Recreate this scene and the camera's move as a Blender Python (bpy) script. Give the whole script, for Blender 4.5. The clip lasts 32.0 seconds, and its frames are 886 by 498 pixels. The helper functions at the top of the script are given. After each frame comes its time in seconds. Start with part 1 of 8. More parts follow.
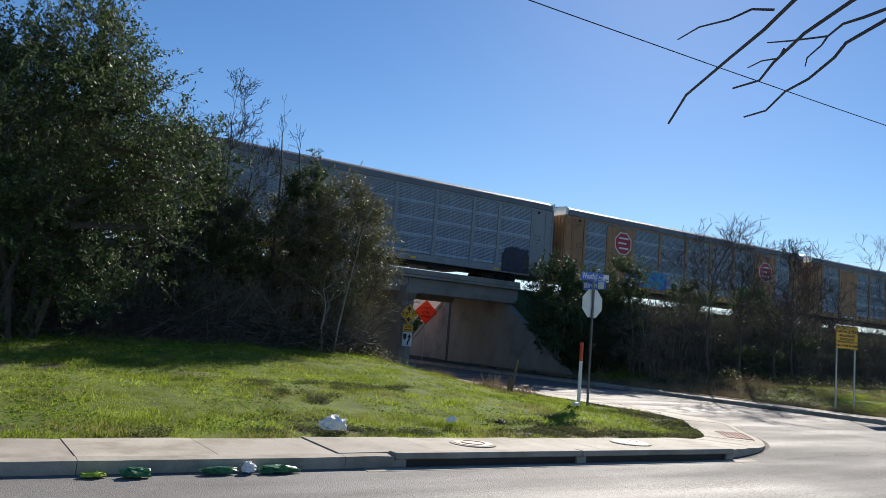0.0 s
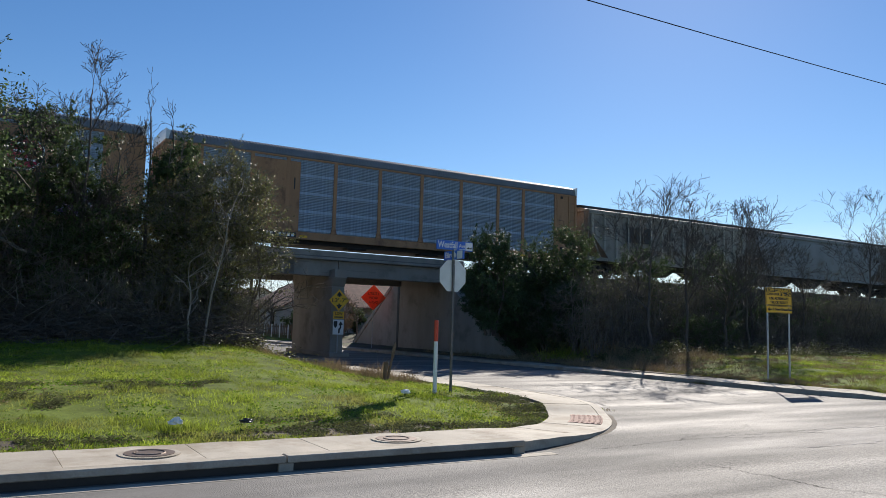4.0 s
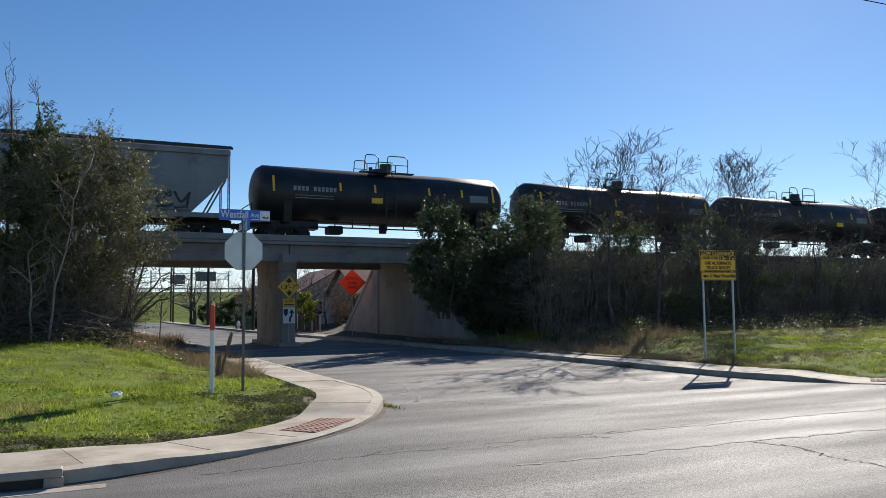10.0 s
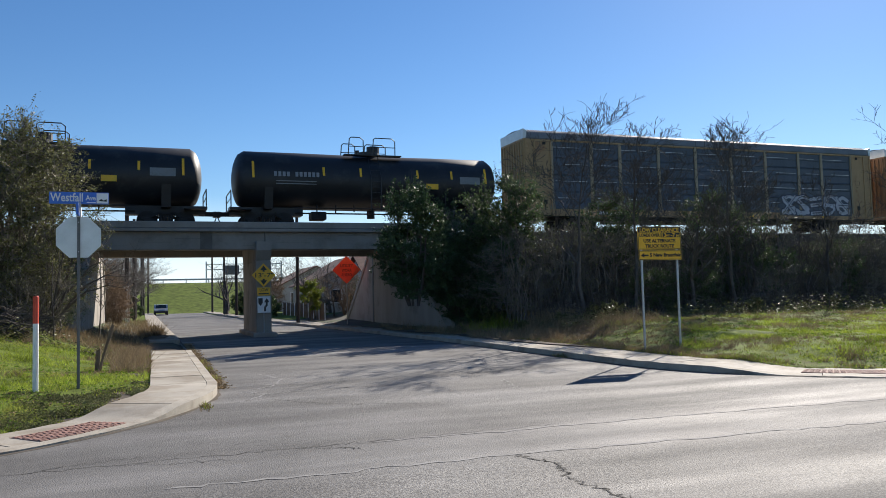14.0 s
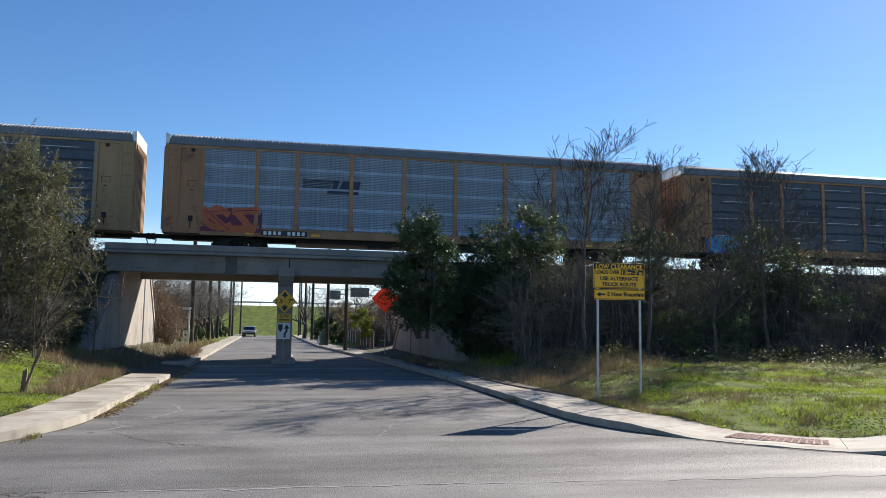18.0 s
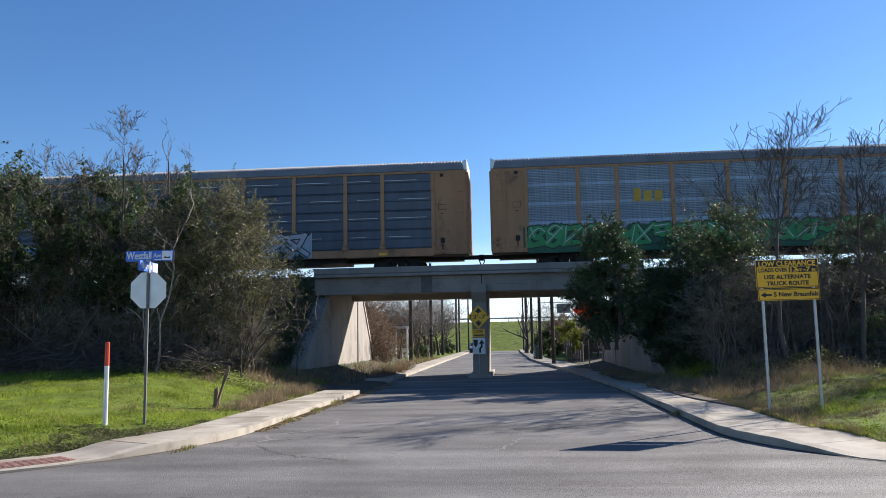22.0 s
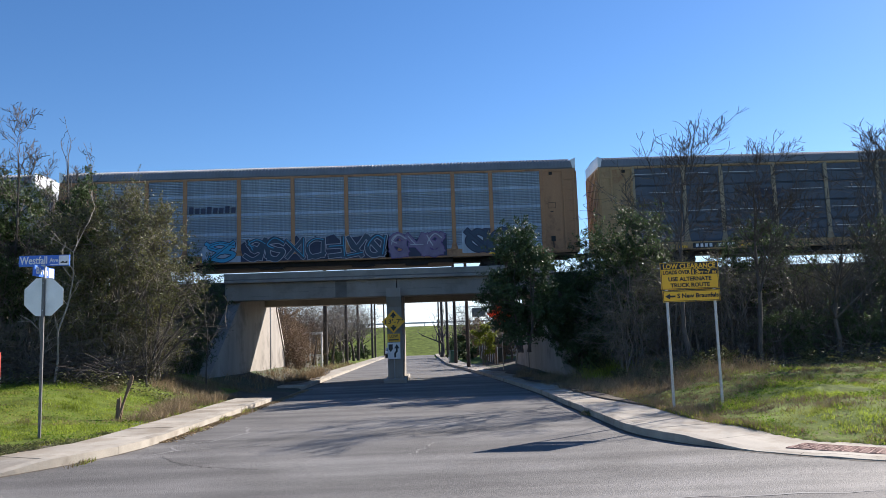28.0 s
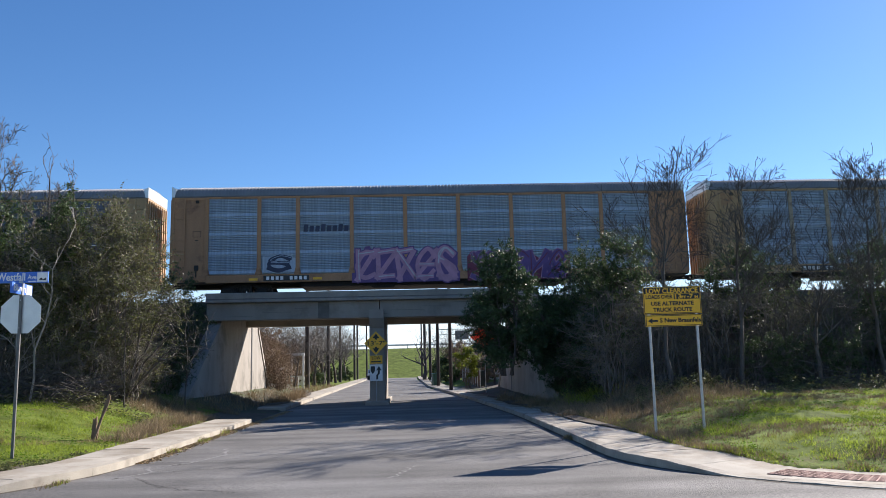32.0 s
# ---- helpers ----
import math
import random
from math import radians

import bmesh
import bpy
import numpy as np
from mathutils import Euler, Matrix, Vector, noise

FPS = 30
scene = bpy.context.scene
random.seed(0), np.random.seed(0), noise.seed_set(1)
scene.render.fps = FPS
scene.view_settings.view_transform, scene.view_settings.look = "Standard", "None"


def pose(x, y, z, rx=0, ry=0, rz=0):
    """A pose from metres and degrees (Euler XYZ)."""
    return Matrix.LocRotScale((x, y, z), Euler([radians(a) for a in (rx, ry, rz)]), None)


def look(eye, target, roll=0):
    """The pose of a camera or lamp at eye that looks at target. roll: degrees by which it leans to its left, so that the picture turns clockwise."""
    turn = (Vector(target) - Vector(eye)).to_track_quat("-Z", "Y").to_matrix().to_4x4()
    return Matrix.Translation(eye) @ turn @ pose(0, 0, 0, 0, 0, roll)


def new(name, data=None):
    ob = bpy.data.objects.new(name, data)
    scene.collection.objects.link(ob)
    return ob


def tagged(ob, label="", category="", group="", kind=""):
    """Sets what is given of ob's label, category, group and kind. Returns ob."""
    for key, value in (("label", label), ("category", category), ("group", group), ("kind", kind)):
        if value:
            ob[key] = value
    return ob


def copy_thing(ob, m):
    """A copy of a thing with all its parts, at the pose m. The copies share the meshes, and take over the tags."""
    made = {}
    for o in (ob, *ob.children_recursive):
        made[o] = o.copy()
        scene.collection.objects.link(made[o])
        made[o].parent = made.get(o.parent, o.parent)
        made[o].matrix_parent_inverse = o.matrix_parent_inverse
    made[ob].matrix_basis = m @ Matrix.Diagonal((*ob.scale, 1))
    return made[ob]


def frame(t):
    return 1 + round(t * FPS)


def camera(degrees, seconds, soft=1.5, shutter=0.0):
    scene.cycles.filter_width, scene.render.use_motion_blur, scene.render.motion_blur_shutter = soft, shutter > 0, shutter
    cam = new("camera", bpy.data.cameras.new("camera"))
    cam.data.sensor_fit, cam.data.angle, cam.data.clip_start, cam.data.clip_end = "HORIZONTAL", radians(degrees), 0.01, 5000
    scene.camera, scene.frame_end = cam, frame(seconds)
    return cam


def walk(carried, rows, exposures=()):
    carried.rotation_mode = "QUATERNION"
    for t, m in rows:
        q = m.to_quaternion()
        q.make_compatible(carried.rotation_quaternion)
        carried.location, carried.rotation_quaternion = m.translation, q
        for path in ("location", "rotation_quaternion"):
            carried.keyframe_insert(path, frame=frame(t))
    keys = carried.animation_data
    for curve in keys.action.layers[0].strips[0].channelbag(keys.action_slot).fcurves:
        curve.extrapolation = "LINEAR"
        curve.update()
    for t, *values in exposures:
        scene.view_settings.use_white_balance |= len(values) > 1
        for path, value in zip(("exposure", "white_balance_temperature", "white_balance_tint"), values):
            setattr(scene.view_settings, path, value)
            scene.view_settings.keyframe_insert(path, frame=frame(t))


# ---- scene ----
cam = camera(59.3, 32.0, 0.75)
METRES, EYE, TILT, LEAN, TURN = 23.6, 1.71, 0.0, 0.0, -31.7
ROWS = [
    (0.0, 0.0, 0.0, 0.0, -0.51, 6.56, -4.45),
    (0.5, 0.0229, 0.0158, -0.0003, -0.78, 6.48, -1.75),
    (1.0, 0.0474, 0.0323, -0.0002, -0.89, 6.91, 0.94),
    (1.5, 0.0703, 0.0453, -0.0011, 1.12, 6.9, 0.78),
    (2.0, 0.094, 0.0576, -0.0006, 0.75, 6.71, 1.18),
    (2.5, 0.1176, 0.0734, -0.0002, 0.26, 5.21, -0.16),
    (3.0, 0.1369, 0.0876, 0.0015, -0.13, 4.71, 0.02),
    (3.5, 0.1582, 0.0992, 0.0036, 0.1, 5.29, -1.07),
    (5.5, 0.2501, 0.1439, 0.0041, 2.44, 5.22, -1.78),
    (6.0, 0.2705, 0.1571, 0.0038, 4.67, 4.09, -1.96),
    (6.5, 0.2902, 0.1726, 0.004, 5.32, 3.87, -0.06),
    (7.0, 0.3107, 0.1861, 0.0039, 7.64, 4.17, 0.87),
    (7.5, 0.3287, 0.2003, 0.0048, 9.3, 5.71, 0.03),
    (8.0, 0.3495, 0.215, 0.0038, 10.6, 6.36, 1.63),
    (8.5, 0.3706, 0.2286, 0.0037, 8.01, 5.91, 1.31),
    (9.0, 0.3927, 0.2402, 0.0028, 4.99, 4.31, -0.12),
    (9.5, 0.4128, 0.2523, 0.0029, 5.6, 3.04, -0.22),
    (10.0, 0.4321, 0.2677, 0.0031, 6.63, 4.35, 0.61),
    (10.5, 0.4519, 0.2794, 0.0032, 9.66, 3.65, 1.58),
    (11.0, 0.4704, 0.2948, 0.0033, 10.57, 3.83, 0.96),
    (11.5, 0.4909, 0.305, 0.0028, 11.1, 4.34, -0.33),
    (12.0, 0.51, 0.3194, 0.0008, 11.58, 5.13, -0.91),
    (12.5, 0.5298, 0.3318, 0.0004, 11.68, 4.64, -1.2),
    (13.0, 0.5496, 0.3437, 0.0003, 11.85, 3.95, -0.86),
    (13.5, 0.5703, 0.3556, 0.0001, 10.37, 3.85, 0.01),
    (14.0, 0.5903, 0.3667, 0.0002, 11.35, 3.44, 1.46),
    (14.5, 0.6093, 0.3787, 0.0016, 14.08, 3.89, 2.72),
    (16.5, 0.6917, 0.4285, 0.0049, 20.85, 4.97, -1.29),
    (17.0, 0.7111, 0.4394, 0.0047, 18.45, 5.63, -1.54),
    (17.5, 0.7316, 0.4499, 0.0043, 19.39, 4.93, -1.67),
    (18.0, 0.7508, 0.463, 0.0045, 19.51, 5.7, -0.8),
    (18.5, 0.7704, 0.4735, 0.0044, 22.63, 5.34, 0.36),
    (19.0, 0.7862, 0.4874, 0.0047, 24.99, 5.32, 2.0),
    (19.5, 0.8047, 0.497, 0.0043, 24.64, 4.7, 0.76),
    (20.0, 0.8171, 0.5086, 0.0035, 24.41, 4.46, -2.28),
    (20.5, 0.8252, 0.5147, 0.0037, 29.62, 5.46, -2.22),
    (21.0, 0.8298, 0.5136, 0.0031, 35.78, 6.24, -1.8),
    (21.5, 0.8263, 0.5134, 0.0031, 37.11, 6.81, -0.15),
    (22.0, 0.8258, 0.5116, 0.0033, 36.86, 6.74, 1.08),
    (22.5, 0.8258, 0.512, 0.0025, 35.77, 6.74, 1.18),
    (23.0, 0.8265, 0.5127, 0.0024, 34.16, 6.91, 0.72),
    (23.5, 0.8256, 0.5147, 0.0024, 32.92, 6.81, 1.19),
    (24.0, 0.8258, 0.516, 0.0018, 31.82, 5.81, 1.9),
    (24.5, 0.8258, 0.5162, 0.0018, 30.81, 5.28, 1.86),
    (25.0, 0.8258, 0.5166, 0.0021, 30.68, 5.81, 2.06),
    (25.5, 0.8258, 0.5166, 0.0021, 30.86, 6.39, 1.93),
    (27.5, 0.8262, 0.5154, 0.0025, 30.62, 6.83, 1.76),
    (28.0, 0.8263, 0.5151, 0.0024, 30.74, 6.94, 1.93),
    (28.5, 0.8258, 0.515, 0.0026, 31.85, 7.59, 1.82),
    (29.0, 0.8255, 0.5152, 0.0027, 33.43, 8.26, 1.59),
    (29.5, 0.8265, 0.5142, 0.0021, 32.92, 8.04, 1.33),
    (30.0, 0.826, 0.5159, 0.0024, 31.57, 7.73, 1.43),
    (30.5, 0.8263, 0.5157, 0.0024, 31.29, 7.9, 1.49),
    (31.0, 0.8263, 0.5157, 0.0024, 31.23, 8.4, 1.4),
    (31.5, 0.8259, 0.5161, 0.0025, 30.63, 8.77, 1.39),
    (32.0, 0.8259, 0.5164, 0.0021, 29.48, 8.54, 1.36),
]
walk(cam, [(t, pose(0, 0, EYE, TILT, LEAN, TURN) @ pose(METRES * x, METRES * y, METRES * z, 90 + pitch, roll, yaw)) for t, x, y, z, yaw, pitch, roll in ROWS],
     exposures=[(0, 0.6, 6500, 10), (10, 0.62, 6500, 10), (15, 0.78, 6500, 10), (19, 0.98, 6450, 11), (24, 1.05, 6350, 13), (32, 1.08, 6350, 13)])
# ---- light ----
SUN_AZ, SUN_EL = 48.0, 29.0          # clockwise from +y; above the horizon
world = bpy.data.worlds.new("sky")
world.use_nodes = True
scene.world = world
wn = world.node_tree.nodes
sky = wn.new("ShaderNodeTexSky")
sky.sky_type, sky.sun_disc = "NISHITA", False
sky.sun_elevation, sky.sun_rotation = radians(SUN_EL), radians(SUN_AZ)
sky.altitude, sky.air_density, sky.dust_density, sky.ozone_density = 200, 1.0, 0.09, 4.0
wn["Background"].inputs["Strength"].default_value = 0.072
deep = wn.new("ShaderNodeHueSaturation")
deep.inputs["Saturation"].default_value, deep.inputs["Hue"].default_value = 1.17, 0.504
world.node_tree.links.new(sky.outputs[0], deep.inputs["Color"])
# thin whitish haze that the sky takes on just over the horizon
tc, sep, low, haze = wn.new("ShaderNodeTexCoord"), wn.new("ShaderNodeSeparateXYZ"), wn.new("ShaderNodeMapRange"), wn.new("ShaderNodeMix")
haze.data_type = "RGBA"
low.inputs["From Min"].default_value, low.inputs["From Max"].default_value = 0.0, 0.13
low.inputs["To Min"].default_value, low.inputs["To Max"].default_value = 0.75, 0.0
haze.inputs[7].default_value = (9.2, 10.2, 11.6, 1.0)
world.node_tree.links.new(tc.outputs["Generated"], sep.inputs[0])
world.node_tree.links.new(sep.outputs["Z"], low.inputs["Value"])
world.node_tree.links.new(low.outputs["Result"], haze.inputs[0])
world.node_tree.links.new(deep.outputs[0], haze.inputs[6])
world.node_tree.links.new(haze.outputs[2], wn["Background"].inputs["Color"])
sun = new("sun", bpy.data.lights.new("sun", "SUN"))
sun.data.energy, sun.data.angle, sun.data.color = 5.0, radians(0.5), (1.0, 0.92, 0.82)
saz, sel = radians(SUN_AZ), radians(SUN_EL)
sun.matrix_world = look((0, 0, 60), Vector((0, 0, 60)) - Vector((math.sin(saz) * math.cos(sel), math.cos(saz) * math.cos(sel), math.sin(sel))))

# ---- mesh building ----
class MB:
    """Collects vertices and faces for one mesh."""
    def __init__(self):
        self.v, self.f = [], []

    def add(self, vs, fs, m=None):
        n = len(self.v)
        self.v += [tuple(m @ Vector(p)) for p in vs] if m is not None else [tuple(p) for p in vs]
        self.f += [tuple(i + n for i in f) for f in fs]
        return self

    def box(self, x0, x1, y0, y1, z0, z1, c=0.0, m=None):
        """A box; c cuts its long edges along all four top and bottom sides."""
        if c <= 0:
            vs = [(x, y, z) for z in (z0, z1) for x, y in ((x0, y0), (x1, y0), (x1, y1), (x0, y1))]
            fs = [(3, 2, 1, 0), (4, 5, 6, 7), (0, 1, 5, 4), (1, 2, 6, 5), (2, 3, 7, 6), (3, 0, 4, 7)]
            return self.add(vs, fs, m)
        vs = []
        for z, d in ((z0, c), (z0 + c, 0), (z1 - c, 0), (z1, c)):
            vs += [(x0 + d, y0 + d, z), (x1 - d, y0 + d, z), (x1 - d, y1 - d, z), (x0 + d, y1 - d, z)]
        fs = [(3, 2, 1, 0), (12, 13, 14, 15)]
        for k in range(3):
            for i in range(4):
                a, b = 4 * k + i, 4 * k + (i + 1) % 4
                fs.append((a, b, b + 4, a + 4))
        return self.add(vs, fs, m)

    def tube(self, pts, radii, n=8, cap=True):
        """A round bar through points."""
        base = len(self.v)
        pts = [Vector(p) for p in pts]
        if isinstance(radii, (int, float)):
            radii = [radii] * len(pts)
        side = None
        for i, p in enumerate(pts):
            d = (pts[min(i + 1, len(pts) - 1)] - pts[max(i - 1, 0)]).normalized()
            if side is None:
                side = d.orthogonal().normalized()
            side = (side - d * side.dot(d)).normalized()
            up = d.cross(side)
            for k in range(n):
                a = 2 * math.pi * k / n
                self.v.append(tuple(p + (side * math.cos(a) + up * math.sin(a)) * radii[i]))
        for i in range(len(pts) - 1):
            for k in range(n):
                a, b = base + i * n + k, base + i * n + (k + 1) % n
                self.f.append((a, b, b + n, a + n))
        if cap:
            self.f.append(tuple(base + k for k in reversed(range(n))))
            self.f.append(tuple(base + (len(pts) - 1) * n + k for k in range(n)))
        return self

    def prism(self, poly, axis, a, b, m=None):
        """A closed outline of 2D points, swept from a to b along an axis. Outline axes: x: (y, z); y: (x, z); z: (x, y)."""
        def at(p, d):
            return {"x": (d, p[0], p[1]), "y": (p[0], d, p[1]), "z": (p[0], p[1], d)}[axis]
        n = len(poly)
        vs = [at(p, a) for p in poly] + [at(p, b) for p in poly]
        fs = [tuple(range(n)), tuple(range(2 * n - 1, n - 1, -1))]
        fs += [(i, i + n, (i + 1) % n + n, (i + 1) % n) for i in range(n)]
        return self.add(vs, fs, m)

    def mesh(self, name, smooth=False):
        me = bpy.data.meshes.new(name)
        me.from_pydata(self.v, [], self.f)
        bm = bmesh.new()
        bm.from_mesh(me)
        bmesh.ops.recalc_face_normals(bm, faces=bm.faces)
        bm.to_mesh(me)
        bm.free()
        if smooth:
            me.shade_smooth()
        return me


def as_mesh(shape, name, smooth=False):
    return shape.mesh(name, smooth) if isinstance(shape, MB) else shape


def part(name, shape, material, parent=None, label="", smooth=False, at=None):
    """One mesh object, under a thing or a part; its material sits on the object, so that alike pieces share a mesh."""
    ob = new(name, as_mesh(shape, name, smooth))
    if len(ob.data.materials) == 0:
        ob.data.materials.append(None)
    ob.material_slots[0].link = "OBJECT"
    ob.material_slots[0].material = material
    if parent is not None:
        ob.parent = parent
    if at is not None:
        ob.matrix_basis = at
    if label:
        ob["label"] = label
    return ob


def thing(name, m=None, label="", category="", group="", kind=""):
    ob = new(name)
    if m is not None:
        ob.matrix_basis = m
    return tagged(ob, label, category, group, kind)


def words(text, size, depth=0.004, align="CENTER", spacing=1.0, width=None, bold=0.0):
    """Lettering as a mesh, upright in the xz plane and facing -y, baseline at z = 0."""
    cu = bpy.data.curves.new("words", "FONT")
    cu.body, cu.size, cu.extrude, cu.align_x, cu.space_character = text, size, depth / 2, align, spacing
    cu.resolution_u, cu.offset = 3, bold
    ob = bpy.data.objects.new("words", cu)
    me = bpy.data.meshes.new_from_object(ob)
    bpy.data.objects.remove(ob)
    me.transform(Matrix.Rotation(radians(90), 4, "X"))
    if width:
        xs = [v.co.x for v in me.vertices]
        k = width / max(1e-6, max(xs) - min(xs))
        me.transform(Matrix.Diagonal((k, 1, 1, 1)))
    return me


# ---- materials ----
def material(name, base, rough=0.7, metal=0.0, vary=0.15, scale=3.0, fine=40.0, bump=0.15, spec=0.5, second=None, streak=None, island=0.0, per_object=0.0,
             translucent=0.0, coord="Object", stain=None, stain_scale=0.6, stain_at=0.6):
    """A surface with two scales of tone, fine relief, and where given a second colour in patches (stain) or down streaks."""
    mt = bpy.data.materials.new(name)
    mt.use_nodes = True
    nt = mt.node_tree
    ns, ln = nt.nodes, nt.links
    bsdf = ns["Principled BSDF"]
    tc = ns.new("ShaderNodeTexCoord")
    src = tc.outputs[coord]
    big, small = ns.new("ShaderNodeTexNoise"), ns.new("ShaderNodeTexNoise")
    big.inputs["Scale"].default_value, big.inputs["Detail"].default_value = scale, 5
    small.inputs["Scale"].default_value, small.inputs["Detail"].default_value = fine, 3
    if streak:
        mp = ns.new("ShaderNodeMapping")
        mp.inputs["Scale"].default_value = streak
        ln.new(src, mp.inputs["Vector"])
        ln.new(mp.outputs[0], big.inputs["Vector"])
    else:
        ln.new(src, big.inputs["Vector"])
    ln.new(src, small.inputs["Vector"])
    ramp = ns.new("ShaderNodeValToRGB")
    lo = [c * (1 - vary) for c in base]
    hi = second if second else [min(1, c * (1 + vary)) for c in base]
    ramp.color_ramp.elements[0].position, ramp.color_ramp.elements[1].position = 0.3, 0.7
    ramp.color_ramp.elements[0].color, ramp.color_ramp.elements[1].color = (*lo, 1), (*hi, 1)
    ln.new(big.outputs["Fac"], ramp.inputs["Fac"])
    col = ramp.outputs["Color"]
    mul = ns.new("ShaderNodeMix")
    mul.data_type, mul.blend_type = "RGBA", "MULTIPLY"
    mul.inputs[0].default_value = 1.0
    r2 = ns.new("ShaderNodeValToRGB")
    r2.color_ramp.elements[0].position, r2.color_ramp.elements[1].position = 0.25, 0.75
    a = 1 - vary * 0.9
    r2.color_ramp.elements[0].color, r2.color_ramp.elements[1].color = (a, a, a, 1), (1, 1, 1, 1)
    ln.new(small.outputs["Fac"], r2.inputs["Fac"])
    ln.new(col, mul.inputs[6])
    ln.new(r2.outputs["Color"], mul.inputs[7])
    col = mul.outputs[2]
    if stain:
        st = ns.new("ShaderNodeTexNoise")
        st.inputs["Scale"].default_value, st.inputs["Detail"].default_value, st.inputs["Roughness"].default_value = stain_scale, 7, 0.65
        ln.new(src, st.inputs["Vector"])
        r3 = ns.new("ShaderNodeValToRGB")
        r3.color_ramp.elements[0].position, r3.color_ramp.elements[1].position = stain_at - 0.06, stain_at + 0.08
        ln.new(st.outputs["Fac"], r3.inputs["Fac"])
        mx = ns.new("ShaderNodeMix")
        mx.data_type = "RGBA"
        ln.new(r3.outputs["Color"], mx.inputs[0])
        ln.new(col, mx.inputs[6])
        mx.inputs[7].default_value = (*stain, 1)
        col = mx.outputs[2]
    if island or per_object:
        hs = ns.new("ShaderNodeHueSaturation")
        if island:
            rnd = ns.new("ShaderNodeNewGeometry").outputs["Random Per Island"]
        else:
            rnd = ns.new("ShaderNodeObjectInfo").outputs["Random"]
        k = island or per_object
        mr = ns.new("ShaderNodeMapRange")
        mr.inputs["To Min"].default_value, mr.inputs["To Max"].default_value = 1 - k, 1 + k
        ln.new(rnd, mr.inputs["Value"])
        ln.new(mr.outputs[0], hs.inputs["Value"])
        ln.new(col, hs.inputs["Color"])
        col = hs.outputs["Color"]
    ln.new(col, bsdf.inputs["Base Color"])
    bsdf.inputs["Roughness"].default_value, bsdf.inputs["Metallic"].default_value = rough, metal
    bsdf.inputs["Specular IOR Level"].default_value = spec
    if bump:
        bp = ns.new("ShaderNodeBump")
        bp.inputs["Strength"].default_value, bp.inputs["Distance"].default_value = bump, 0.02
        ln.new(small.outputs["Fac"], bp.inputs["Height"])
        ln.new(bp.outputs[0], bsdf.inputs["Normal"])
    if translucent:
        tr, ms = ns.new("ShaderNodeBsdfTranslucent"), ns.new("ShaderNodeMixShader")
        ln.new(col, tr.inputs["Color"])
        ms.inputs[0].default_value = translucent
        ln.new(bsdf.outputs[0], ms.inputs[1])
        ln.new(tr.outputs[0], ms.inputs[2])
        ln.new(ms.outputs[0], ns["Material Output"].inputs["Surface"])
    return mt


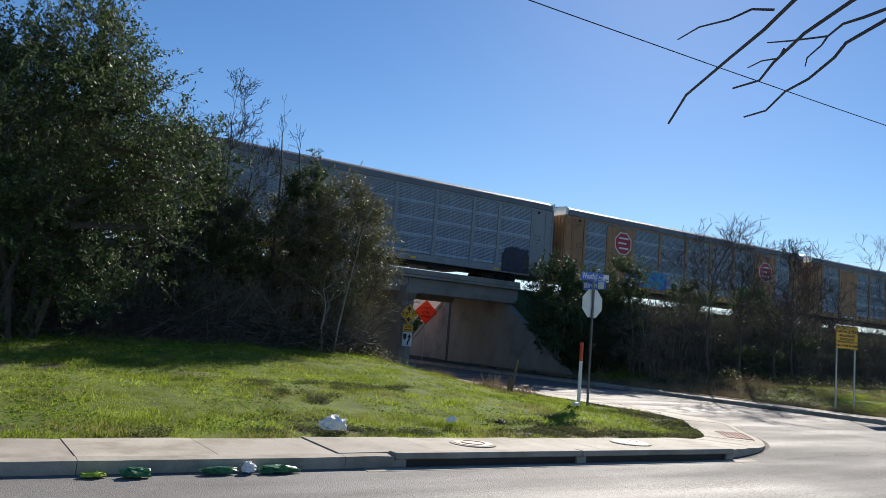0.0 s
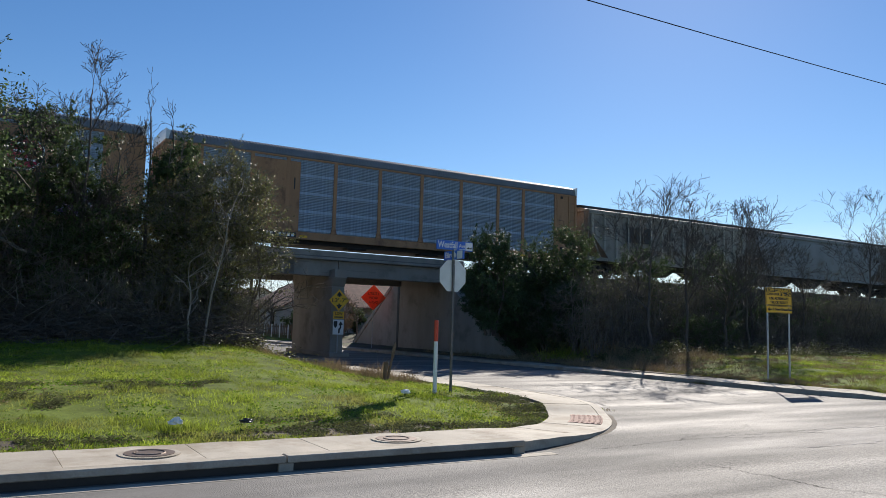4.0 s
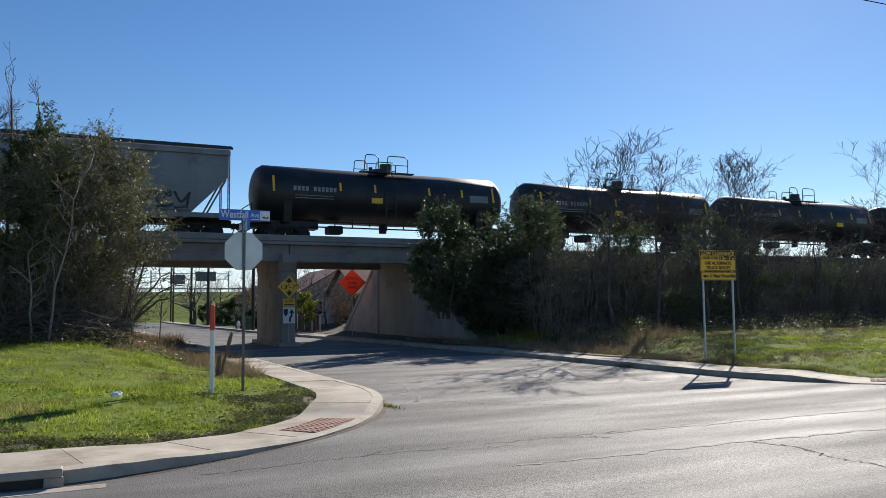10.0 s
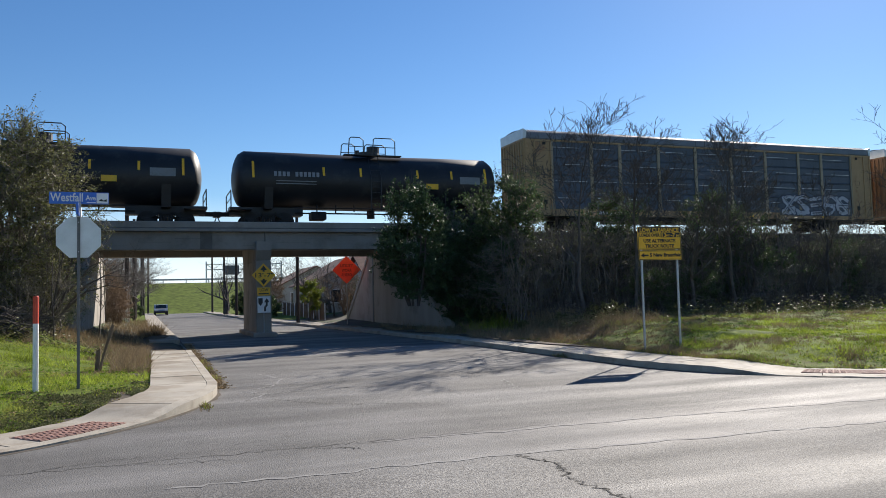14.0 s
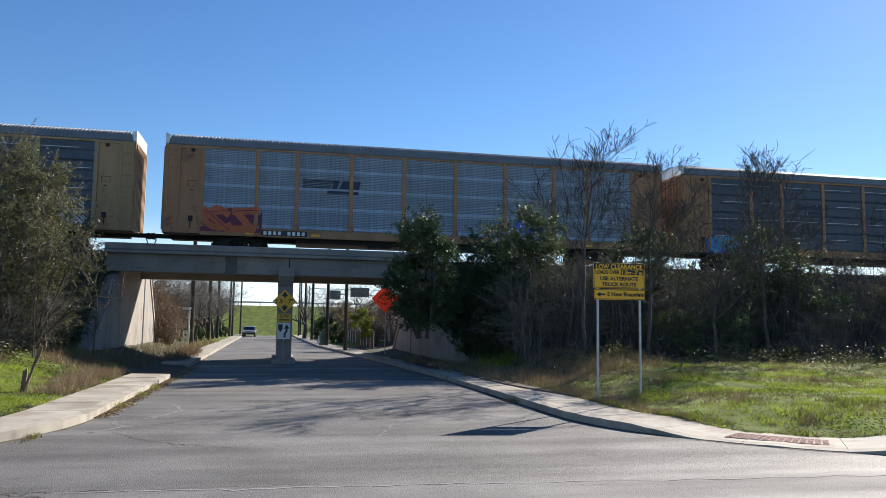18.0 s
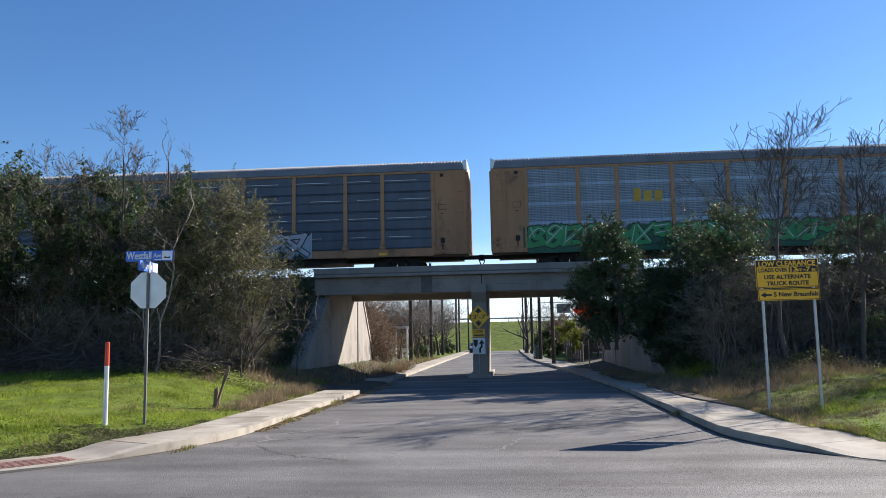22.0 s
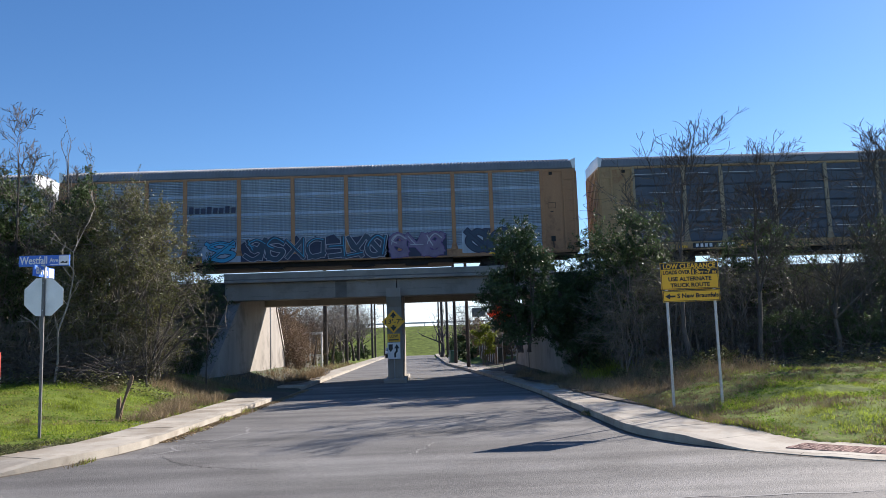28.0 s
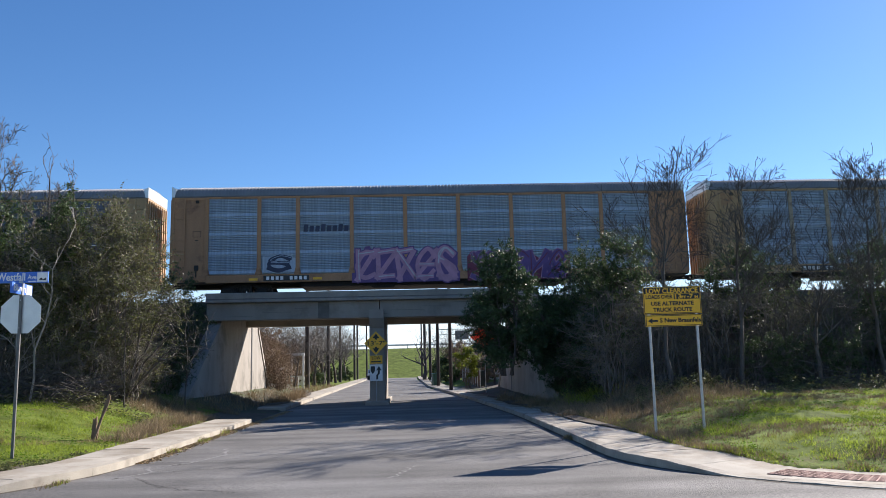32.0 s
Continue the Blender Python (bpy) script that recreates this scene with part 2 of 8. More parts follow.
def asphalt():
    """Worn asphalt: fine aggregate, pale wheel-worn streaks along the street, darker patches."""
    mt = material("asphalt", (0.168, 0.163, 0.156), 0.7, vary=0.2, scale=0.6, fine=60, bump=0.55, spec=0.3, stain=(0.198, 0.193, 0.186), stain_scale=0.22, stain_at=0.56)
    nt = mt.node_tree
    ns, ln = nt.nodes, nt.links
    bsdf = ns["Principled BSDF"]
    col = bsdf.inputs["Base Color"].links[0].from_socket
    tc, mp, nz, rp, mx = ns.new("ShaderNodeTexCoord"), ns.new("ShaderNodeMapping"), ns.new("ShaderNodeTexNoise"), ns.new("ShaderNodeValToRGB"), ns.new("ShaderNodeMix")
    mp.inputs["Scale"].default_value = (0.13, 0.8, 1.0)
    mp.inputs["Rotation"].default_value = (0, 0, 0.03)
    nz.inputs["Scale"].default_value, nz.inputs["Detail"].default_value = 1.0, 6
    ln.new(tc.outputs["Object"], mp.inputs["Vector"])
    ln.new(mp.outputs[0], nz.inputs["Vector"])
    rp.color_ramp.elements[0].position, rp.color_ramp.elements[1].position = 0.38, 0.66
    rp.color_ramp.elements[0].color, rp.color_ramp.elements[1].color = (0.72, 0.72, 0.72, 1), (1.22, 1.21, 1.2, 1)
    ln.new(nz.outputs["Fac"], rp.inputs["Fac"])
    mx.data_type, mx.blend_type = "RGBA", "MULTIPLY"
    mx.inputs[0].default_value = 1.0
    ln.new(col, mx.inputs[6])
    ln.new(rp.outputs["Color"], mx.inputs[7])
    rr = ns.new("ShaderNodeMapRange")
    rr.inputs["From Min"].default_value, rr.inputs["From Max"].default_value = 0.36, 0.66
    rr.inputs["To Min"].default_value, rr.inputs["To Max"].default_value = 0.86, 0.7
    ln.new(nz.outputs["Fac"], rr.inputs["Value"])
    ln.new(rr.outputs[0], bsdf.inputs["Roughness"])
    gr, r2, m2 = ns.new("ShaderNodeTexVoronoi"), ns.new("ShaderNodeValToRGB"), ns.new("ShaderNodeMix")
    gr.inputs["Scale"].default_value = 36
    ln.new(tc.outputs["Object"], gr.inputs["Vector"])
    r2.color_ramp.elements[0].color, r2.color_ramp.elements[1].color = (1.75, 1.72, 1.66, 1), (0.62, 0.62, 0.62, 1)
    r2.color_ramp.elements[0].position, r2.color_ramp.elements[1].position = 0.1, 0.75
    ln.new(gr.outputs["Distance"], r2.inputs["Fac"])
    m2.data_type, m2.blend_type = "RGBA", "MULTIPLY"
    worn, r3 = ns.new("ShaderNodeTexNoise"), ns.new("ShaderNodeMapRange")
    worn.inputs["Scale"].default_value, worn.inputs["Detail"].default_value = 0.35, 4
    ln.new(tc.outputs["Object"], worn.inputs["Vector"])
    r3.inputs["From Min"].default_value, r3.inputs["From Max"].default_value = 0.42, 0.62
    r3.inputs["To Min"].default_value, r3.inputs["To Max"].default_value = 0.45, 1.0
    ln.new(worn.outputs["Fac"], r3.inputs["Value"])
    ln.new(r3.outputs[0], m2.inputs[0])
    ln.new(mx.outputs[2], m2.inputs[6])
    ln.new(r2.outputs["Color"], m2.inputs[7])
    # a smooth resurfaced strip along the main street's edge; coarse chippings in its middle
    xyz, edge, wav, y2 = ns.new("ShaderNodeSeparateXYZ"), ns.new("ShaderNodeTexNoise"), ns.new("ShaderNodeMath"), ns.new("ShaderNodeMath")
    ln.new(tc.outputs["Object"], xyz.inputs[0])
    edge.inputs["Scale"].default_value, edge.inputs["Detail"].default_value = 0.8, 5
    ln.new(tc.outputs["Object"], edge.inputs["Vector"])
    wav.operation = "MULTIPLY"
    wav.inputs[1].default_value = 0.5
    ln.new(edge.outputs["Fac"], wav.inputs[0])
    y2.operation = "ADD"
    ln.new(xyz.outputs["Y"], y2.inputs[0])
    ln.new(wav.outputs[0], y2.inputs[1])
    tone, grit = ns.new("ShaderNodeValToRGB"), ns.new("ShaderNodeValToRGB")
    span = ns.new("ShaderNodeMapRange")
    span.inputs["From Min"].default_value, span.inputs["From Max"].default_value = 5.0, 15.0
    ln.new(y2.outputs[0], span.inputs["Value"])
    for ramp, stops in ((tone, ((0.26, 0.98), (0.33, 1.08), (0.425, 1.06), (0.46, 0.92), (1.0, 0.95))), (grit, ((0.26, 1.0), (0.31, 0.22), (0.425, 0.25), (0.46, 0.6), (1.0, 0.75)))):
        ln.new(span.outputs[0], ramp.inputs["Fac"])
        while len(ramp.color_ramp.elements) < len(stops):
            ramp.color_ramp.elements.new(0.5)
        for el, (at, v) in zip(ramp.color_ramp.elements, stops):
            el.position, el.color = at, (v, v, v, 1)
    gm = ns.new("ShaderNodeMath")
    gm.operation = "MULTIPLY"
    ln.new(r3.outputs[0], gm.inputs[0])
    ln.new(grit.outputs["Color"], gm.inputs[1])
    ln.new(gm.outputs[0], m2.inputs[0])
    m4 = ns.new("ShaderNodeMix")
    m4.data_type, m4.blend_type = "RGBA", "MULTIPLY"
    m4.inputs[0].default_value = 1.0
    ln.new(m2.outputs[2], m4.inputs[6])
    ln.new(tone.outputs["Color"], m4.inputs[7])
    ln.new(m4.outputs[2], bsdf.inputs["Base Color"])
    return mt


ASPHALT = asphalt()
CONCRETE = material("concrete", (0.41, 0.37, 0.305), 0.85, vary=0.14, scale=1.2, fine=45, bump=0.25, stain=(0.27, 0.23, 0.175), stain_scale=0.9, stain_at=0.52, per_object=0.1)
KERB = material("kerb_concrete", (0.39, 0.35, 0.285), 0.85, vary=0.18, scale=2.0, fine=45, bump=0.3, stain=(0.25, 0.215, 0.17), stain_scale=1.4, stain_at=0.58)
WALL = material("bridge_concrete", (0.315, 0.285, 0.245), 0.88, vary=0.15, scale=0.8, fine=30, bump=0.25, streak=(1.2, 1.2, 0.3), stain=(0.19, 0.17, 0.145), stain_scale=0.6, stain_at=0.58)
DIRT = material("dirt", (0.09, 0.07, 0.049), 0.95, vary=0.3, scale=1.5, fine=25, bump=0.6)
STEEL = material("galvanised_steel", (0.45, 0.46, 0.47), 0.45, 0.85, vary=0.12, scale=6, fine=60, bump=0.05)
DULL_STEEL = material("dull_steel", (0.15, 0.15, 0.145), 0.6, 0.4, vary=0.15, scale=6, fine=60, bump=0.05)
SIGN_BACK = material("bare_aluminium", (0.62, 0.63, 0.62), 0.4, 0.6, vary=0.08, scale=3, fine=50, bump=0.04)
BLACK = material("black_paint", (0.02, 0.02, 0.021), 0.5, vary=0.3, scale=2, fine=30, bump=0.05)
YELLOW = material("sign_yellow", (0.9, 0.48, 0.02), 0.45, vary=0.06, scale=3, fine=30, bump=0.02)
ORANGE = material("sign_orange", (1.0, 0.14, 0.06), 0.5, translucent=0.2, vary=0.08, scale=4, fine=30, bump=0.03)
WHITE = material("white_paint", (0.78, 0.78, 0.76), 0.5, vary=0.07, scale=4, fine=30, bump=0.03)
RED = material("red_paint", (0.65, 0.07, 0.03), 0.5, vary=0.1, scale=4, fine=30, bump=0.03)
BLUE = material("sign_blue", (0.05, 0.17, 0.62), 0.45, vary=0.08, scale=4, fine=30, bump=0.02)
WOOD = material("weathered_wood", (0.20, 0.135, 0.085), 0.9, vary=0.3, scale=3, fine=40, bump=0.4, streak=(8, 8, 0.6))
BARK = material("bark", (0.10, 0.086, 0.075), 0.95, vary=0.3, scale=4, fine=30, bump=0.6)
TWIG = material("grey_twig", (0.175, 0.152, 0.128), 0.9, vary=0.25, scale=5, fine=30, bump=0.2)
LEAF_DARK = material("dark_leaf", (0.075, 0.112, 0.042), 0.56, spec=0.26, vary=0.25, scale=0.8, fine=20, bump=0, island=0.6, translucent=0.34)
LEAF_OLIVE = material("olive_leaf", (0.142, 0.158, 0.06), 0.5, spec=0.36, vary=0.3, scale=0.5, fine=20, bump=0, island=0.65, translucent=0.36, second=(0.195, 0.195, 0.078))
BROWN_TWIG = material("brown_twig", (0.23, 0.16, 0.11), 0.9, vary=0.25, scale=5, fine=30, bump=0.2)
LEAF_GLOSSY = material("glossy_leaf", (0.055, 0.095, 0.037), 0.5, spec=0.32, vary=0.25, scale=0.8, fine=20, bump=0, island=0.35, translucent=0.2)
LEAF_LIGHT = material("fresh_leaf", (0.2, 0.24, 0.03), 0.55, spec=0.3, vary=0.25, scale=0.8, fine=20, bump=0, island=0.4, translucent=0.35)
PALE_TWIG = material("pale_twig", (0.29, 0.262, 0.23), 0.85, vary=0.25, scale=5, fine=30, bump=0.2)
DRY = material("dry_weed", (0.29, 0.215, 0.125), 0.9, vary=0.3, scale=1, fine=20, bump=0, island=0.35, translucent=0.2)
GRASS = material("grass_blades", (0.22, 0.3, 0.038), 0.8, spec=0.12, vary=0.35, scale=0.9, fine=8, bump=0, island=0.5, translucent=0.5, second=(0.43, 0.53, 0.073), stain=(0.25, 0.24, 0.075), stain_scale=0.5, stain_at=0.57)
TURF = material("turf", (0.135, 0.18, 0.032), 0.95, spec=0.1, vary=0.4, scale=1.2, fine=14, bump=0.9, stain=(0.11, 0.10, 0.045), stain_scale=0.6, stain_at=0.66)
SOIL_WEED = material("dull_weed_leaf", (0.14, 0.15, 0.065), 0.85, spec=0.1, vary=0.3, scale=0.9, fine=12, bump=0, island=0.5, translucent=0.25)
LITTER = material("leaf_litter", (0.068, 0.056, 0.041), 0.95, vary=0.35, scale=0.9, fine=18, bump=0.7, stain=(0.05, 0.075, 0.02), stain_scale=0.3, stain_at=0.52)
BALLAST = material("ballast", (0.22, 0.21, 0.20), 0.95, vary=0.3, scale=3, fine=18, bump=0.9)
RAIL = material("rail_steel", (0.20, 0.15, 0.12), 0.5, 0.6, vary=0.2, scale=4, fine=40, bump=0.1)
GALV_PANEL = material("galvanised_panel", (0.36, 0.435, 0.51), 0.55, 0.2, vary=0.22, scale=1.2, fine=20, bump=0.05, streak=(7, 7, 0.3), stain=(0.32, 0.365, 0.41), stain_scale=0.8, stain_at=0.58, per_object=0.05)
DARK_PANEL = material("sooty_panel", (0.075, 0.095, 0.125), 0.5, 0.2, vary=0.16, scale=1.2, fine=20, bump=0.05, streak=(1.5, 1.5, 0.25), per_object=0.05)
ROOF_STEEL = material("roof_steel", (0.19, 0.205, 0.225), 0.6, 0.3, vary=0.15, scale=1.0, fine=20, bump=0.05)
CAR_YELLOW = material("faded_yellow_paint", (0.42, 0.265, 0.125), 0.6, vary=0.18, scale=1.0, fine=18, bump=0.06, streak=(1.5, 1.5, 0.3), stain=(0.26, 0.12, 0.05), stain_scale=1.0, stain_at=0.6)
POST_TAN = material("dull_tan_paint", (0.33, 0.265, 0.175), 0.6, vary=0.18, scale=1.0, fine=18, bump=0.06, streak=(1.5, 1.5, 0.3), stain=(0.22, 0.15, 0.09), stain_scale=1.0, stain_at=0.6)
CAR_BROWN = material("brown_paint", (0.40, 0.205, 0.095), 0.6, vary=0.18, scale=1.0, fine=18, bump=0.06, streak=(1.5, 1.5, 0.3), stain=(0.17, 0.08, 0.04), stain_scale=1.0, stain_at=0.6)
CAR_GREY = material("grey_paint", (0.27, 0.29, 0.31), 0.55, vary=0.14, scale=1.0, fine=18, bump=0.05, streak=(1.5, 1.5, 0.3), stain=(0.19, 0.19, 0.19), stain_scale=1.0, stain_at=0.62)
HOPPER_GREY = material("hopper_grey_paint", (0.235, 0.245, 0.245), 0.65, vary=0.16, scale=0.8, fine=16, bump=0.05, streak=(1.2, 1.2, 0.25), stain=(0.16, 0.14, 0.115), stain_scale=0.8, stain_at=0.6)
HOPPER_TAN = material("hopper_tan_paint", (0.285, 0.26, 0.215), 0.65, vary=0.2, scale=0.8, fine=16, bump=0.05, streak=(1.6, 1.6, 0.12), stain=(0.17, 0.145, 0.115), stain_scale=0.9, stain_at=0.56)
# Lighter copy of the hopper tan: light on the ribs put into the colour.
RIB_LIT_TAN = material("rib_lit_tan", (0.4, 0.37, 0.3), 0.6, vary=0.16, scale=0.8, fine=16, bump=0.05, stain=(0.28, 0.25, 0.2), stain_scale=1.2, stain_at=0.6)
TANK_BLACK = material("tank_black_paint", (0.014, 0.014, 0.016), 0.5, vary=0.35, scale=0.8, fine=16, bump=0.03, stain=(0.035, 0.033, 0.03), stain_scale=0.9, stain_at=0.6)
TRUCK = material("sooty_iron", (0.03, 0.026, 0.023), 0.75, 0.2, vary=0.3, scale=3, fine=30, bump=0.2)

# ---- plan ----
KERB_Y, KERB_XL = 9.05, 17.55


def kerb_xl(y):
    """The side street's left kerb: it drifts outwards beyond the bridge."""
    return float(np.interp(y, (28, 36, 70, 100, 131), (KERB_XL, 17.42, 17.0, 16.65, 16.3)))


def kerb_xr(y):
    """The side street's right kerb: it draws in beyond the bridge."""
    return float(np.interp(y, (18, 27, 40, 66, 110, 131), (26.65, 26.6, 26.0, 24.35, 23.8, 23.8)))


WALL_L, WALL_R = 13.7, 28.6
DECK_Y0, DECK_Y1 = 37.9, 45.2
TRACK_Y, RAIL_Z = 41.9, 5.35
LC, LR = (10.55, 16.05), 7.0           # corner of the left kerb: centre, radius
RC, RR = (32.85, 15.6), 6.2            # corner of the right kerb


def left_kerb(off=0.0):
    """The left kerb's line, offset to the verge by off: along the main street, round the corner, up the side street."""
    pts = [(x, KERB_Y + off) for x in np.arange(-70, LC[0], 2.0)]
    r = LR - off
    pts += [(LC[0] + r * math.sin(a), LC[1] - r * math.cos(a)) for a in np.linspace(0, math.pi / 2, 36)]
    pts += [(kerb_xl(y) - off, y) for y in np.arange(LC[1] + 2, 131, 2.0)]
    return pts


def path_width(x, y):
    """How far the left-hand footpath reaches from the kerb: it narrows round the corner."""
    if y >= LC[1]:
        return 1.22
    return 1.5 - 0.28 * smooth(0, 25, math.degrees(math.atan2(x - LC[0], LC[1] - y))) if x > LC[0] else 1.5


def left_back(extra=0.0):
    """The back edge of the left-hand footpath, point by point beside left_kerb()."""
    out = []
    for (x, y), (x1, y1) in zip(left_kerb(), left_kerb(1.0)):
        w = path_width(x, y) + extra
        out.append((x + (x1 - x) * w, y + (y1 - y) * w))
    return out


def right_kerb(off=0.0):
    r = RR - off
    pts = [(kerb_xr(y) + off, y) for y in np.arange(130, RC[1], -2.0)]
    pts += [(RC[0] - r * math.cos(a), RC[1] - r * math.sin(a)) for a in np.linspace(0, math.pi / 2, 36)]
    pts += [(x, RC[1] - r) for x in np.arange(RC[0] + 2, 130, 2.0)]
    return pts


def verge_distance(x, y):
    """Metres from the kerb into the verge; negative on the road."""
    if x < 22:
        cx, cy, r = LC[0], LC[1], LR
        if x > cx and y < cy:
            return r - math.hypot(x - cx, y - cy)
        return min(kerb_xl(y) - x, y - KERB_Y)
    cx, cy, r = RC[0], RC[1], RR
    if x < cx and y < cy:
        return r - math.hypot(x - cx, y - cy)
    return min(x - kerb_xr(y), y - (cy - r))


def smooth(a, b, t):
    t = min(1, max(0, (t - a) / (b - a)))
    return t * t * (3 - 2 * t)


def corner_drop(x, y):
    """The fall towards the two corner ramps, by the angle round the corner."""
    if x < 22:
        if x <= LC[0] or y >= LC[1]:
            return 0.0
        a = math.degrees(math.atan2(x - LC[0], LC[1] - y))
        return 0.115 * smooth(12, 40, a) * (1 - smooth(54, 65, a))
    if x >= RC[0] or y >= RC[1]:
        return 0.0
    a = math.degrees(math.atan2(RC[1] - y, RC[0] - x))
    return 0.125 * smooth(20, 37, a) * (1 - smooth(55, 68, a))


def dip(x, y):
    """How far the kerb and footpath drop at the ramps."""
    c, r = (LC, LR - 1.45) if x < 22 else (RC, RR - 1.6)
    return 0.0 if math.hypot(x - c[0], y - c[1]) < r else corner_drop(x, y)


def ground_z(x, y):
    d = verge_distance(x, y) if y > 0 else (-8.2 - y)
    if d < 0.12:
        z = -0.08
    else:
        if x < 22 or y < 0:
            z = 0.12 + 0.32 * smooth(1.3, 7.5, d) if d > path_width(x, y) - 0.05 else 0.08 - 1.3 * dip(x, y)
        else:
            z = 0.165 + 0.27 * smooth(1.3, 5.0, d) if d > 1.36 else 0.08 - 1.3 * dip(x, y)
        if x < 22 and 27.1 < y < 34.8 and d < 1.9:
            z = 0.01 + 0.05 * d
        z += 0.05 * noise.noise((x * 0.35, y * 0.35, 0)) * smooth(1.8, 3.0, d)
        if d > (path_width(x, y) - 0.05 if x < 22 else 1.36):
            z -= 0.9 * corner_drop(x, y) * (1 - smooth(1.5, 3.4, d))
        side = smooth(16.0, 12.0, x) if x < 22 else smooth(28.3, 31.5, x)
        if 9 < y < 60:
            z += (0.07 if x < 22 else 0.042) * min(10.0, max(0.0, y - 17)) * side
    if y > 20 and (x < WALL_L - 0.4 or x > WALL_R + 0.4):
        up = 0.55 + 0.71 * (y - 32.6)
        down = 0.35 + 0.71 * (51.5 - y)
        bank = min(up, down, 5.42 if y < 39.6 else 4.95)
        if bank > z:
            z = bank + 0.25 * noise.noise((x * 0.25, y * 0.25, 3)) * (1 if bank < 4.9 else 0)
    if y > 128:
        z = max(z, min(5.3, (y - 129) * 0.24))
    return z


WORN = ((8.4, 16.4, 2.6, 0.8), (3.5, 18.0, 2.2, 0.6), (12.0, 11.1, 2.6, 0.4), (6.5, 11.2, 2.4, 0.35), (0.5, 11.1, 3.0, 0.5), (31.2, 12.2, 0.7, 0.35), (34.5, 13.6, 1.2, 0.4), (30.4, 20.2, 1.0, 0.4))


def bare(x, y):
    """How worn the turf is: along the footpath on the near corner and in a few hollows."""
    d = verge_distance(x, y)
    v = 0.8 * noise.noise((x * 0.45, y * 0.45, 5)) + 0.5 * noise.noise((x * 1.7, y * 1.7, 9)) + (0.56 * (1 - smooth(1.4, 2.9, d)) * smooth(5, 11, x) * (1 - smooth(15.5, 19, y)) + 0.2 * (1 - smooth(1.3, 1.9, d)) if x < 22 else 0.0) - 0.1
    for cx, cy, rx, ry in WORN:
        k = ((x - cx) / rx) ** 2 + ((y - cy) / ry) ** 2
        if k < 2.5:
            v += 0.62 * (1 - k / 2.5)
    return v


def ground_sheet():
    xs = sorted(set([-1500, -800, -400, -250, -160, -110, -80, -65] + list(np.arange(-56, -4, 0.8)) + list(np.arange(-4, 12.4, 0.3)) + list(np.arange(12.4, 18.4, 0.25)) + list(np.arange(18.4, 26, 0.8)) +
                    list(np.arange(26, 35, 0.14)) + list(np.arange(35, 42, 0.3)) + list(np.arange(42, 100, 0.9)) + [104, 115, 130, 150, 180, 220, 260, 400, 800, 1500]))
    ys = sorted(set([-1500, -700, -300, -150, -80, -50, -30, -20, -14, -11, -9, -8.4, -8.2, -8, -4, 0, 4] + list(np.arange(8, 18, 0.2)) + list(np.arange(18, 60, 0.7)) +
                    list(np.arange(60, 128, 4)) + list(np.arange(128, 156, 2)) + [160, 180, 220, 300, 500, 900, 1600]))
    mb = MB()
    nx = len(xs)
    mb.v = [(float(x), float(y), ground_z(float(x), float(y))) for y in ys for x in xs]
    mb.f = [(j * nx + i, j * nx + i + 1, (j + 1) * nx + i + 1, (j + 1) * nx + i) for j in range(len(ys) - 1) for i in range(nx - 1)]
    me = mb.mesh("ground", True)
    me.materials.append(TURF)
    me.materials.append(LITTER)
    me.materials.append(DIRT)
    for p in me.polygons:
        x, y, z = p.center
        if 24.6 + 1.5 * noise.noise((x * 0.2, y * 0.2, 7)) < y < 62 and not (13 < x < 27.5 and y < 33):
            p.material_index = 1
        elif 26 < x < 30.5 + noise.noise((x, y, 2)) and 21.8 + 1.5 * noise.noise((x * 0.8, y * 0.8, 7)) < y < 46:
            p.material_index = 2
        elif (-6 < x < 40 and 10 < y < 25 and bare(x, y) > 0.62) or (15.4 < x < 17.7 and 26.9 < y < 35):
            p.material_index = 2
    ob = new("ground", me)
    return tagged(ob, "grass verges and a brush-covered railway embankment", "ground", kind="structure")


def road_sheet():
    mb = MB()
    outline = left_kerb(0.06) + right_kerb(0.06) + [(130, -8.3), (-70, -8.3)]
    mb.v = [(x, y, 0.0) for x, y in outline]
    mb.f = [tuple(range(len(outline)))]
    me = mb.mesh("road")
    bm = bmesh.new()
    bm.from_mesh(me)
    bmesh.ops.triangulate(bm, faces=bm.faces)
    for f in bm.faces:
        f.normal_update()
        if f.normal.z < 0:
            f.normal_flip()
    bm.to_mesh(me)
    bm.free()
    me.materials.append(ASPHALT)
    return tagged(new("road", me), "worn grey asphalt street and its side street", "road", kind="structure")


# ---- setting ----
ground_sheet()
road_sheet()
INLET = (5.1, 8.35, 11.9)              # the storm drain's ends and its middle pier, along the kerb


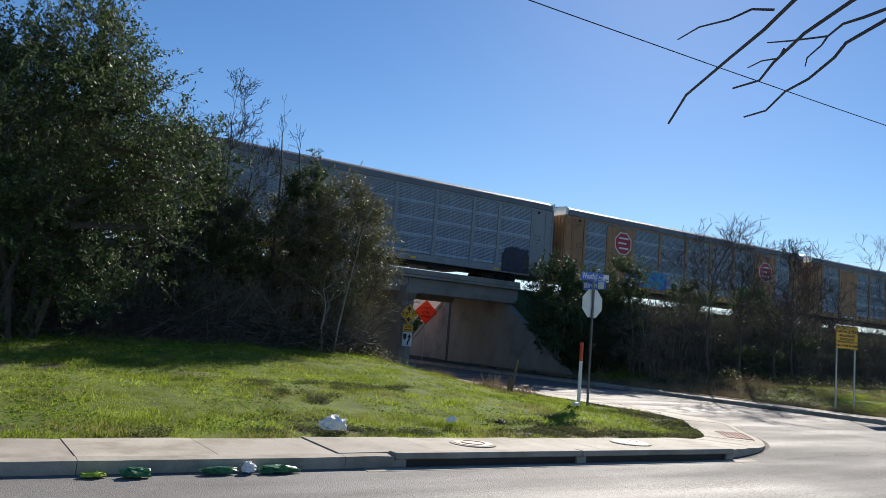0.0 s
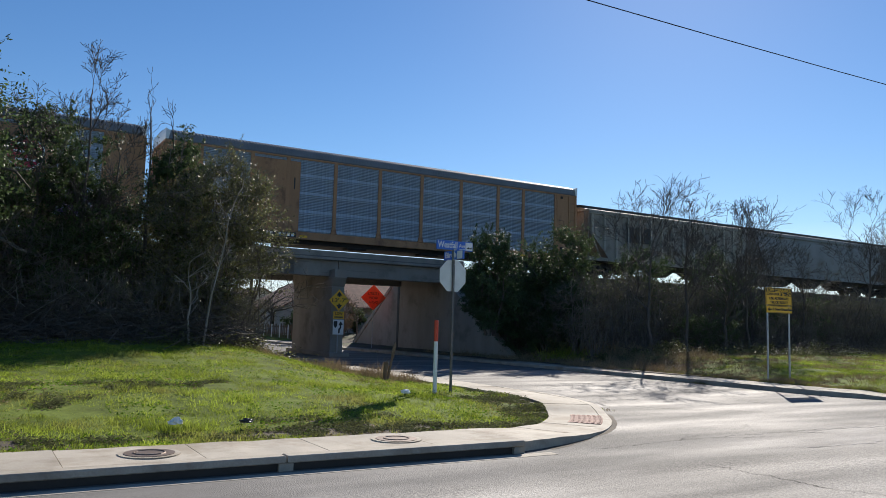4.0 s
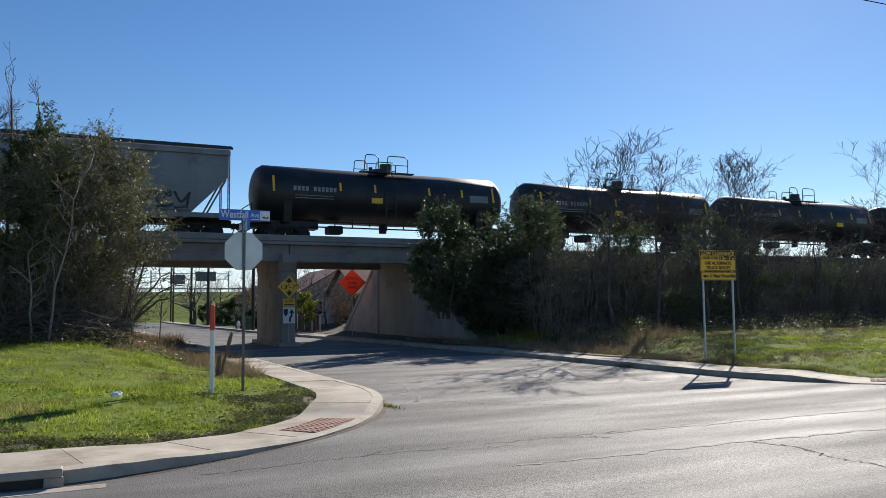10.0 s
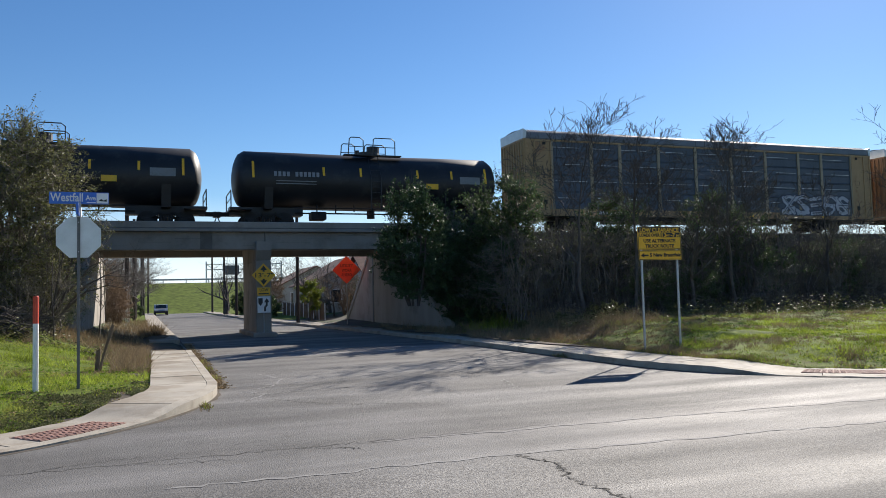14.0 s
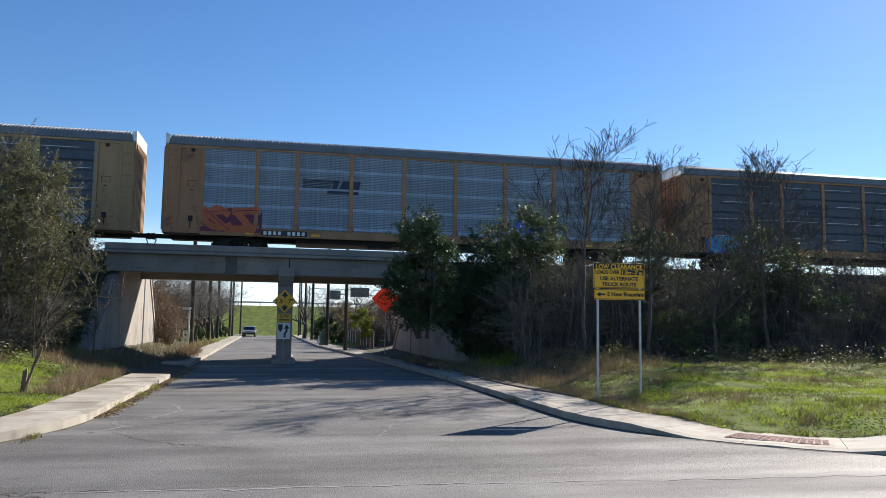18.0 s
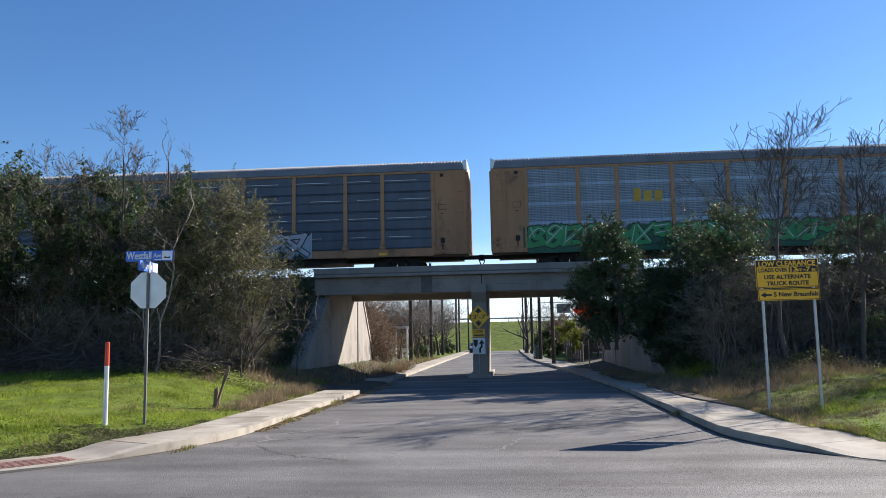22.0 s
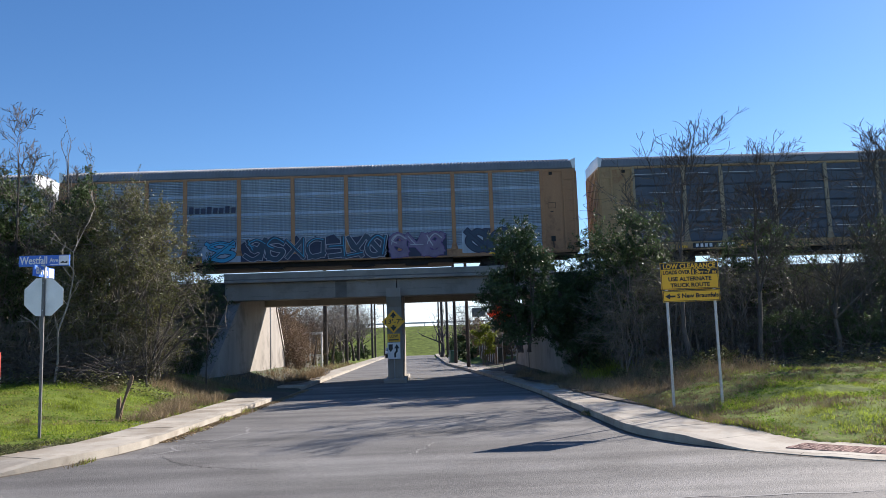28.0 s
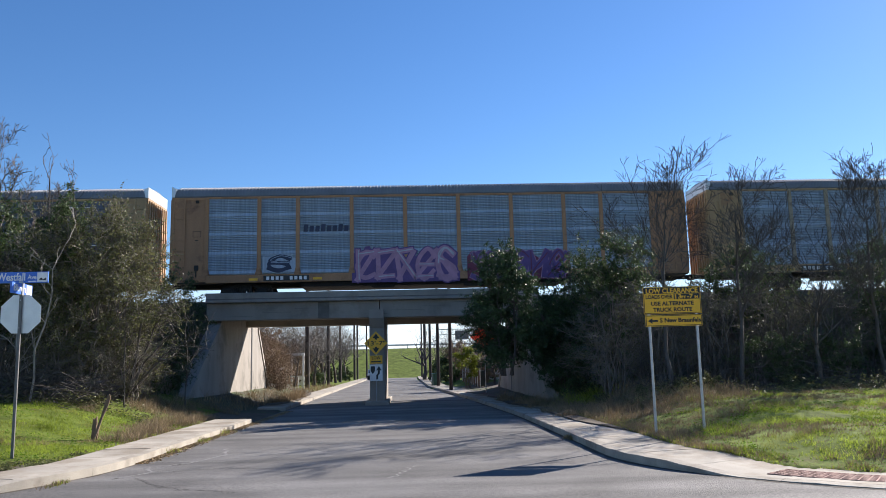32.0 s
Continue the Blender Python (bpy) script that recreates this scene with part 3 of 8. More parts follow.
def cut_ribbon(pts_a, pts_b, s0, s1, z0, z1, zin):
    """The strip between two matching lines, from share s0 to share s1 of their length."""
    n = len(pts_a)
    def at(pts, s):
        i = min(n - 2, int(s))
        f = s - i
        return (pts[i][0] + (pts[i + 1][0] - pts[i][0]) * f, pts[i][1] + (pts[i + 1][1] - pts[i][1]) * f)
    ss = sorted(set([s0, s1] + [k for k in range(int(s0) + 1, int(math.ceil(s1)))] + (list(np.arange(s0, s1, 0.22)) if s1 - s0 < 9 else [])))
    a, b = [at(pts_a, s) for s in ss], [at(pts_b, s) for s in ss]
    mb = MB()
    k = len(ss)
    for line, z in ((a, z0), (a, zin), (b, z1), (b, z0)):
        if z > 0:
            # worn, chipped edges
            mb.v += [(p[0] + 0.016 * noise.noise((p[0] * 3, p[1] * 3, z)), p[1] + 0.016 * noise.noise((p[0] * 3, p[1] * 3, z + 5)), z - dip(*p) + 0.013 * noise.noise((p[0] * 2.2, p[1] * 2.2, 3))) for p in line]
        else:
            mb.v += [(p[0], p[1], z) for p in line]
    for i in range(k - 1):
        for r in range(3):
            q = r * k + i
            mb.f.append((q, q + 1, q + k + 1, q + k))
    mb.f.append((0, k, 2 * k, 3 * k))
    mb.f.append((k - 1, 2 * k - 1, 3 * k - 1, 4 * k - 1))
    return mb


def lengths(pts):
    d = [0.0]
    for p, q in zip(pts, pts[1:]):
        d.append(d[-1] + math.hypot(q[0] - p[0], q[1] - p[1]))
    return d


def share(dist, s):
    """The place along a line, as index and fraction, at s metres."""
    i = max(0, min(len(dist) - 2, int(np.searchsorted(dist, s)) - 1))
    return i + (s - dist[i]) / (dist[i + 1] - dist[i])


def footway(side, line, near):
    """Kerb stones and paving slabs along one side; near gives the stretch in metres along the line that is cut into pieces."""
    rng = np.random.default_rng(3)
    kerb = thing("kerb_" + side, None, "worn concrete kerb along the street", "kerb", kind="structure")
    walk_ob = thing("pavement_" + side, None, "pale concrete footpath behind the kerb", "footpath", kind="structure")
    a, b = line(0.0), line(0.19)
    p, q = line(0.196), left_back() if side == "left" else line(1.42)
    dist = lengths(a)
    cuts = [0.0] + list(np.arange(near[0], near[1], 1.55)) + [dist[-1] - 0.01]
    gap = (102.6, 110.4) if side == "left" else (-9, -9)      # the kerb stops short of the bridge and starts again under it
    cuts = sorted([c for c in cuts if not gap[0] - 0.4 < c < gap[1] + 0.4] + ([gap[0], gap[1]] if side == "left" else []))
    for s0, s1 in zip(cuts, cuts[1:]):
        if gap[0] - 0.01 < (s0 + s1) / 2 < gap[1] + 0.01:
            continue
        i0, i1 = share(dist, s0 + 0.006), share(dist, s1 - 0.008)
        dz = float(rng.normal(0, 0.004))
        part("paving_slab", cut_ribbon(p, q, i0, i1, -0.1, 0.158 + dz, 0.15 + dz), CONCRETE, walk_ob)
    cuts = [0.0] + list(np.arange(near[0], near[1], 3.1)) + [dist[-1] - 0.01]
    if side == "left":
        lo, hi = INLET[0] + 70.0, INLET[2] + 70.0
        cuts = [c for c in cuts if c < lo - 0.3 or c > hi + 0.3] + [lo, hi]
        cuts = sorted([c for c in cuts if not gap[0] - 0.4 < c < gap[1] + 0.4] + [gap[0], gap[1]])
    for s0, s1 in zip(cuts, cuts[1:]):
        if gap[0] - 0.01 < (s0 + s1) / 2 < gap[1] + 0.01:
            continue
        if side == "left" and abs(s0 - (INLET[0] + 70.0)) < 0.01:
            continue
        i0, i1 = share(dist, s0 + 0.004), share(dist, s1 - 0.004)
        part("kerb_stone", cut_ribbon(a, b, i0, i1, -0.1, 0.155, 0.142), KERB, kerb)


footway("left", left_kerb, (62.0, 122.0))
footway("right", right_kerb, (88.0, 160.0))


def storm_drain():
    """A long kerb inlet: a roof slab on piers over two open slots."""
    ob = thing("storm_drain_inlet", None, "concrete kerb inlet with two dark slots", "storm drain")
    x0, xm, x1 = INLET
    y = KERB_Y
    for xa, xb in ((x0 + 0.01, xm - 0.01), (xm + 0.01, x1 - 0.01)):
        part("cover_slab", MB().box(xa, xb, y - 0.02, y + 0.19, 0.1, 0.185, 0.012), KERB, ob)
    for x in (x0 + 0.09, xm, x1 - 0.09):
        part("inlet_pier", MB().box(x - 0.09, x + 0.09, y, y + 0.18, -0.12, 0.099, 0.01), KERB, ob)
    # Stands close behind the slots; its black is painted shade for the hollow.
    part("throat", MB().box(x0, x1, y + 0.05, y + 0.14, -0.2, 0.099), BLACK, ob, "back wall painted black for the drain's inner darkness")
    part("gutter_apron", MB().prism([(y - 0.26, 0.0), (y - 0.26, 0.004), (y - 0.08, 0.008), (y - 0.02, -0.01), (y - 0.02, -0.1), (y - 0.2, -0.1)], "x", x0 - 0.5, x1 + 0.4), KERB, ob)


storm_drain()


def manhole(x, y, r):
    ob = thing("manhole_cover", pose(x, y, 0.158), "round cast iron manhole cover in the footpath", "manhole", "footpath manholes")
    part("rim", MB().tube([(0, 0, -0.05), (0, 0, 0.008)], r, 24), CONCRETE, ob)
    part("lid", MB().tube([(0, 0, -0.02), (0, 0, 0.014)], r * 0.82, 24), RAIL, ob, "rusty ribbed lid")
    part("ring", MB().tube([(r * 0.5 * math.cos(a), r * 0.5 * math.sin(a), 0.014) for a in np.linspace(0, 2 * math.pi, 20)], 0.012, 5), RAIL, ob)


manhole(6.95, 9.95, 0.36)
manhole(10.3, 9.95, 0.36)

BRICK = material("red_paver", (0.33, 0.185, 0.145), 0.85, vary=0.2, scale=5, fine=40, bump=0.3, per_object=0.12)


def kerb_ramp(name, centre, radius, a0, a1, flip, n):
    """Rows of red raised bars across the footpath at a corner."""
    ob = thing(name, None, "red brick kerb ramp with raised bars", "kerb ramp")
    for k in range(n):
        a = radians(a0 + (a1 - a0) * (k + 0.5) / n)
        rx = centre[0] + (math.sin(a) if not flip else -math.cos(a)) * radius
        ry = centre[1] - (math.cos(a) if not flip else math.sin(a)) * radius
        yaw = math.degrees(a) if not flip else 90 + math.degrees(a)
        part("paver", cached_bar(), BRICK, ob, at=pose(rx, ry, 0.156 - dip(rx, ry), 0, 0, yaw))
    return ob


BAR = []


def cached_bar():
    if not BAR:
        mb = MB().box(-0.058, 0.058, -0.31, 0.31, -0.03, 0.01, 0.004)
        for j in range(6):
            mb.box(-0.042, 0.042, -0.285 + 0.1 * j, -0.235 + 0.1 * j, 0.01, 0.017)
        BAR.append(mb.mesh("paver"))
    return BAR[0]


kerb_ramp("kerb_ramp", LC, LR - 0.48, 41.5, 53.5, False, 11)
kerb_ramp("kerb_ramp", RC, RR - 0.75, 38, 54, True, 14)


def road_cracks():
    """Thin open cracks and tar seams wandering over the asphalt."""
    rng = np.random.default_rng(11)
    ob = thing("road_cracks", None, "dark cracks and seams in the asphalt", "crack", kind="stuff")
    def crack(pts, wd, steps=14, wander=0.05):
        mb = MB()
        path = []
        for (xa, ya), (xb, yb) in zip(pts, pts[1:]):
            for k in range(steps):
                f = k / steps
                path.append(Vector((xa + (xb - xa) * f + rng.normal(0, wander), ya + (yb - ya) * f + rng.normal(0, wander), 0.004)))
        path.append(Vector((*pts[-1], 0.004)))
        for i, p in enumerate(path):
            d = (path[min(i + 1, len(path) - 1)] - path[max(0, i - 1)]).normalized()
            nrm = Vector((-d.y, d.x, 0)) * wd * (0.3 + rng.uniform(0.1, 1.0)) * (1 if 0 < i < len(path) - 1 else 0.1)
            mb.v += [tuple(p - nrm), tuple(p + nrm)]
        mb.f = [(2 * i, 2 * i + 1, 2 * i + 3, 2 * i + 2) for i in range(len(path) - 1)]
        return mb
    spec = [([(13.2, 8.95), (14.9, 9.15), (17.4, 9.18), (19.3, 9.19)], 0.011), ([(19.5, 9.2), (21.4, 9.22)], 0.006), ([(16.0, 9.16), (16.5, 8.95), (17.2, 8.9)], 0.006), ([(17.9, 9.18), (18.4, 9.0), (18.6, 8.8)], 0.006), ([(15.2, 9.15), (15.5, 9.35), (16.3, 9.5)], 0.006),
            ([(20.02, 7.65), (20.2, 7.1), (20.0, 6.5), (20.1, 5.7), (20.4, 4.9)], 0.014), ([(18.3, 13.95), (18.7, 13.2), (19.4, 12.5), (20.4, 12.0)], 0.012),
            ([(13.7, 7.4), (13.8, 6.4), (13.8, 5.7), (14.4, 4.4)], 0.01), ([(17.2, 9.7), (18.3, 10.2)], 0.006), ([(28.6, 8.4), (29.6, 8.1)], 0.03)]
    tar = material("open_crack", (0.05, 0.047, 0.043), 0.95, vary=0.4, scale=3, fine=30, bump=0.2)
    for pts, wd in spec:
        part("crack", crack(pts, wd * 0.75, 22, 0.035), tar, ob)
    pale = material("crack_filler", (0.27, 0.262, 0.25), 0.9, vary=0.2, scale=3, fine=30, bump=0.2)
    for pts, wd in (([(18.0, 15.4), (18.6, 15.9), (19.0, 17.2), (18.7, 18.6)], 0.03), ([(16.9, 16.0), (18.2, 16.3), (19.3, 16.0)], 0.02), ([(17.9, 13.9), (18.3, 14.6), (18.0, 15.4)], 0.03), ([(18.3, 14.6), (19.4, 15.0), (20.4, 14.8)], 0.015), ([(20.5, 18), (21.6, 17.2)], 0.02),
                    ([(18.6, 9.14), (24, 8.95), (34, 8.5)], 0.022), ([(16.5, 7.75), (20, 7.72), (25, 7.4), (38, 6.9)], 0.028), ([(22.6, 13.0), (23.0, 14.5)], 0.015)):
        part("filled_crack", crack(pts, wd, 26, 0.03), pale, ob)


road_cracks()


def gutter_dirt(line, s0, s1):
    """An uneven strip of grit along the foot of the kerb."""
    a, b = line(-0.003), line(-1.0)
    dist = lengths(a)
    mb = MB()
    for s in np.arange(s0, s1, 0.2):
        i = share(dist, s)
        j, f = min(int(i), len(a) - 2), i - min(int(i), len(a) - 2)
        p = [a[j][c] + (a[j + 1][c] - a[j][c]) * f for c in (0, 1)]
        q = [b[j][c] + (b[j + 1][c] - b[j][c]) * f for c in (0, 1)]
        w = max(0.012, 0.09 + 0.16 * noise.noise((s * 0.6, 0, 1)) + 0.07 * noise.noise((s * 2.6, 0, 2)))
        mb.v += [(p[0], p[1], 0.003), (p[0] + (q[0] - p[0]) * w, p[1] + (q[1] - p[1]) * w, 0.003)]
    n = len(mb.v) // 2
    mb.f = [(2 * i, 2 * i + 1, 2 * i + 3, 2 * i + 2) for i in range(n - 1)]
    tagged(part("gutter_dirt", mb, DIRT), "strip of brown grit and dirt in the gutter", "dirt", kind="stuff")


gutter_dirt(left_kerb, 82.5, 118.0)
gutter_dirt(right_kerb, 92.0, 150.0)


def path_dirt(side, back, front, y0, y1, full, z):
    """Soil, leaves and grit that have crept over a footpath towards the bridge."""
    mb = MB()
    for (bx, by), (fx, fy) in zip(back, front):
        if not y0 < by < y1:
            continue
        w = (smooth(y0, y0 + 7, by) if side else 1 - smooth(y1 - 8, y1, by)) * (full + 0.5 * noise.noise((by * 0.7, side, 3)) + 0.25 * noise.noise((by * 2.1, side, 8)))
        w = min(0.97, max(0.02, w))
        mb.v += [(bx, by, z + 0.003), (bx + (fx - bx) * w, by + (fy - by) * w, z)]
    n = len(mb.v) // 2
    mb.f = [(2 * i, 2 * i + 1, 2 * i + 3, 2 * i + 2) if side else (2 * i, 2 * i + 2, 2 * i + 3, 2 * i + 1) for i in range(n - 1)]
    tagged(part("path_dirt", mb, DIRT), "brown soil and leaf litter creeping over the footpath", "dirt", kind="stuff")


path_dirt(1, right_kerb(1.44), right_kerb(0.2), 17.0, 49, 0.6, 0.183)
path_dirt(0, left_back(0.02), left_kerb(0.2), 34.9, 56, 0.7, 0.183)
STAIN_SHADE = material("stain_shade_concrete", (0.17, 0.158, 0.14), 0.9, vary=0.25, scale=2.0, fine=25, bump=0.2)


def bridge():
    top = thing("railway_bridge", None, "weathered concrete railway bridge over the side street", "bridge", kind="structure")
    # each abutment: its two faces, where its rear wing wall starts to fall, and its open joint
    for xa, xb, yw, zw, yj in ((WALL_L - 0.9, WALL_L, 47.7, 4.3, 45.8), (WALL_R, WALL_R + 0.9, DECK_Y1 + 0.6, 4.2, 44.65)):
        prof = [(32.6, -0.3), (32.6, 0.35), (39.95, 4.95), (DECK_Y1 - 0.1, 4.95), (yw, zw), (51.4, 0.3), (51.4, -0.3)]
        part("abutment", MB().prism(prof, "x", xa, xb), WALL, top, "concrete abutment with sloping wing walls")
        part("coping", MB().prism([(32.42, 0.36), (39.9, 5.0), (39.95, 4.9), (32.5, 0.25)], "x", xa - 0.06, xb + 0.06), WALL, top)
        part("coping", MB().prism([(yw, zw - 0.16), (yw + 0.02, zw + 0.08), (51.55, 0.4), (51.38, 0.16)], "x", xa - 0.06, xb + 0.06), WALL, top)
        xf = xb if xb == WALL_L else xa
        part("joint", MB().box(xf - 0.02, xf + 0.02, yj, yj + 0.26, 0.05, 4.45), BLACK, top, "dark open joint")
    x0, x1 = WALL_L - 0.6, WALL_R + 0.6
    for xa, xb in ((x0, 21.42), (21.46, x1)):
        part("girder", MB().box(xa, xb, DECK_Y0 + 0.25, DECK_Y0 + 0.75, 4.16, 5.0, 0.02), WALL, top)
        part("girder", MB().box(xa, xb, DECK_Y1 - 0.75, DECK_Y1 - 0.25, 4.16, 5.0, 0.02), WALL, top)
        part("soffit", MB().box(xa, xb, DECK_Y0 + 0.75, DECK_Y1 - 0.75, 4.5, 5.0), WALL, top)
    for x in (18.45,):
        part("fascia_stain", MB().box(x, x + 0.55, DECK_Y0 + 0.244, DECK_Y0 + 0.25, 4.18, 4.98), STAIN_SHADE, top, "dark water stain")
    for k in range(9):
        xk = 14.2 + 1.55 * k
        part("board_mark", MB().box(xk, xk + 1.1 + 0.3 * (k % 3), DECK_Y0 + 0.246, DECK_Y0 + 0.25, 4.34 + 0.17 * (k % 4), 4.352 + 0.17 * (k % 4)), STAIN_SHADE, top)
    part("deck_slab", MB().box(x0, x1, DECK_Y0, DECK_Y1, 5.0, 5.14, 0.02), WALL, top)
    part("deck_curb", MB().box(x0, x1, DECK_Y0 + 0.05, DECK_Y0 + 0.4, 5.14, 5.48, 0.03), WALL, top)
    part("deck_curb", MB().box(x0, x1, DECK_Y1 - 0.4, DECK_Y1 - 0.05, 5.14, 5.48, 0.03), WALL, top)
    # Dark strip painted for the shadow line at the curb's foot.
    part("ledge", MB().box(x0, x1, DECK_Y0 + 0.02, DECK_Y0 + 0.06, 5.12, 5.2, 0.01), STAIN_SHADE, top)
    pier = part("pier", MB().box(20.95, 21.65, 37.72, 43.3, -0.1, 3.62, 0.03), WALL, top)
    part("pier_cap", MB().prism([(37.72, 3.62), (37.42, 4.08), (37.42, 4.5), (43.6, 4.5), (43.6, 4.08), (43.3, 3.62)], "x", 20.952, 21.648), WALL, pier, "pier head flared at both ends")
    part("pier_footing", MB().box(20.75, 21.85, 37.25, 43.7, -0.1, 0.2, 0.04), WALL, top)
    return top


bridge()


def track():
    ob = part("railway_track_bed", MB().prism([(39.0, 4.7), (39.9, 5.12), (43.9, 5.12), (44.7, 4.8)], "x", -160, 190), BALLAST)
    tagged(ob, "grey stone ballast along the embankment top", "ballast", kind="structure")
    tr = thing("railway_track", None, "worn steel rails on the ballast", "railway track", kind="structure")
    for y in (TRACK_Y - 0.7525, TRACK_Y + 0.7175):
        part("rail", MB().box(-160, 190, y, y + 0.07, 5.18, RAIL_Z, 0.01), RAIL, tr)


track()
# ---- the train ----
SPEED = 12.448
CACHE = {}


def cached(key, build, smooth_it=False):
    if key not in CACHE:
        CACHE[key] = build().mesh(key, smooth_it)
    return CACHE[key]


def wheel_shape():
    mb = MB()
    for r, y0, y1 in ((0.46, -0.82, -0.69), (0.50, -0.69, -0.66), (0.46, 0.69, 0.82), (0.50, 0.66, 0.69), (0.09, -0.66, 0.66)):
        n = 18
        mb.prism([(r * math.cos(2 * math.pi * k / n), 0.46 + r * math.sin(2 * math.pi * k / n)) for k in range(n)], "y", y0, y1)
    return mb


def bars_between(mb, pts, thick, ya, yb):
    """Flat bars along a line of (x, z) points."""
    for (xa, za), (xb, zb) in zip(pts, pts[1:]):
        ln = math.hypot(xb - xa, zb - za)
        nx, nz = -(zb - za) / ln * thick / 2, (xb - xa) / ln * thick / 2
        mb.prism([(xa + nx, za + nz), (xb + nx, zb + nz), (xb - nx, zb - nz), (xa - nx, za - nz)], "y", ya, yb)
    return mb


def side_frame_shape(s):
    """A cast side frame with open windows and journal boxes."""
    mb, y = MB(), s * 0.98
    bars_between(mb, [(-1.2, 0.56), (-0.72, 0.64), (-0.36, 0.82), (0.36, 0.82), (0.72, 0.64), (1.2, 0.56)], 0.14, y - 0.1, y + 0.1)
    bars_between(mb, [(-0.8, 0.58), (-0.34, 0.26), (0.34, 0.26), (0.8, 0.58)], 0.13, y - 0.1, y + 0.1)
    for x in (-0.89, 0.89):
        mb.box(x - 0.16, x + 0.16, y - 0.12, y + 0.12, 0.34, 0.6, 0.02)
    for x in (-0.27, 0.27):
        mb.box(x - 0.06, x + 0.06, y - 0.1, y + 0.1, 0.28, 0.8)
    return mb


def add_trucks(car, centres):
    for c in centres:
        tk = part("truck", cached("bolster", lambda: MB().box(-0.22, 0.22, -1.0, 1.0, 0.6, 0.84, 0.02)), TRUCK, car, "sooty cast iron truck", at=pose(c, 0, 0))
        for s in (-1, 1):
            part("side_frame", cached("side_frame%d" % s, lambda: side_frame_shape(s)), TRUCK, tk)
            for x in (-0.12, 0.0, 0.12):
                part("spring", cached("spring", lambda: MB().tube([(0, 0, 0.3), (0, 0, 0.62)], 0.055, 6)), TRUCK, tk, at=pose(x, s * 1.04, 0))
        for a in (-0.89, 0.89):
            part("wheelset", cached("wheelset", wheel_shape), TRUCK, tk, at=pose(a, 0, 0))


def coupler_shape():
    mb = MB().box(-0.55, 0.4, -0.1, 0.1, 0.78, 1.0, 0.02)
    mb.box(-0.7, -0.5, -0.2, 0.2, 0.72, 1.02, 0.03)
    mb.tube([(-0.5, 0.3, 0.75), (-0.62, 0.32, 0.45), (-0.72, 0.3, 0.42)], 0.03, 6)
    return mb


def add_couplers(car, half):
    part("coupler", cached("coupler", coupler_shape), TRUCK, car, at=pose(-half, 0, 0))
    part("coupler", cached("coupler", coupler_shape), TRUCK, car, at=pose(half, 0, 0, 0, 0, 180))


BAYS = (2.7, 2.0, 2.8, 2.8, 2.8, 2.8, 2.8, 2.0, 2.7)
RACK_HALF, RACK_W = 13.5, 1.53


def screen_panel(width, ribs):
    """A pressed steel screen with level ribs, in four rows with a sloping plain band at the foot of each, facing -y."""
    mb = MB()
    h, z0, rows = 4.02, 1.32, 4
    band = 0.17 if ribs > 4 else 0.04
    zs = []
    for r in range(rows):
        a = z0 + h * r / rows
        step = (h / rows - band - 0.05) / ribs
        zs += [(a, 0.03), (a + 0.03, 0.03), (a + 0.034, -0.04), (a + 0.034 + band, -0.012)]
        for k in range(ribs):
            b = a + 0.04 + band + step * k
            zs += [(b, 0.012), (b + step * 0.42, -0.036), (b + step * 0.7, -0.03), (b + step * 0.74, 0.02)] if ribs > 4 else [(b, -0.012), (b + step * 0.9, -0.02), (b + step * 0.93, 0.01)]
    zs.append((z0 + h, 0.0))
    vs, fs = [], []
    for z, y in zs:
        vs += [(0.0, y, z), (width, y, z)]
    for i in range(len(zs) - 1):
        fs.append((2 * i, 2 * i + 1, 2 * i + 3, 2 * i + 2))
    mb.add(vs, fs)
    mb.box(0, width, 0.034, 0.045, z0, z0 + h)
    return mb


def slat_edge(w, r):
    """A pale strip painted for sky light in a slit between screen rows."""
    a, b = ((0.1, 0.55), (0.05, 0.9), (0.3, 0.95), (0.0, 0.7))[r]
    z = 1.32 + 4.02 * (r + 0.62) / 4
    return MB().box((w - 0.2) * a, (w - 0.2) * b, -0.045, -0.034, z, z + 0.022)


def rack_roof():
    """A crowned roof whose pressed ribs end in a toothed eave."""
    mb = MB()
    prof = [(-1.50, 5.38), (-1.55, 5.46), (-1.50, 5.76), (-1.2, 5.93), (-0.6, 6.04), (0, 6.07), (0.6, 6.04), (1.2, 5.93), (1.50, 5.76), (1.55, 5.46), (1.50, 5.38)]
    n = len(prof)
    stations = [(-RACK_HALF, 0.0)]
    count = 150
    for k in range(count):
        x = -RACK_HALF + 0.25 + (2 * RACK_HALF - 0.5) * k / count
        w = (2 * RACK_HALF - 0.5) / count
        stations += [(x, 0.0), (x + 0.28 * w, 0.0), (x + 0.36 * w, 0.06), (x + 0.86 * w, 0.06), (x + 0.96 * w, 0.0)]
    stations.append((RACK_HALF, 0.0))
    for x, lift in stations:
        for i, (y, z) in enumerate(prof):
            up = lift if 2 <= i <= 8 else 0.0
            mb.v.append((x, y, z + up))
    for i in range(len(stations) - 1):
        for k in range(n - 1):
            a = i * n + k
            mb.f.append((a, a + n, a + n + 1, a + 1))
    mb.f.append(tuple(range(n)))
    mb.f.append(tuple((len(stations) - 1) * n + k for k in reversed(range(n))))
    return mb


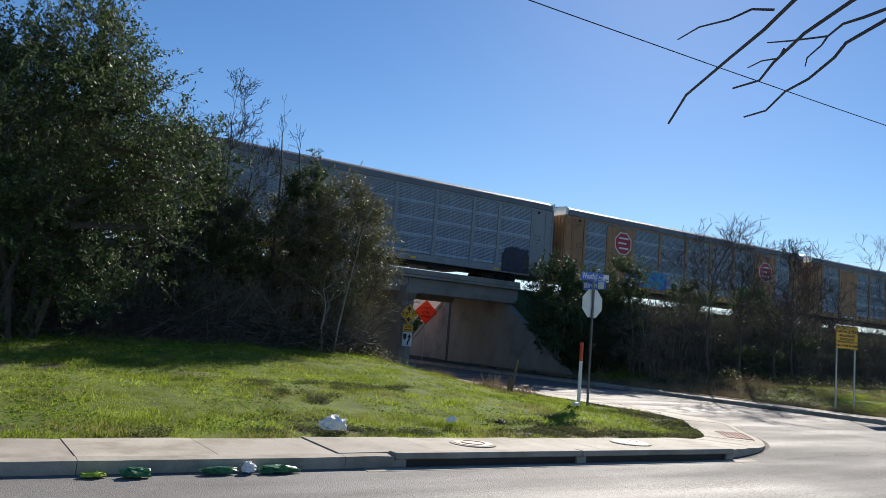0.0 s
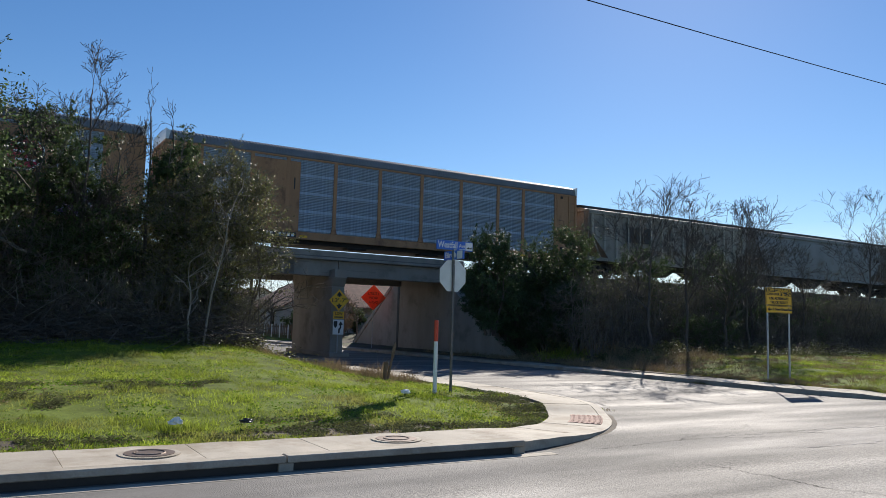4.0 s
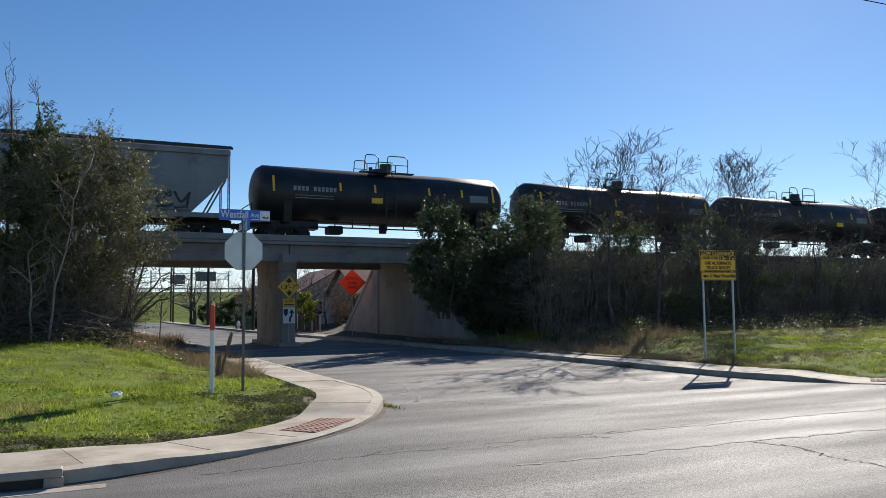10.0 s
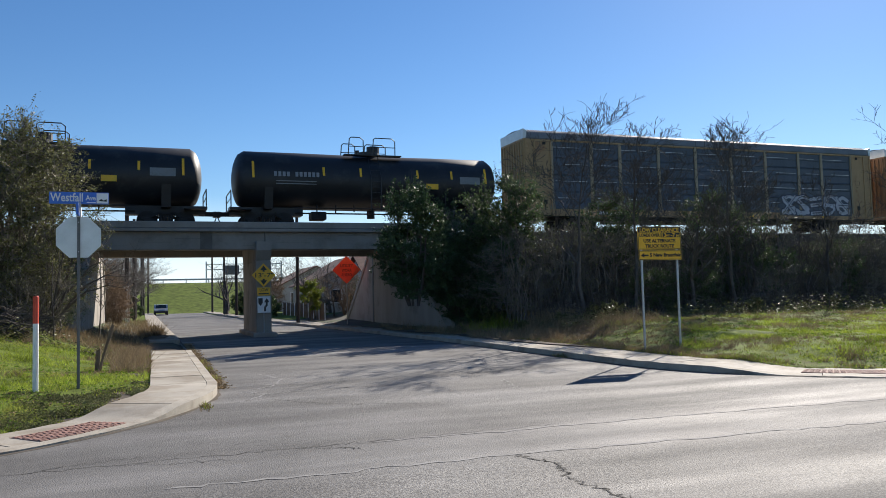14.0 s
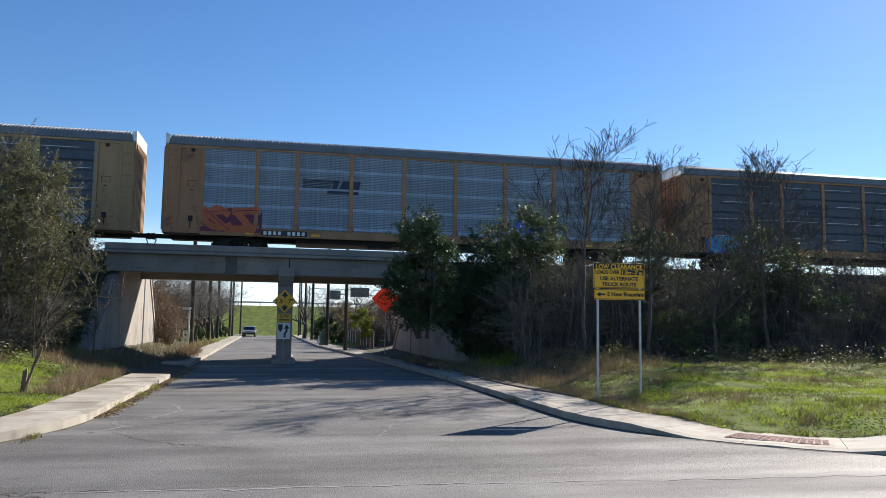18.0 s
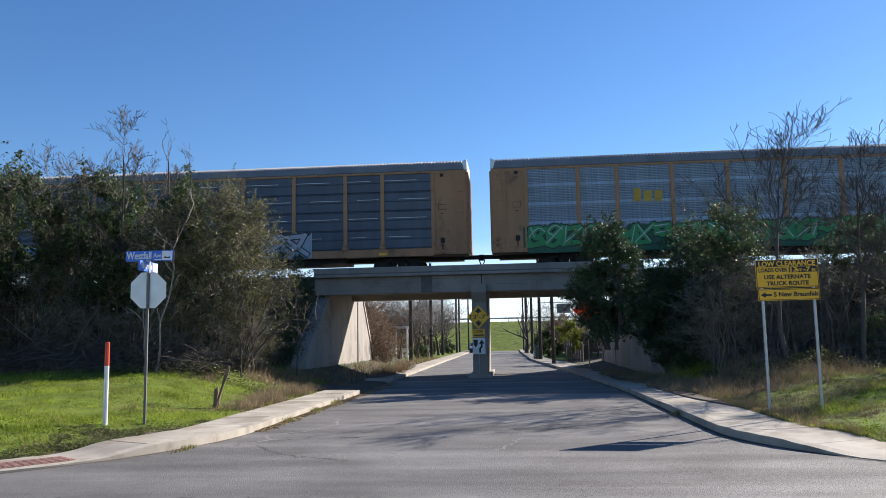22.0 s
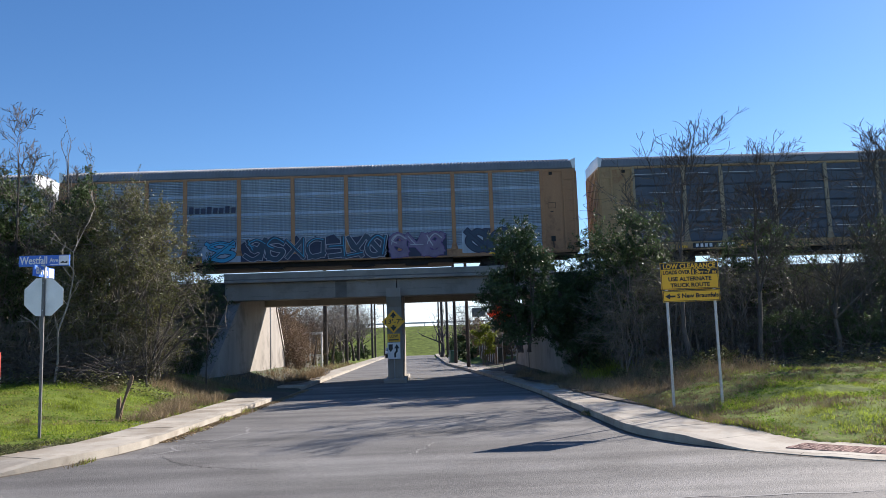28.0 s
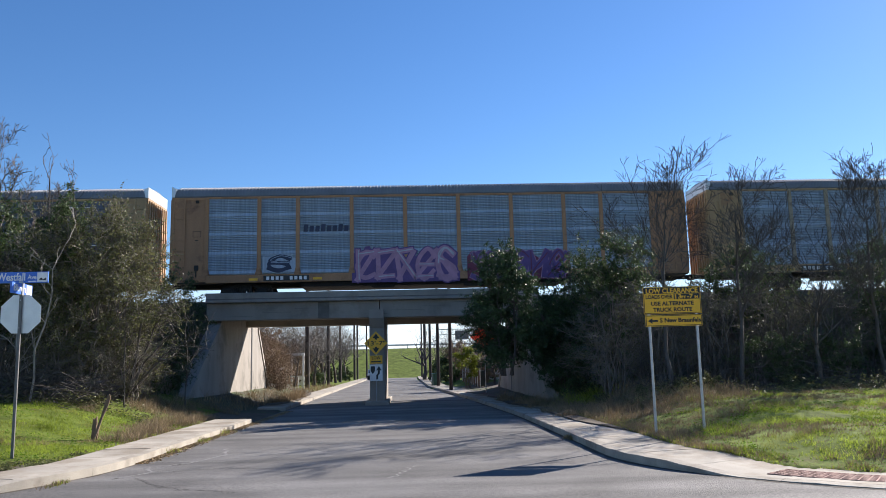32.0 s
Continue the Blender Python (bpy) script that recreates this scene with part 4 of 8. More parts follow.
def add_end_door(car, mat, at):
    """One end's door with upright ribs; the end face looks along -x."""
    door = part("end_door", cached("rack_end", lambda: MB().box(-0.02, 0.06, -RACK_W, RACK_W, 0.95, 5.42)), mat, car, at=at)
    rib = cached("rack_end_rib", lambda: MB().box(-0.09, -0.019, -0.06, 0.06, 1.1, 5.3))
    for k in range(9):
        part("rib", rib, mat, door, at=pose(0, -1.36 + 0.34 * k, 0))


PANEL_LEN = 1.8


def add_end_panel(car, mat, at, sign, front):
    """The solid plate at an end of the car's side, with posts and a ladder of stiffeners; it faces -y and runs to +x for sign 1."""
    y0 = -RACK_W
    def span(a, b):
        return (a, b) if sign > 0 else (-b, -a)
    pl = part("end_panel", cached("rack_end_plate%d" % sign, lambda: MB().box(*span(0.061, PANEL_LEN), y0, y0 + 0.06, 0.95, 5.4)), mat, car, at=at)
    post = cached("rack_end_post", lambda: MB().box(-0.04, 0.04, y0 - 0.05, y0 + 0.001, 1.0, 5.36, 0.008))
    for x in (0.105, 0.66, PANEL_LEN - 0.06):
        part("post", post, mat, pl, at=pose(sign * x, 0, 0))
    if not front:
        return
    for z in (1.05, 5.26):
        part("rail", cached("rack_end_rail%d" % sign, lambda: MB().box(*span(0.7, PANEL_LEN - 0.1), y0 - 0.03, y0 + 0.002, 0, 0.1)), mat, pl, at=pose(0, 0, z))
    for k in range(7):
        part("rung", cached("rack_end_rung%d" % sign, lambda: MB().box(*span(0.145, 0.62), y0 - 0.035, y0 + 0.002, 0, 0.06)), mat, pl, at=pose(0, 0, 1.45 + 0.56 * k))
    part("door_plate", cached("rack_end_door%d" % sign, lambda: MB().box(*span(0.78, 1.66), y0 - 0.014, y0 + 0.001, 1.6, 5.0, 0.004)), mat, pl)
    xa, xb = span(1.1, 1.52)
    part("stencil", cached("rack_end_sten%d" % sign, lambda: MB().box(xa, xb, y0 - 0.018, y0 - 0.013, 3.3, 3.32).box(xa, xb, y0 - 0.018, y0 - 0.013, 3.58, 3.6).box(xa, xa + 0.02, y0 - 0.018, y0 - 0.013, 3.32, 3.58).box(xb - 0.02, xb, y0 - 0.018, y0 - 0.013, 3.32, 3.58).box(xa + 0.12, xa + 0.28, y0 - 0.018, y0 - 0.013, 3.1, 3.14)), TRUCK, pl, "thin stencilled box")
    part("latch", cached("rack_end_latch%d" % sign, lambda: MB().box(*span(1.22, 1.4), y0 - 0.05, y0 - 0.01, 5.08, 5.24, 0.01)), TRUCK, pl)
    part("lock_rod", cached("rack_end_rod%d" % sign, lambda: MB().box(*span(1.2, 1.42), y0 - 0.05, y0 - 0.012, 1.55, 1.82, 0.01).box(*span(1.28, 1.33), y0 - 0.04, y0 - 0.012, 1.2, 1.6)), TRUCK, pl)


def rack_frame():
    mb = MB()
    mb.box(-RACK_HALF, RACK_HALF, -RACK_W + 0.12, RACK_W - 0.12, 0.92, 1.08)
    mb.box(-RACK_HALF + 0.3, RACK_HALF - 0.3, -0.35, 0.35, 0.72, 0.92)
    mb.box(-6.9, 6.9, -1.2, 1.2, 0.66, 0.92)
    for x in (-3.2, 1.6, 4.4):
        mb.box(x, x + 1.2, -1.25, -0.6, 0.55, 0.68, 0.03)
    return mb


def floors_shape():
    mb = MB()
    for z in (1.1, 2.95, 4.1):
        mb.box(-RACK_HALF + 0.1, RACK_HALF - 0.1, -RACK_W + 0.1, RACK_W - 0.1, z, z + 0.06)
    return mb


def autorack(centre, frame_mat, panel_mat, label, roof_mat=None, end_mat=None, ribs=8):
    car = thing("autorack_car", pose(centre, TRACK_Y, RAIL_Z), label, "railway car", "freight train cars")
    part("underframe", cached("rack_frame", rack_frame), TRUCK, car)
    part("decks", cached("rack_floors", floors_shape), TRUCK, car)
    part("roof", cached("rack_roof", rack_roof), roof_mat or ROOF_STEEL, car, "ribbed steel roof")
    em = end_mat or frame_mat
    post_mat = POST_TAN if frame_mat is CAR_YELLOW else frame_mat
    add_end_door(car, em, pose(-RACK_HALF, 0, 0))
    add_end_door(car, em, pose(RACK_HALF, 0, 0, 0, 0, 180))
    # Roof corner gussets; their pale tone paints in the sunlit sliver.
    for s in (-1, 1):
        part("corner_cap", cached("rack_cap%d" % s, lambda: MB().prism([(s * (RACK_HALF + 0.03), 5.42), (s * (RACK_HALF + 0.03), 5.98), (s * (RACK_HALF - 0.22), 5.86), (s * (RACK_HALF - 0.12), 5.42)], "y", -1.57, 1.57)), SIGN_BACK, car, "steel corner cap, painted pale for its sunlit edge")
    for s in (0, 180):
        turn = pose(0, 0, 0, 0, 0, s)
        add_end_panel(car, em, turn @ pose(-RACK_HALF, 0, 0), 1, s == 0)
        add_end_panel(car, em, turn @ pose(RACK_HALF, 0, 0), -1, s == 0)
        part("side_sill", cached("rack_sill", lambda: MB().box(-RACK_HALF + 1.8, RACK_HALF - 1.8, -RACK_W - 0.01, -RACK_W + 0.1, 0.88, 1.3, 0.02)), frame_mat, car, at=turn)
        part("top_rail", cached("rack_rail", lambda: MB().box(-RACK_HALF + 1.8, RACK_HALF - 1.8, -RACK_W - 0.01, -RACK_W + 0.1, 5.3, 5.42, 0.02)), frame_mat, car, at=turn)
        x = -RACK_HALF + 1.8
        for i, w in enumerate(BAYS):
            key = "rack_panel_%d_%d" % (round(w * 10), ribs)
            part("screen_panel", cached(key, lambda: screen_panel(w - 0.2, ribs)), panel_mat, car, at=turn @ pose(x + 0.1, -RACK_W + 0.05, 0))
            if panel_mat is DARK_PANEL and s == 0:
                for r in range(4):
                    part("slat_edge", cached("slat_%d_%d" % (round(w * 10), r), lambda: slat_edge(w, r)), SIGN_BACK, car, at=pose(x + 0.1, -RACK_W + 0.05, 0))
            part("post", cached("rack_post", lambda: MB().box(-0.1, 0.1, -RACK_W - 0.03, -RACK_W + 0.09, 1.28, 5.36, 0.015)), post_mat, car, at=turn @ pose(x, 0, 0))
            if s == 0:
                part("gusset", cached("rack_gusset", lambda: MB().prism([(-0.19, 1.29), (0.19, 1.29), (0.11, 1.62), (-0.11, 1.62)], "y", -RACK_W - 0.034, -RACK_W + 0.05)), post_mat, car, at=pose(x, 0, 0))
            x += w
        part("post", CACHE["rack_post"], post_mat, car, at=turn @ pose(x, 0, 0))
    add_trucks(car, (-9.75, 9.75))
    add_couplers(car, RACK_HALF)
    return car


def welded(mb, name):
    """A mesh whose touching sheets are joined."""
    bm = bmesh.new()
    bm.from_mesh(mb.mesh(name))
    bmesh.ops.remove_doubles(bm, verts=bm.verts, dist=0.001)
    me = bpy.data.meshes.new(name)
    bm.to_mesh(me)
    bm.free()
    return me


def hopper_car(centre, length, ribbed, label, body_mat):
    h = length / 2 - 0.55
    car = thing("hopper_car", pose(centre, TRACK_Y, RAIL_Z), label, "railway car", "freight train cars")
    mb = MB()
    # side outline: full-length top, sloping end sheets, hopper bays below the sill
    top, sill = 4.55, 1.35
    prof = [(-h + 0.1, top), (h - 0.1, top), (h - 0.1, 3.2), (h - 1.9, sill), (-h + 1.9, sill), (-h + 0.1, 3.2)]
    if ribbed:
        mb.prism(prof, "y", -1.5, 1.5)
        ribs = []
        k = -h + 0.3
        while k < h - 0.2:
            lo = sill if abs(k) < h - 1.9 else sill + (abs(k) - (h - 1.9)) * 1.03
            ribs.append((k, min(lo, 3.2)))
            k += 1.12
    else:
        # rounded sides
        arc = [(-1.42, top), (-1.56, 3.9), (-1.6, 3.0), (-1.56, 2.0), (-1.42, sill)]
        for (ya, za), (yb, zb) in zip(arc, arc[1:]):
            def cut(z):
                return h - 0.1 if z > 3.2 else h - 1.9 + (z - sill) / (3.2 - sill) * 1.8
            xa, xb = cut(za), cut(zb)
            mb.add([(-xa, ya, za), (xa, ya, za), (xb, yb, zb), (-xb, yb, zb)], [(0, 1, 2, 3)])
            mb.add([(-xa, -ya, za), (xa, -ya, za), (xb, -yb, zb), (-xb, -yb, zb)], [(3, 2, 1, 0)])
        mb.prism([(p[0] * 0.999, p[1]) for p in prof], "y", -1.41, 1.41)
    body = part("body", welded(mb, "hopper_body"), body_mat, car, "pressed steel hopper body")
    if ribbed:
        for k, lo in ribs:
            for y in (-1.535, 1.535):
                part("rib", MB().box(k - 0.06, k + 0.06, y - 0.05 - (0.06 if y < 0 else 0), y + 0.05 + (0.06 if y > 0 else 0), lo, top - 0.21, 0.015), RIB_LIT_TAN, body)
    rf = MB()
    rf.prism([(-1.45, top), (-1.45, top + 0.08), (-0.7, top + 0.3), (0.7, top + 0.3), (1.45, top + 0.08), (1.45, top)], "x", -h, h)
    part("roof", rf, body_mat, car)
    part("roof_walk", MB().box(-h - 0.2, h + 0.2, -0.75, 0.75, top + 0.42, top + 0.46), BLACK, car)
    part("roof_rail", MB().box(-h - 0.2, h + 0.2, -1.2, -1.14, top + 0.2, top + 0.32), BLACK, car)
    for y in (-1.52, 1.52):
        part("top_chord", MB().box(-h, h, y - 0.08, y + 0.08, top - 0.2, top), body_mat, car)
        part("side_sill", MB().box(-h - 0.1, h + 0.1, y - 0.07, y + 0.09, 1.12, 1.36), body_mat, car)
    bays = 3
    w = (2 * h - 5.6) / bays
    for b in range(bays):
        c = -h + 2.8 + w * (b + 0.5)
        part("discharge_hopper", MB().add([(c - w * .3, -1.3, 1.3), (c + w * .3, -1.3, 1.3), (c + w * .3, 1.3, 1.3), (c - w * .3, 1.3, 1.3), (c - 0.3, -0.5, 0.4), (c + 0.3, -0.5, 0.4), (c + 0.3, 0.5, 0.4), (c - 0.3, 0.5, 0.4)],
                                      [(0, 1, 5, 4), (1, 2, 6, 5), (2, 3, 7, 6), (3, 0, 4, 7), (4, 5, 6, 7), (3, 2, 1, 0)]), TRUCK, car)
    part("underframe", MB().box(-h - 0.3, h + 0.3, -0.3, 0.3, 0.85, 1.15), TRUCK, car)
    for s in (-1, 1):
        part("end_platform", MB().box(s * (h - 1.1) - 1.3, s * (h - 1.1) + 1.3, -1.35, 1.35, 1.151, 1.22), TRUCK, car)
    for s in (-1, 1):
        x = s * (h - 0.02)
        for ya, yb in ((-1.5, -1.05), (1.05, 1.5)):
            lad = MB()
            for y in (ya, yb):
                lad.tube([(x, y, 1.15), (x, y, top + 0.1)], 0.03, 5)
            for k in range(9):
                lad.tube([(x, ya, 1.4 + 0.36 * k), (x, yb, 1.4 + 0.36 * k)], 0.018, 4)
            part("end_ladder", lad, body_mat, car)
            part("end_brace", MB().tube([(s * (h - 1.2), ya, 1.2), (s * (h - 0.2), ya, 3.1)], 0.05, 5), body_mat, car)
    add_trucks(car, (-h + 1.55, h - 1.55))
    add_couplers(car, h + 0.1)
    return car


def tank_car(centre, length, label):
    h = length / 2 - 0.75
    car = thing("tank_car", pose(centre, TRACK_Y, RAIL_Z), label, "railway car", "freight train cars")
    r, zc = 1.53, 2.72
    mb = MB()
    pts, rad = [], []
    for a in np.linspace(0.12, 1, 8):
        pts.append((-h + 0.62 * (1 - math.sqrt(max(0, 1 - a * a))) if False else -h + 0.6 * (1 - math.cos(math.asin(a))), 0, zc))
        rad.append(r * a)
    pts2 = [(-p[0], 0, zc) for p in reversed(pts)]
    mid = [(-h * 0.5, 0, zc), (0, 0, zc - 0.03), (h * 0.5, 0, zc)]
    mb.tube(pts + mid + pts2, rad + [r, r, r] + list(reversed(rad)), 36)
    part("tank", mb, TANK_BLACK, car, "glossy black tank", True)
    for s in (-1, 1):
        c = s * (h - 1.75)
        part("stub_sill", MB().box(c - 1.9, c + 1.9, -0.45, 0.45, 0.82, 1.25), BLACK, car)
        part("end_platform", MB().box(s * (h - 0.35) - 0.55, s * (h - 0.35) + 0.55, -1.4, 1.4, 1.02, 1.12), BLACK, car)
        part("saddle", MB().prism([(-1.2, 1.1), (1.2, 1.1), (1.45, 2.2), (0.9, 1.5), (-0.9, 1.5), (-1.45, 2.2)], "x", c - 0.22, c + 0.22), BLACK, car)
    top = MB().tube([(0, 0, zc + r - 0.1), (0, 0, zc + r + 0.16)], 0.62, 16)
    top.tube([(0.3, 0, zc + r + 0.1), (0.3, 0, zc + r + 0.52)], 0.36, 14)
    top.tube([(-0.55, 0.2, zc + r), (-0.55, 0.2, zc + r + 0.34)], 0.12, 8)
    part("manway", top, BLACK, car)
    rail = MB()
    z0 = zc + r - 0.15
    for xa, xb in ((-1.35, -0.5), (0.0, 1.3)):
        for y in (-0.95, 0.95):
            rail.tube([(xa, y, z0), (xa + 0.08, y, z0 + 0.92), (xa + 0.18, y, z0 + 1.0), (xb - 0.18, y, z0 + 1.0), (xb, y, z0 + 0.85), (xb, y, z0)], 0.028, 6)
            rail.tube([(xa + 0.05, y, z0 + 0.5), (xb, y, z0 + 0.5)], 0.022, 5)
    rail.box(-1.6, 1.6, -1.15, -0.75, z0 - 0.02, z0 + 0.04).box(-1.6, 1.6, 0.75, 1.15, z0 - 0.02, z0 + 0.04)
    part("railing", rail, BLACK, car, "platform and hand railing on the crown")
    lad = MB()
    for x in (-0.28, 0.28):
        lad.tube([(x, -1.62, 1.0), (x, -1.66, zc), (x, -1.0, z0)], 0.025, 5)
    for k in range(9):
        z = 1.1 + 0.3 * k
        lad.tube([(-0.28, -1.64, z), (0.28, -1.64, z)], 0.016, 4)
    part("ladder", lad, BLACK, car)
    pipe = MB().tube([(-h + 3.2, -0.5, 0.95), (h - 3.2, -0.5, 0.95)], 0.04, 6)
    pipe.tube([(-h + 3.0, -1.5, 1.12), (h - 3.0, -1.5, 1.12)], 0.035, 6)
    for k in range(7):
        x = -3.2 + 1.0 * k
        pipe.tube([(x, -1.45, 0.75 + 0.1 * (k % 3)), (x, -1.45, 1.3)], 0.035, 5)
    pipe.box(-3.4, -2.6, -1.0, -0.2, 0.55, 1.0, 0.05).tube([(0.1, 0, 1.3), (0.1, 0, 0.75)], 0.22, 10)
    part("brake_gear", pipe, TRUCK, car)
    for s in (-1, 1):
        er = MB()
        x = s * (h + 0.15)
        for y in (-1.35, 1.35):
            er.tube([(x, y, 1.1), (x, y, 2.0)], 0.03, 5)
        er.tube([(x, -1.35, 2.0), (x, 1.35, 2.0)], 0.03, 5).tube([(x, -1.35, 1.6), (x, 1.35, 1.6)], 0.025, 5)
        part("end_railing", er, BLACK, car)
    # reflective strips and stencilled marks
    tilt = math.asin(0.36 / r)
    for k, x in enumerate((-h + 0.95, -h + 4.6, -h + 6.6, 2.4, h - 3.0, h - 0.95)):
        strip = cached("reflector_long" if k in (0, 5) else "reflector", lambda: MB().box(-0.06, 0.06, -0.012, 0.01, -0.45 if k in (0, 5) else -0.24, 0.45 if k in (0, 5) else 0.24))
        part("reflector", strip, YELLOW, car, at=pose(x, -r * math.cos(tilt), zc + r * math.sin(tilt), -math.degrees(tilt)))
    x = -h + 2.0
    for k in range(11):
        if k != 4:
            part("stencil", cached("tank_stencil", lambda: MB().box(0, 0.15, -r - 0.012, -r + 0.06, -0.12, 0.12)), CAR_GREY, car, at=pose(x + 0.22 * k, 0, zc + 0.16))
    for j in range(2):
        part("stencil", MB().box(-h + 2.1, -h + 4.2, -r - 0.004, -r + 0.06, zc - 0.22 - 0.14 * j, zc - 0.18 - 0.14 * j), HOPPER_GREY, car)
    part("stencil", MB().box(h - 2.5, h - 1.3, -r - 0.006, -r + 0.12, zc - 0.12, zc + 0.28), HOPPER_GREY, car, "faded grey stencilled panel")
    part("placard", MB().box(2.9 if centre % 2 > 1 else -1.1, 3.6 if centre % 2 > 1 else -0.45, -r - 0.004, -r + 0.1, zc - 0.45, zc - 0.15), YELLOW, car)
    add_trucks(car, (-h + 1.75, h - 1.75))
    add_couplers(car, h + 0.25)
    return car


TRAIN = []


def make_train():
    gaps = [-22.4, 5.9, 34.13, 61.96, 90.07, 107.83, 126.48, 143.94, 160.42, 177.07, 193.76, 210.08, 238.65, 266.93, 295.15, 323.53, 351.85, 380.10, 408.35, 436.6, 464.9, 493.2]
    spec = [("y", "g"), ("g", "g"), ("b", "g"), ("b", "g"), "hr", "hs", "hs", "t", "t", "t", "t", ("y", "d"), ("b", "g"), ("b", "d"), ("b", "g"), ("g", "g"), ("b", "g"), ("y", "d"), ("b", "g"), ("y", "g"), ("b", "g")]
    for a, b, s in zip(gaps, gaps[1:], spec):
        c, ln = (a + b) / 2, b - a
        if s == "hr":
            car = hopper_car(c, ln, True, "grey-brown covered hopper car with ribbed sides", HOPPER_TAN)
        elif s == "hs":
            car = hopper_car(c, ln, False, "grey covered hopper car with smooth rounded sides", HOPPER_GREY)
        elif s == "t":
            car = tank_car(c, ln, "black tank car with white stencils and yellow reflectors")
        else:
            fm = {"y": CAR_YELLOW, "b": CAR_BROWN, "g": CAR_GREY}[s[0]]
            pm = {"g": GALV_PANEL, "d": DARK_PANEL}[s[1]]
            lab = "autorack car with %s ribbed screens and %s posts" % ({"g": "grey", "d": "dark sooty"}[s[1]], {"y": "faded yellow", "b": "rusty brown", "g": "grey"}[s[0]])
            car = autorack(c, fm, pm, lab, ribs=9 if s[1] == "g" else 2)
        TRAIN.append((c, car))


make_train()
# ---- plants ----
def leaf_mesh(name, places, size, seed, flat=0.0, axes=None):
    """Small bent leaves at the given places, one island each."""
    rng = np.random.default_rng(seed)
    n = len(places)
    c = np.asarray(places, float)
    a = rng.normal(size=(n, 3)) if axes is None else np.array(axes, float)
    a[:, 2] *= 1 - flat
    a /= np.linalg.norm(a, axis=1)[:, None] + 1e-9
    b = rng.normal(size=(n, 3))
    b -= a * (a * b).sum(1)[:, None]
    b /= np.linalg.norm(b, axis=1)[:, None] + 1e-9
    s = size * rng.uniform(0.6, 1.5, n)[:, None]
    k = np.cross(a, b) * 0.15
    v = np.stack([c - a * s, c + b * s * 0.42 + k * s, c + a * s, c - b * s * 0.42 + k * s], 1).reshape(-1, 3)
    me = bpy.data.meshes.new(name)
    me.vertices.add(4 * n)
    me.vertices.foreach_set("co", v.ravel())
    me.loops.add(4 * n)
    me.loops.foreach_set("vertex_index", np.arange(4 * n, dtype=np.int32))
    me.polygons.add(n)
    me.polygons.foreach_set("loop_start", np.arange(0, 4 * n, 4, dtype=np.int32))
    me.update(calc_edges=True)
    return me


def grow(mb, rng, p, d, length, radius, depth, tips, sides=5, spread=0.6, up=0.12, keep=0.72, mids=3, thin=0.006):
    """A limb that bends as it goes and forks at its end and along it."""
    pts, rad = [Vector(p)], [radius]
    d = Vector(d).normalized()
    q = Vector(p)
    steps = 4 if depth > 1 else 3
    wob = 0.14 if depth > 2 else 0.24
    for i in range(steps):
        d = (d + Vector(rng.normal(0, wob, 3)) + Vector((0, 0, up * 0.25))).normalized()
        q = q + d * (length / steps)
        pts.append(q.copy())
        rad.append(max(thin, radius * (1 - (1 - keep * 0.8) * (i + 1) / steps)))
    if depth > 0:
        mb.tube(pts, rad, sides if depth > 1 else 3, False)
    else:
        mb.tube(pts[::2] + pts[-1:], rad[::2] + rad[-1:], 3, False)
    if depth <= 0:
        tips.append(q.copy())
        tips.append(pts[-2])
        return
    for k in range(mids):
        at = pts[1 + int(rng.integers(0, steps))]
        nd = (d + Vector(rng.normal(0, spread, 3)) + Vector((0, 0, up))).normalized()
        grow(mb, rng, at, nd, length * rng.uniform(0.5, 0.82), rad[-1] * rng.uniform(0.5, 0.8), depth - 1, tips, sides, spread, up, keep, mids, thin)


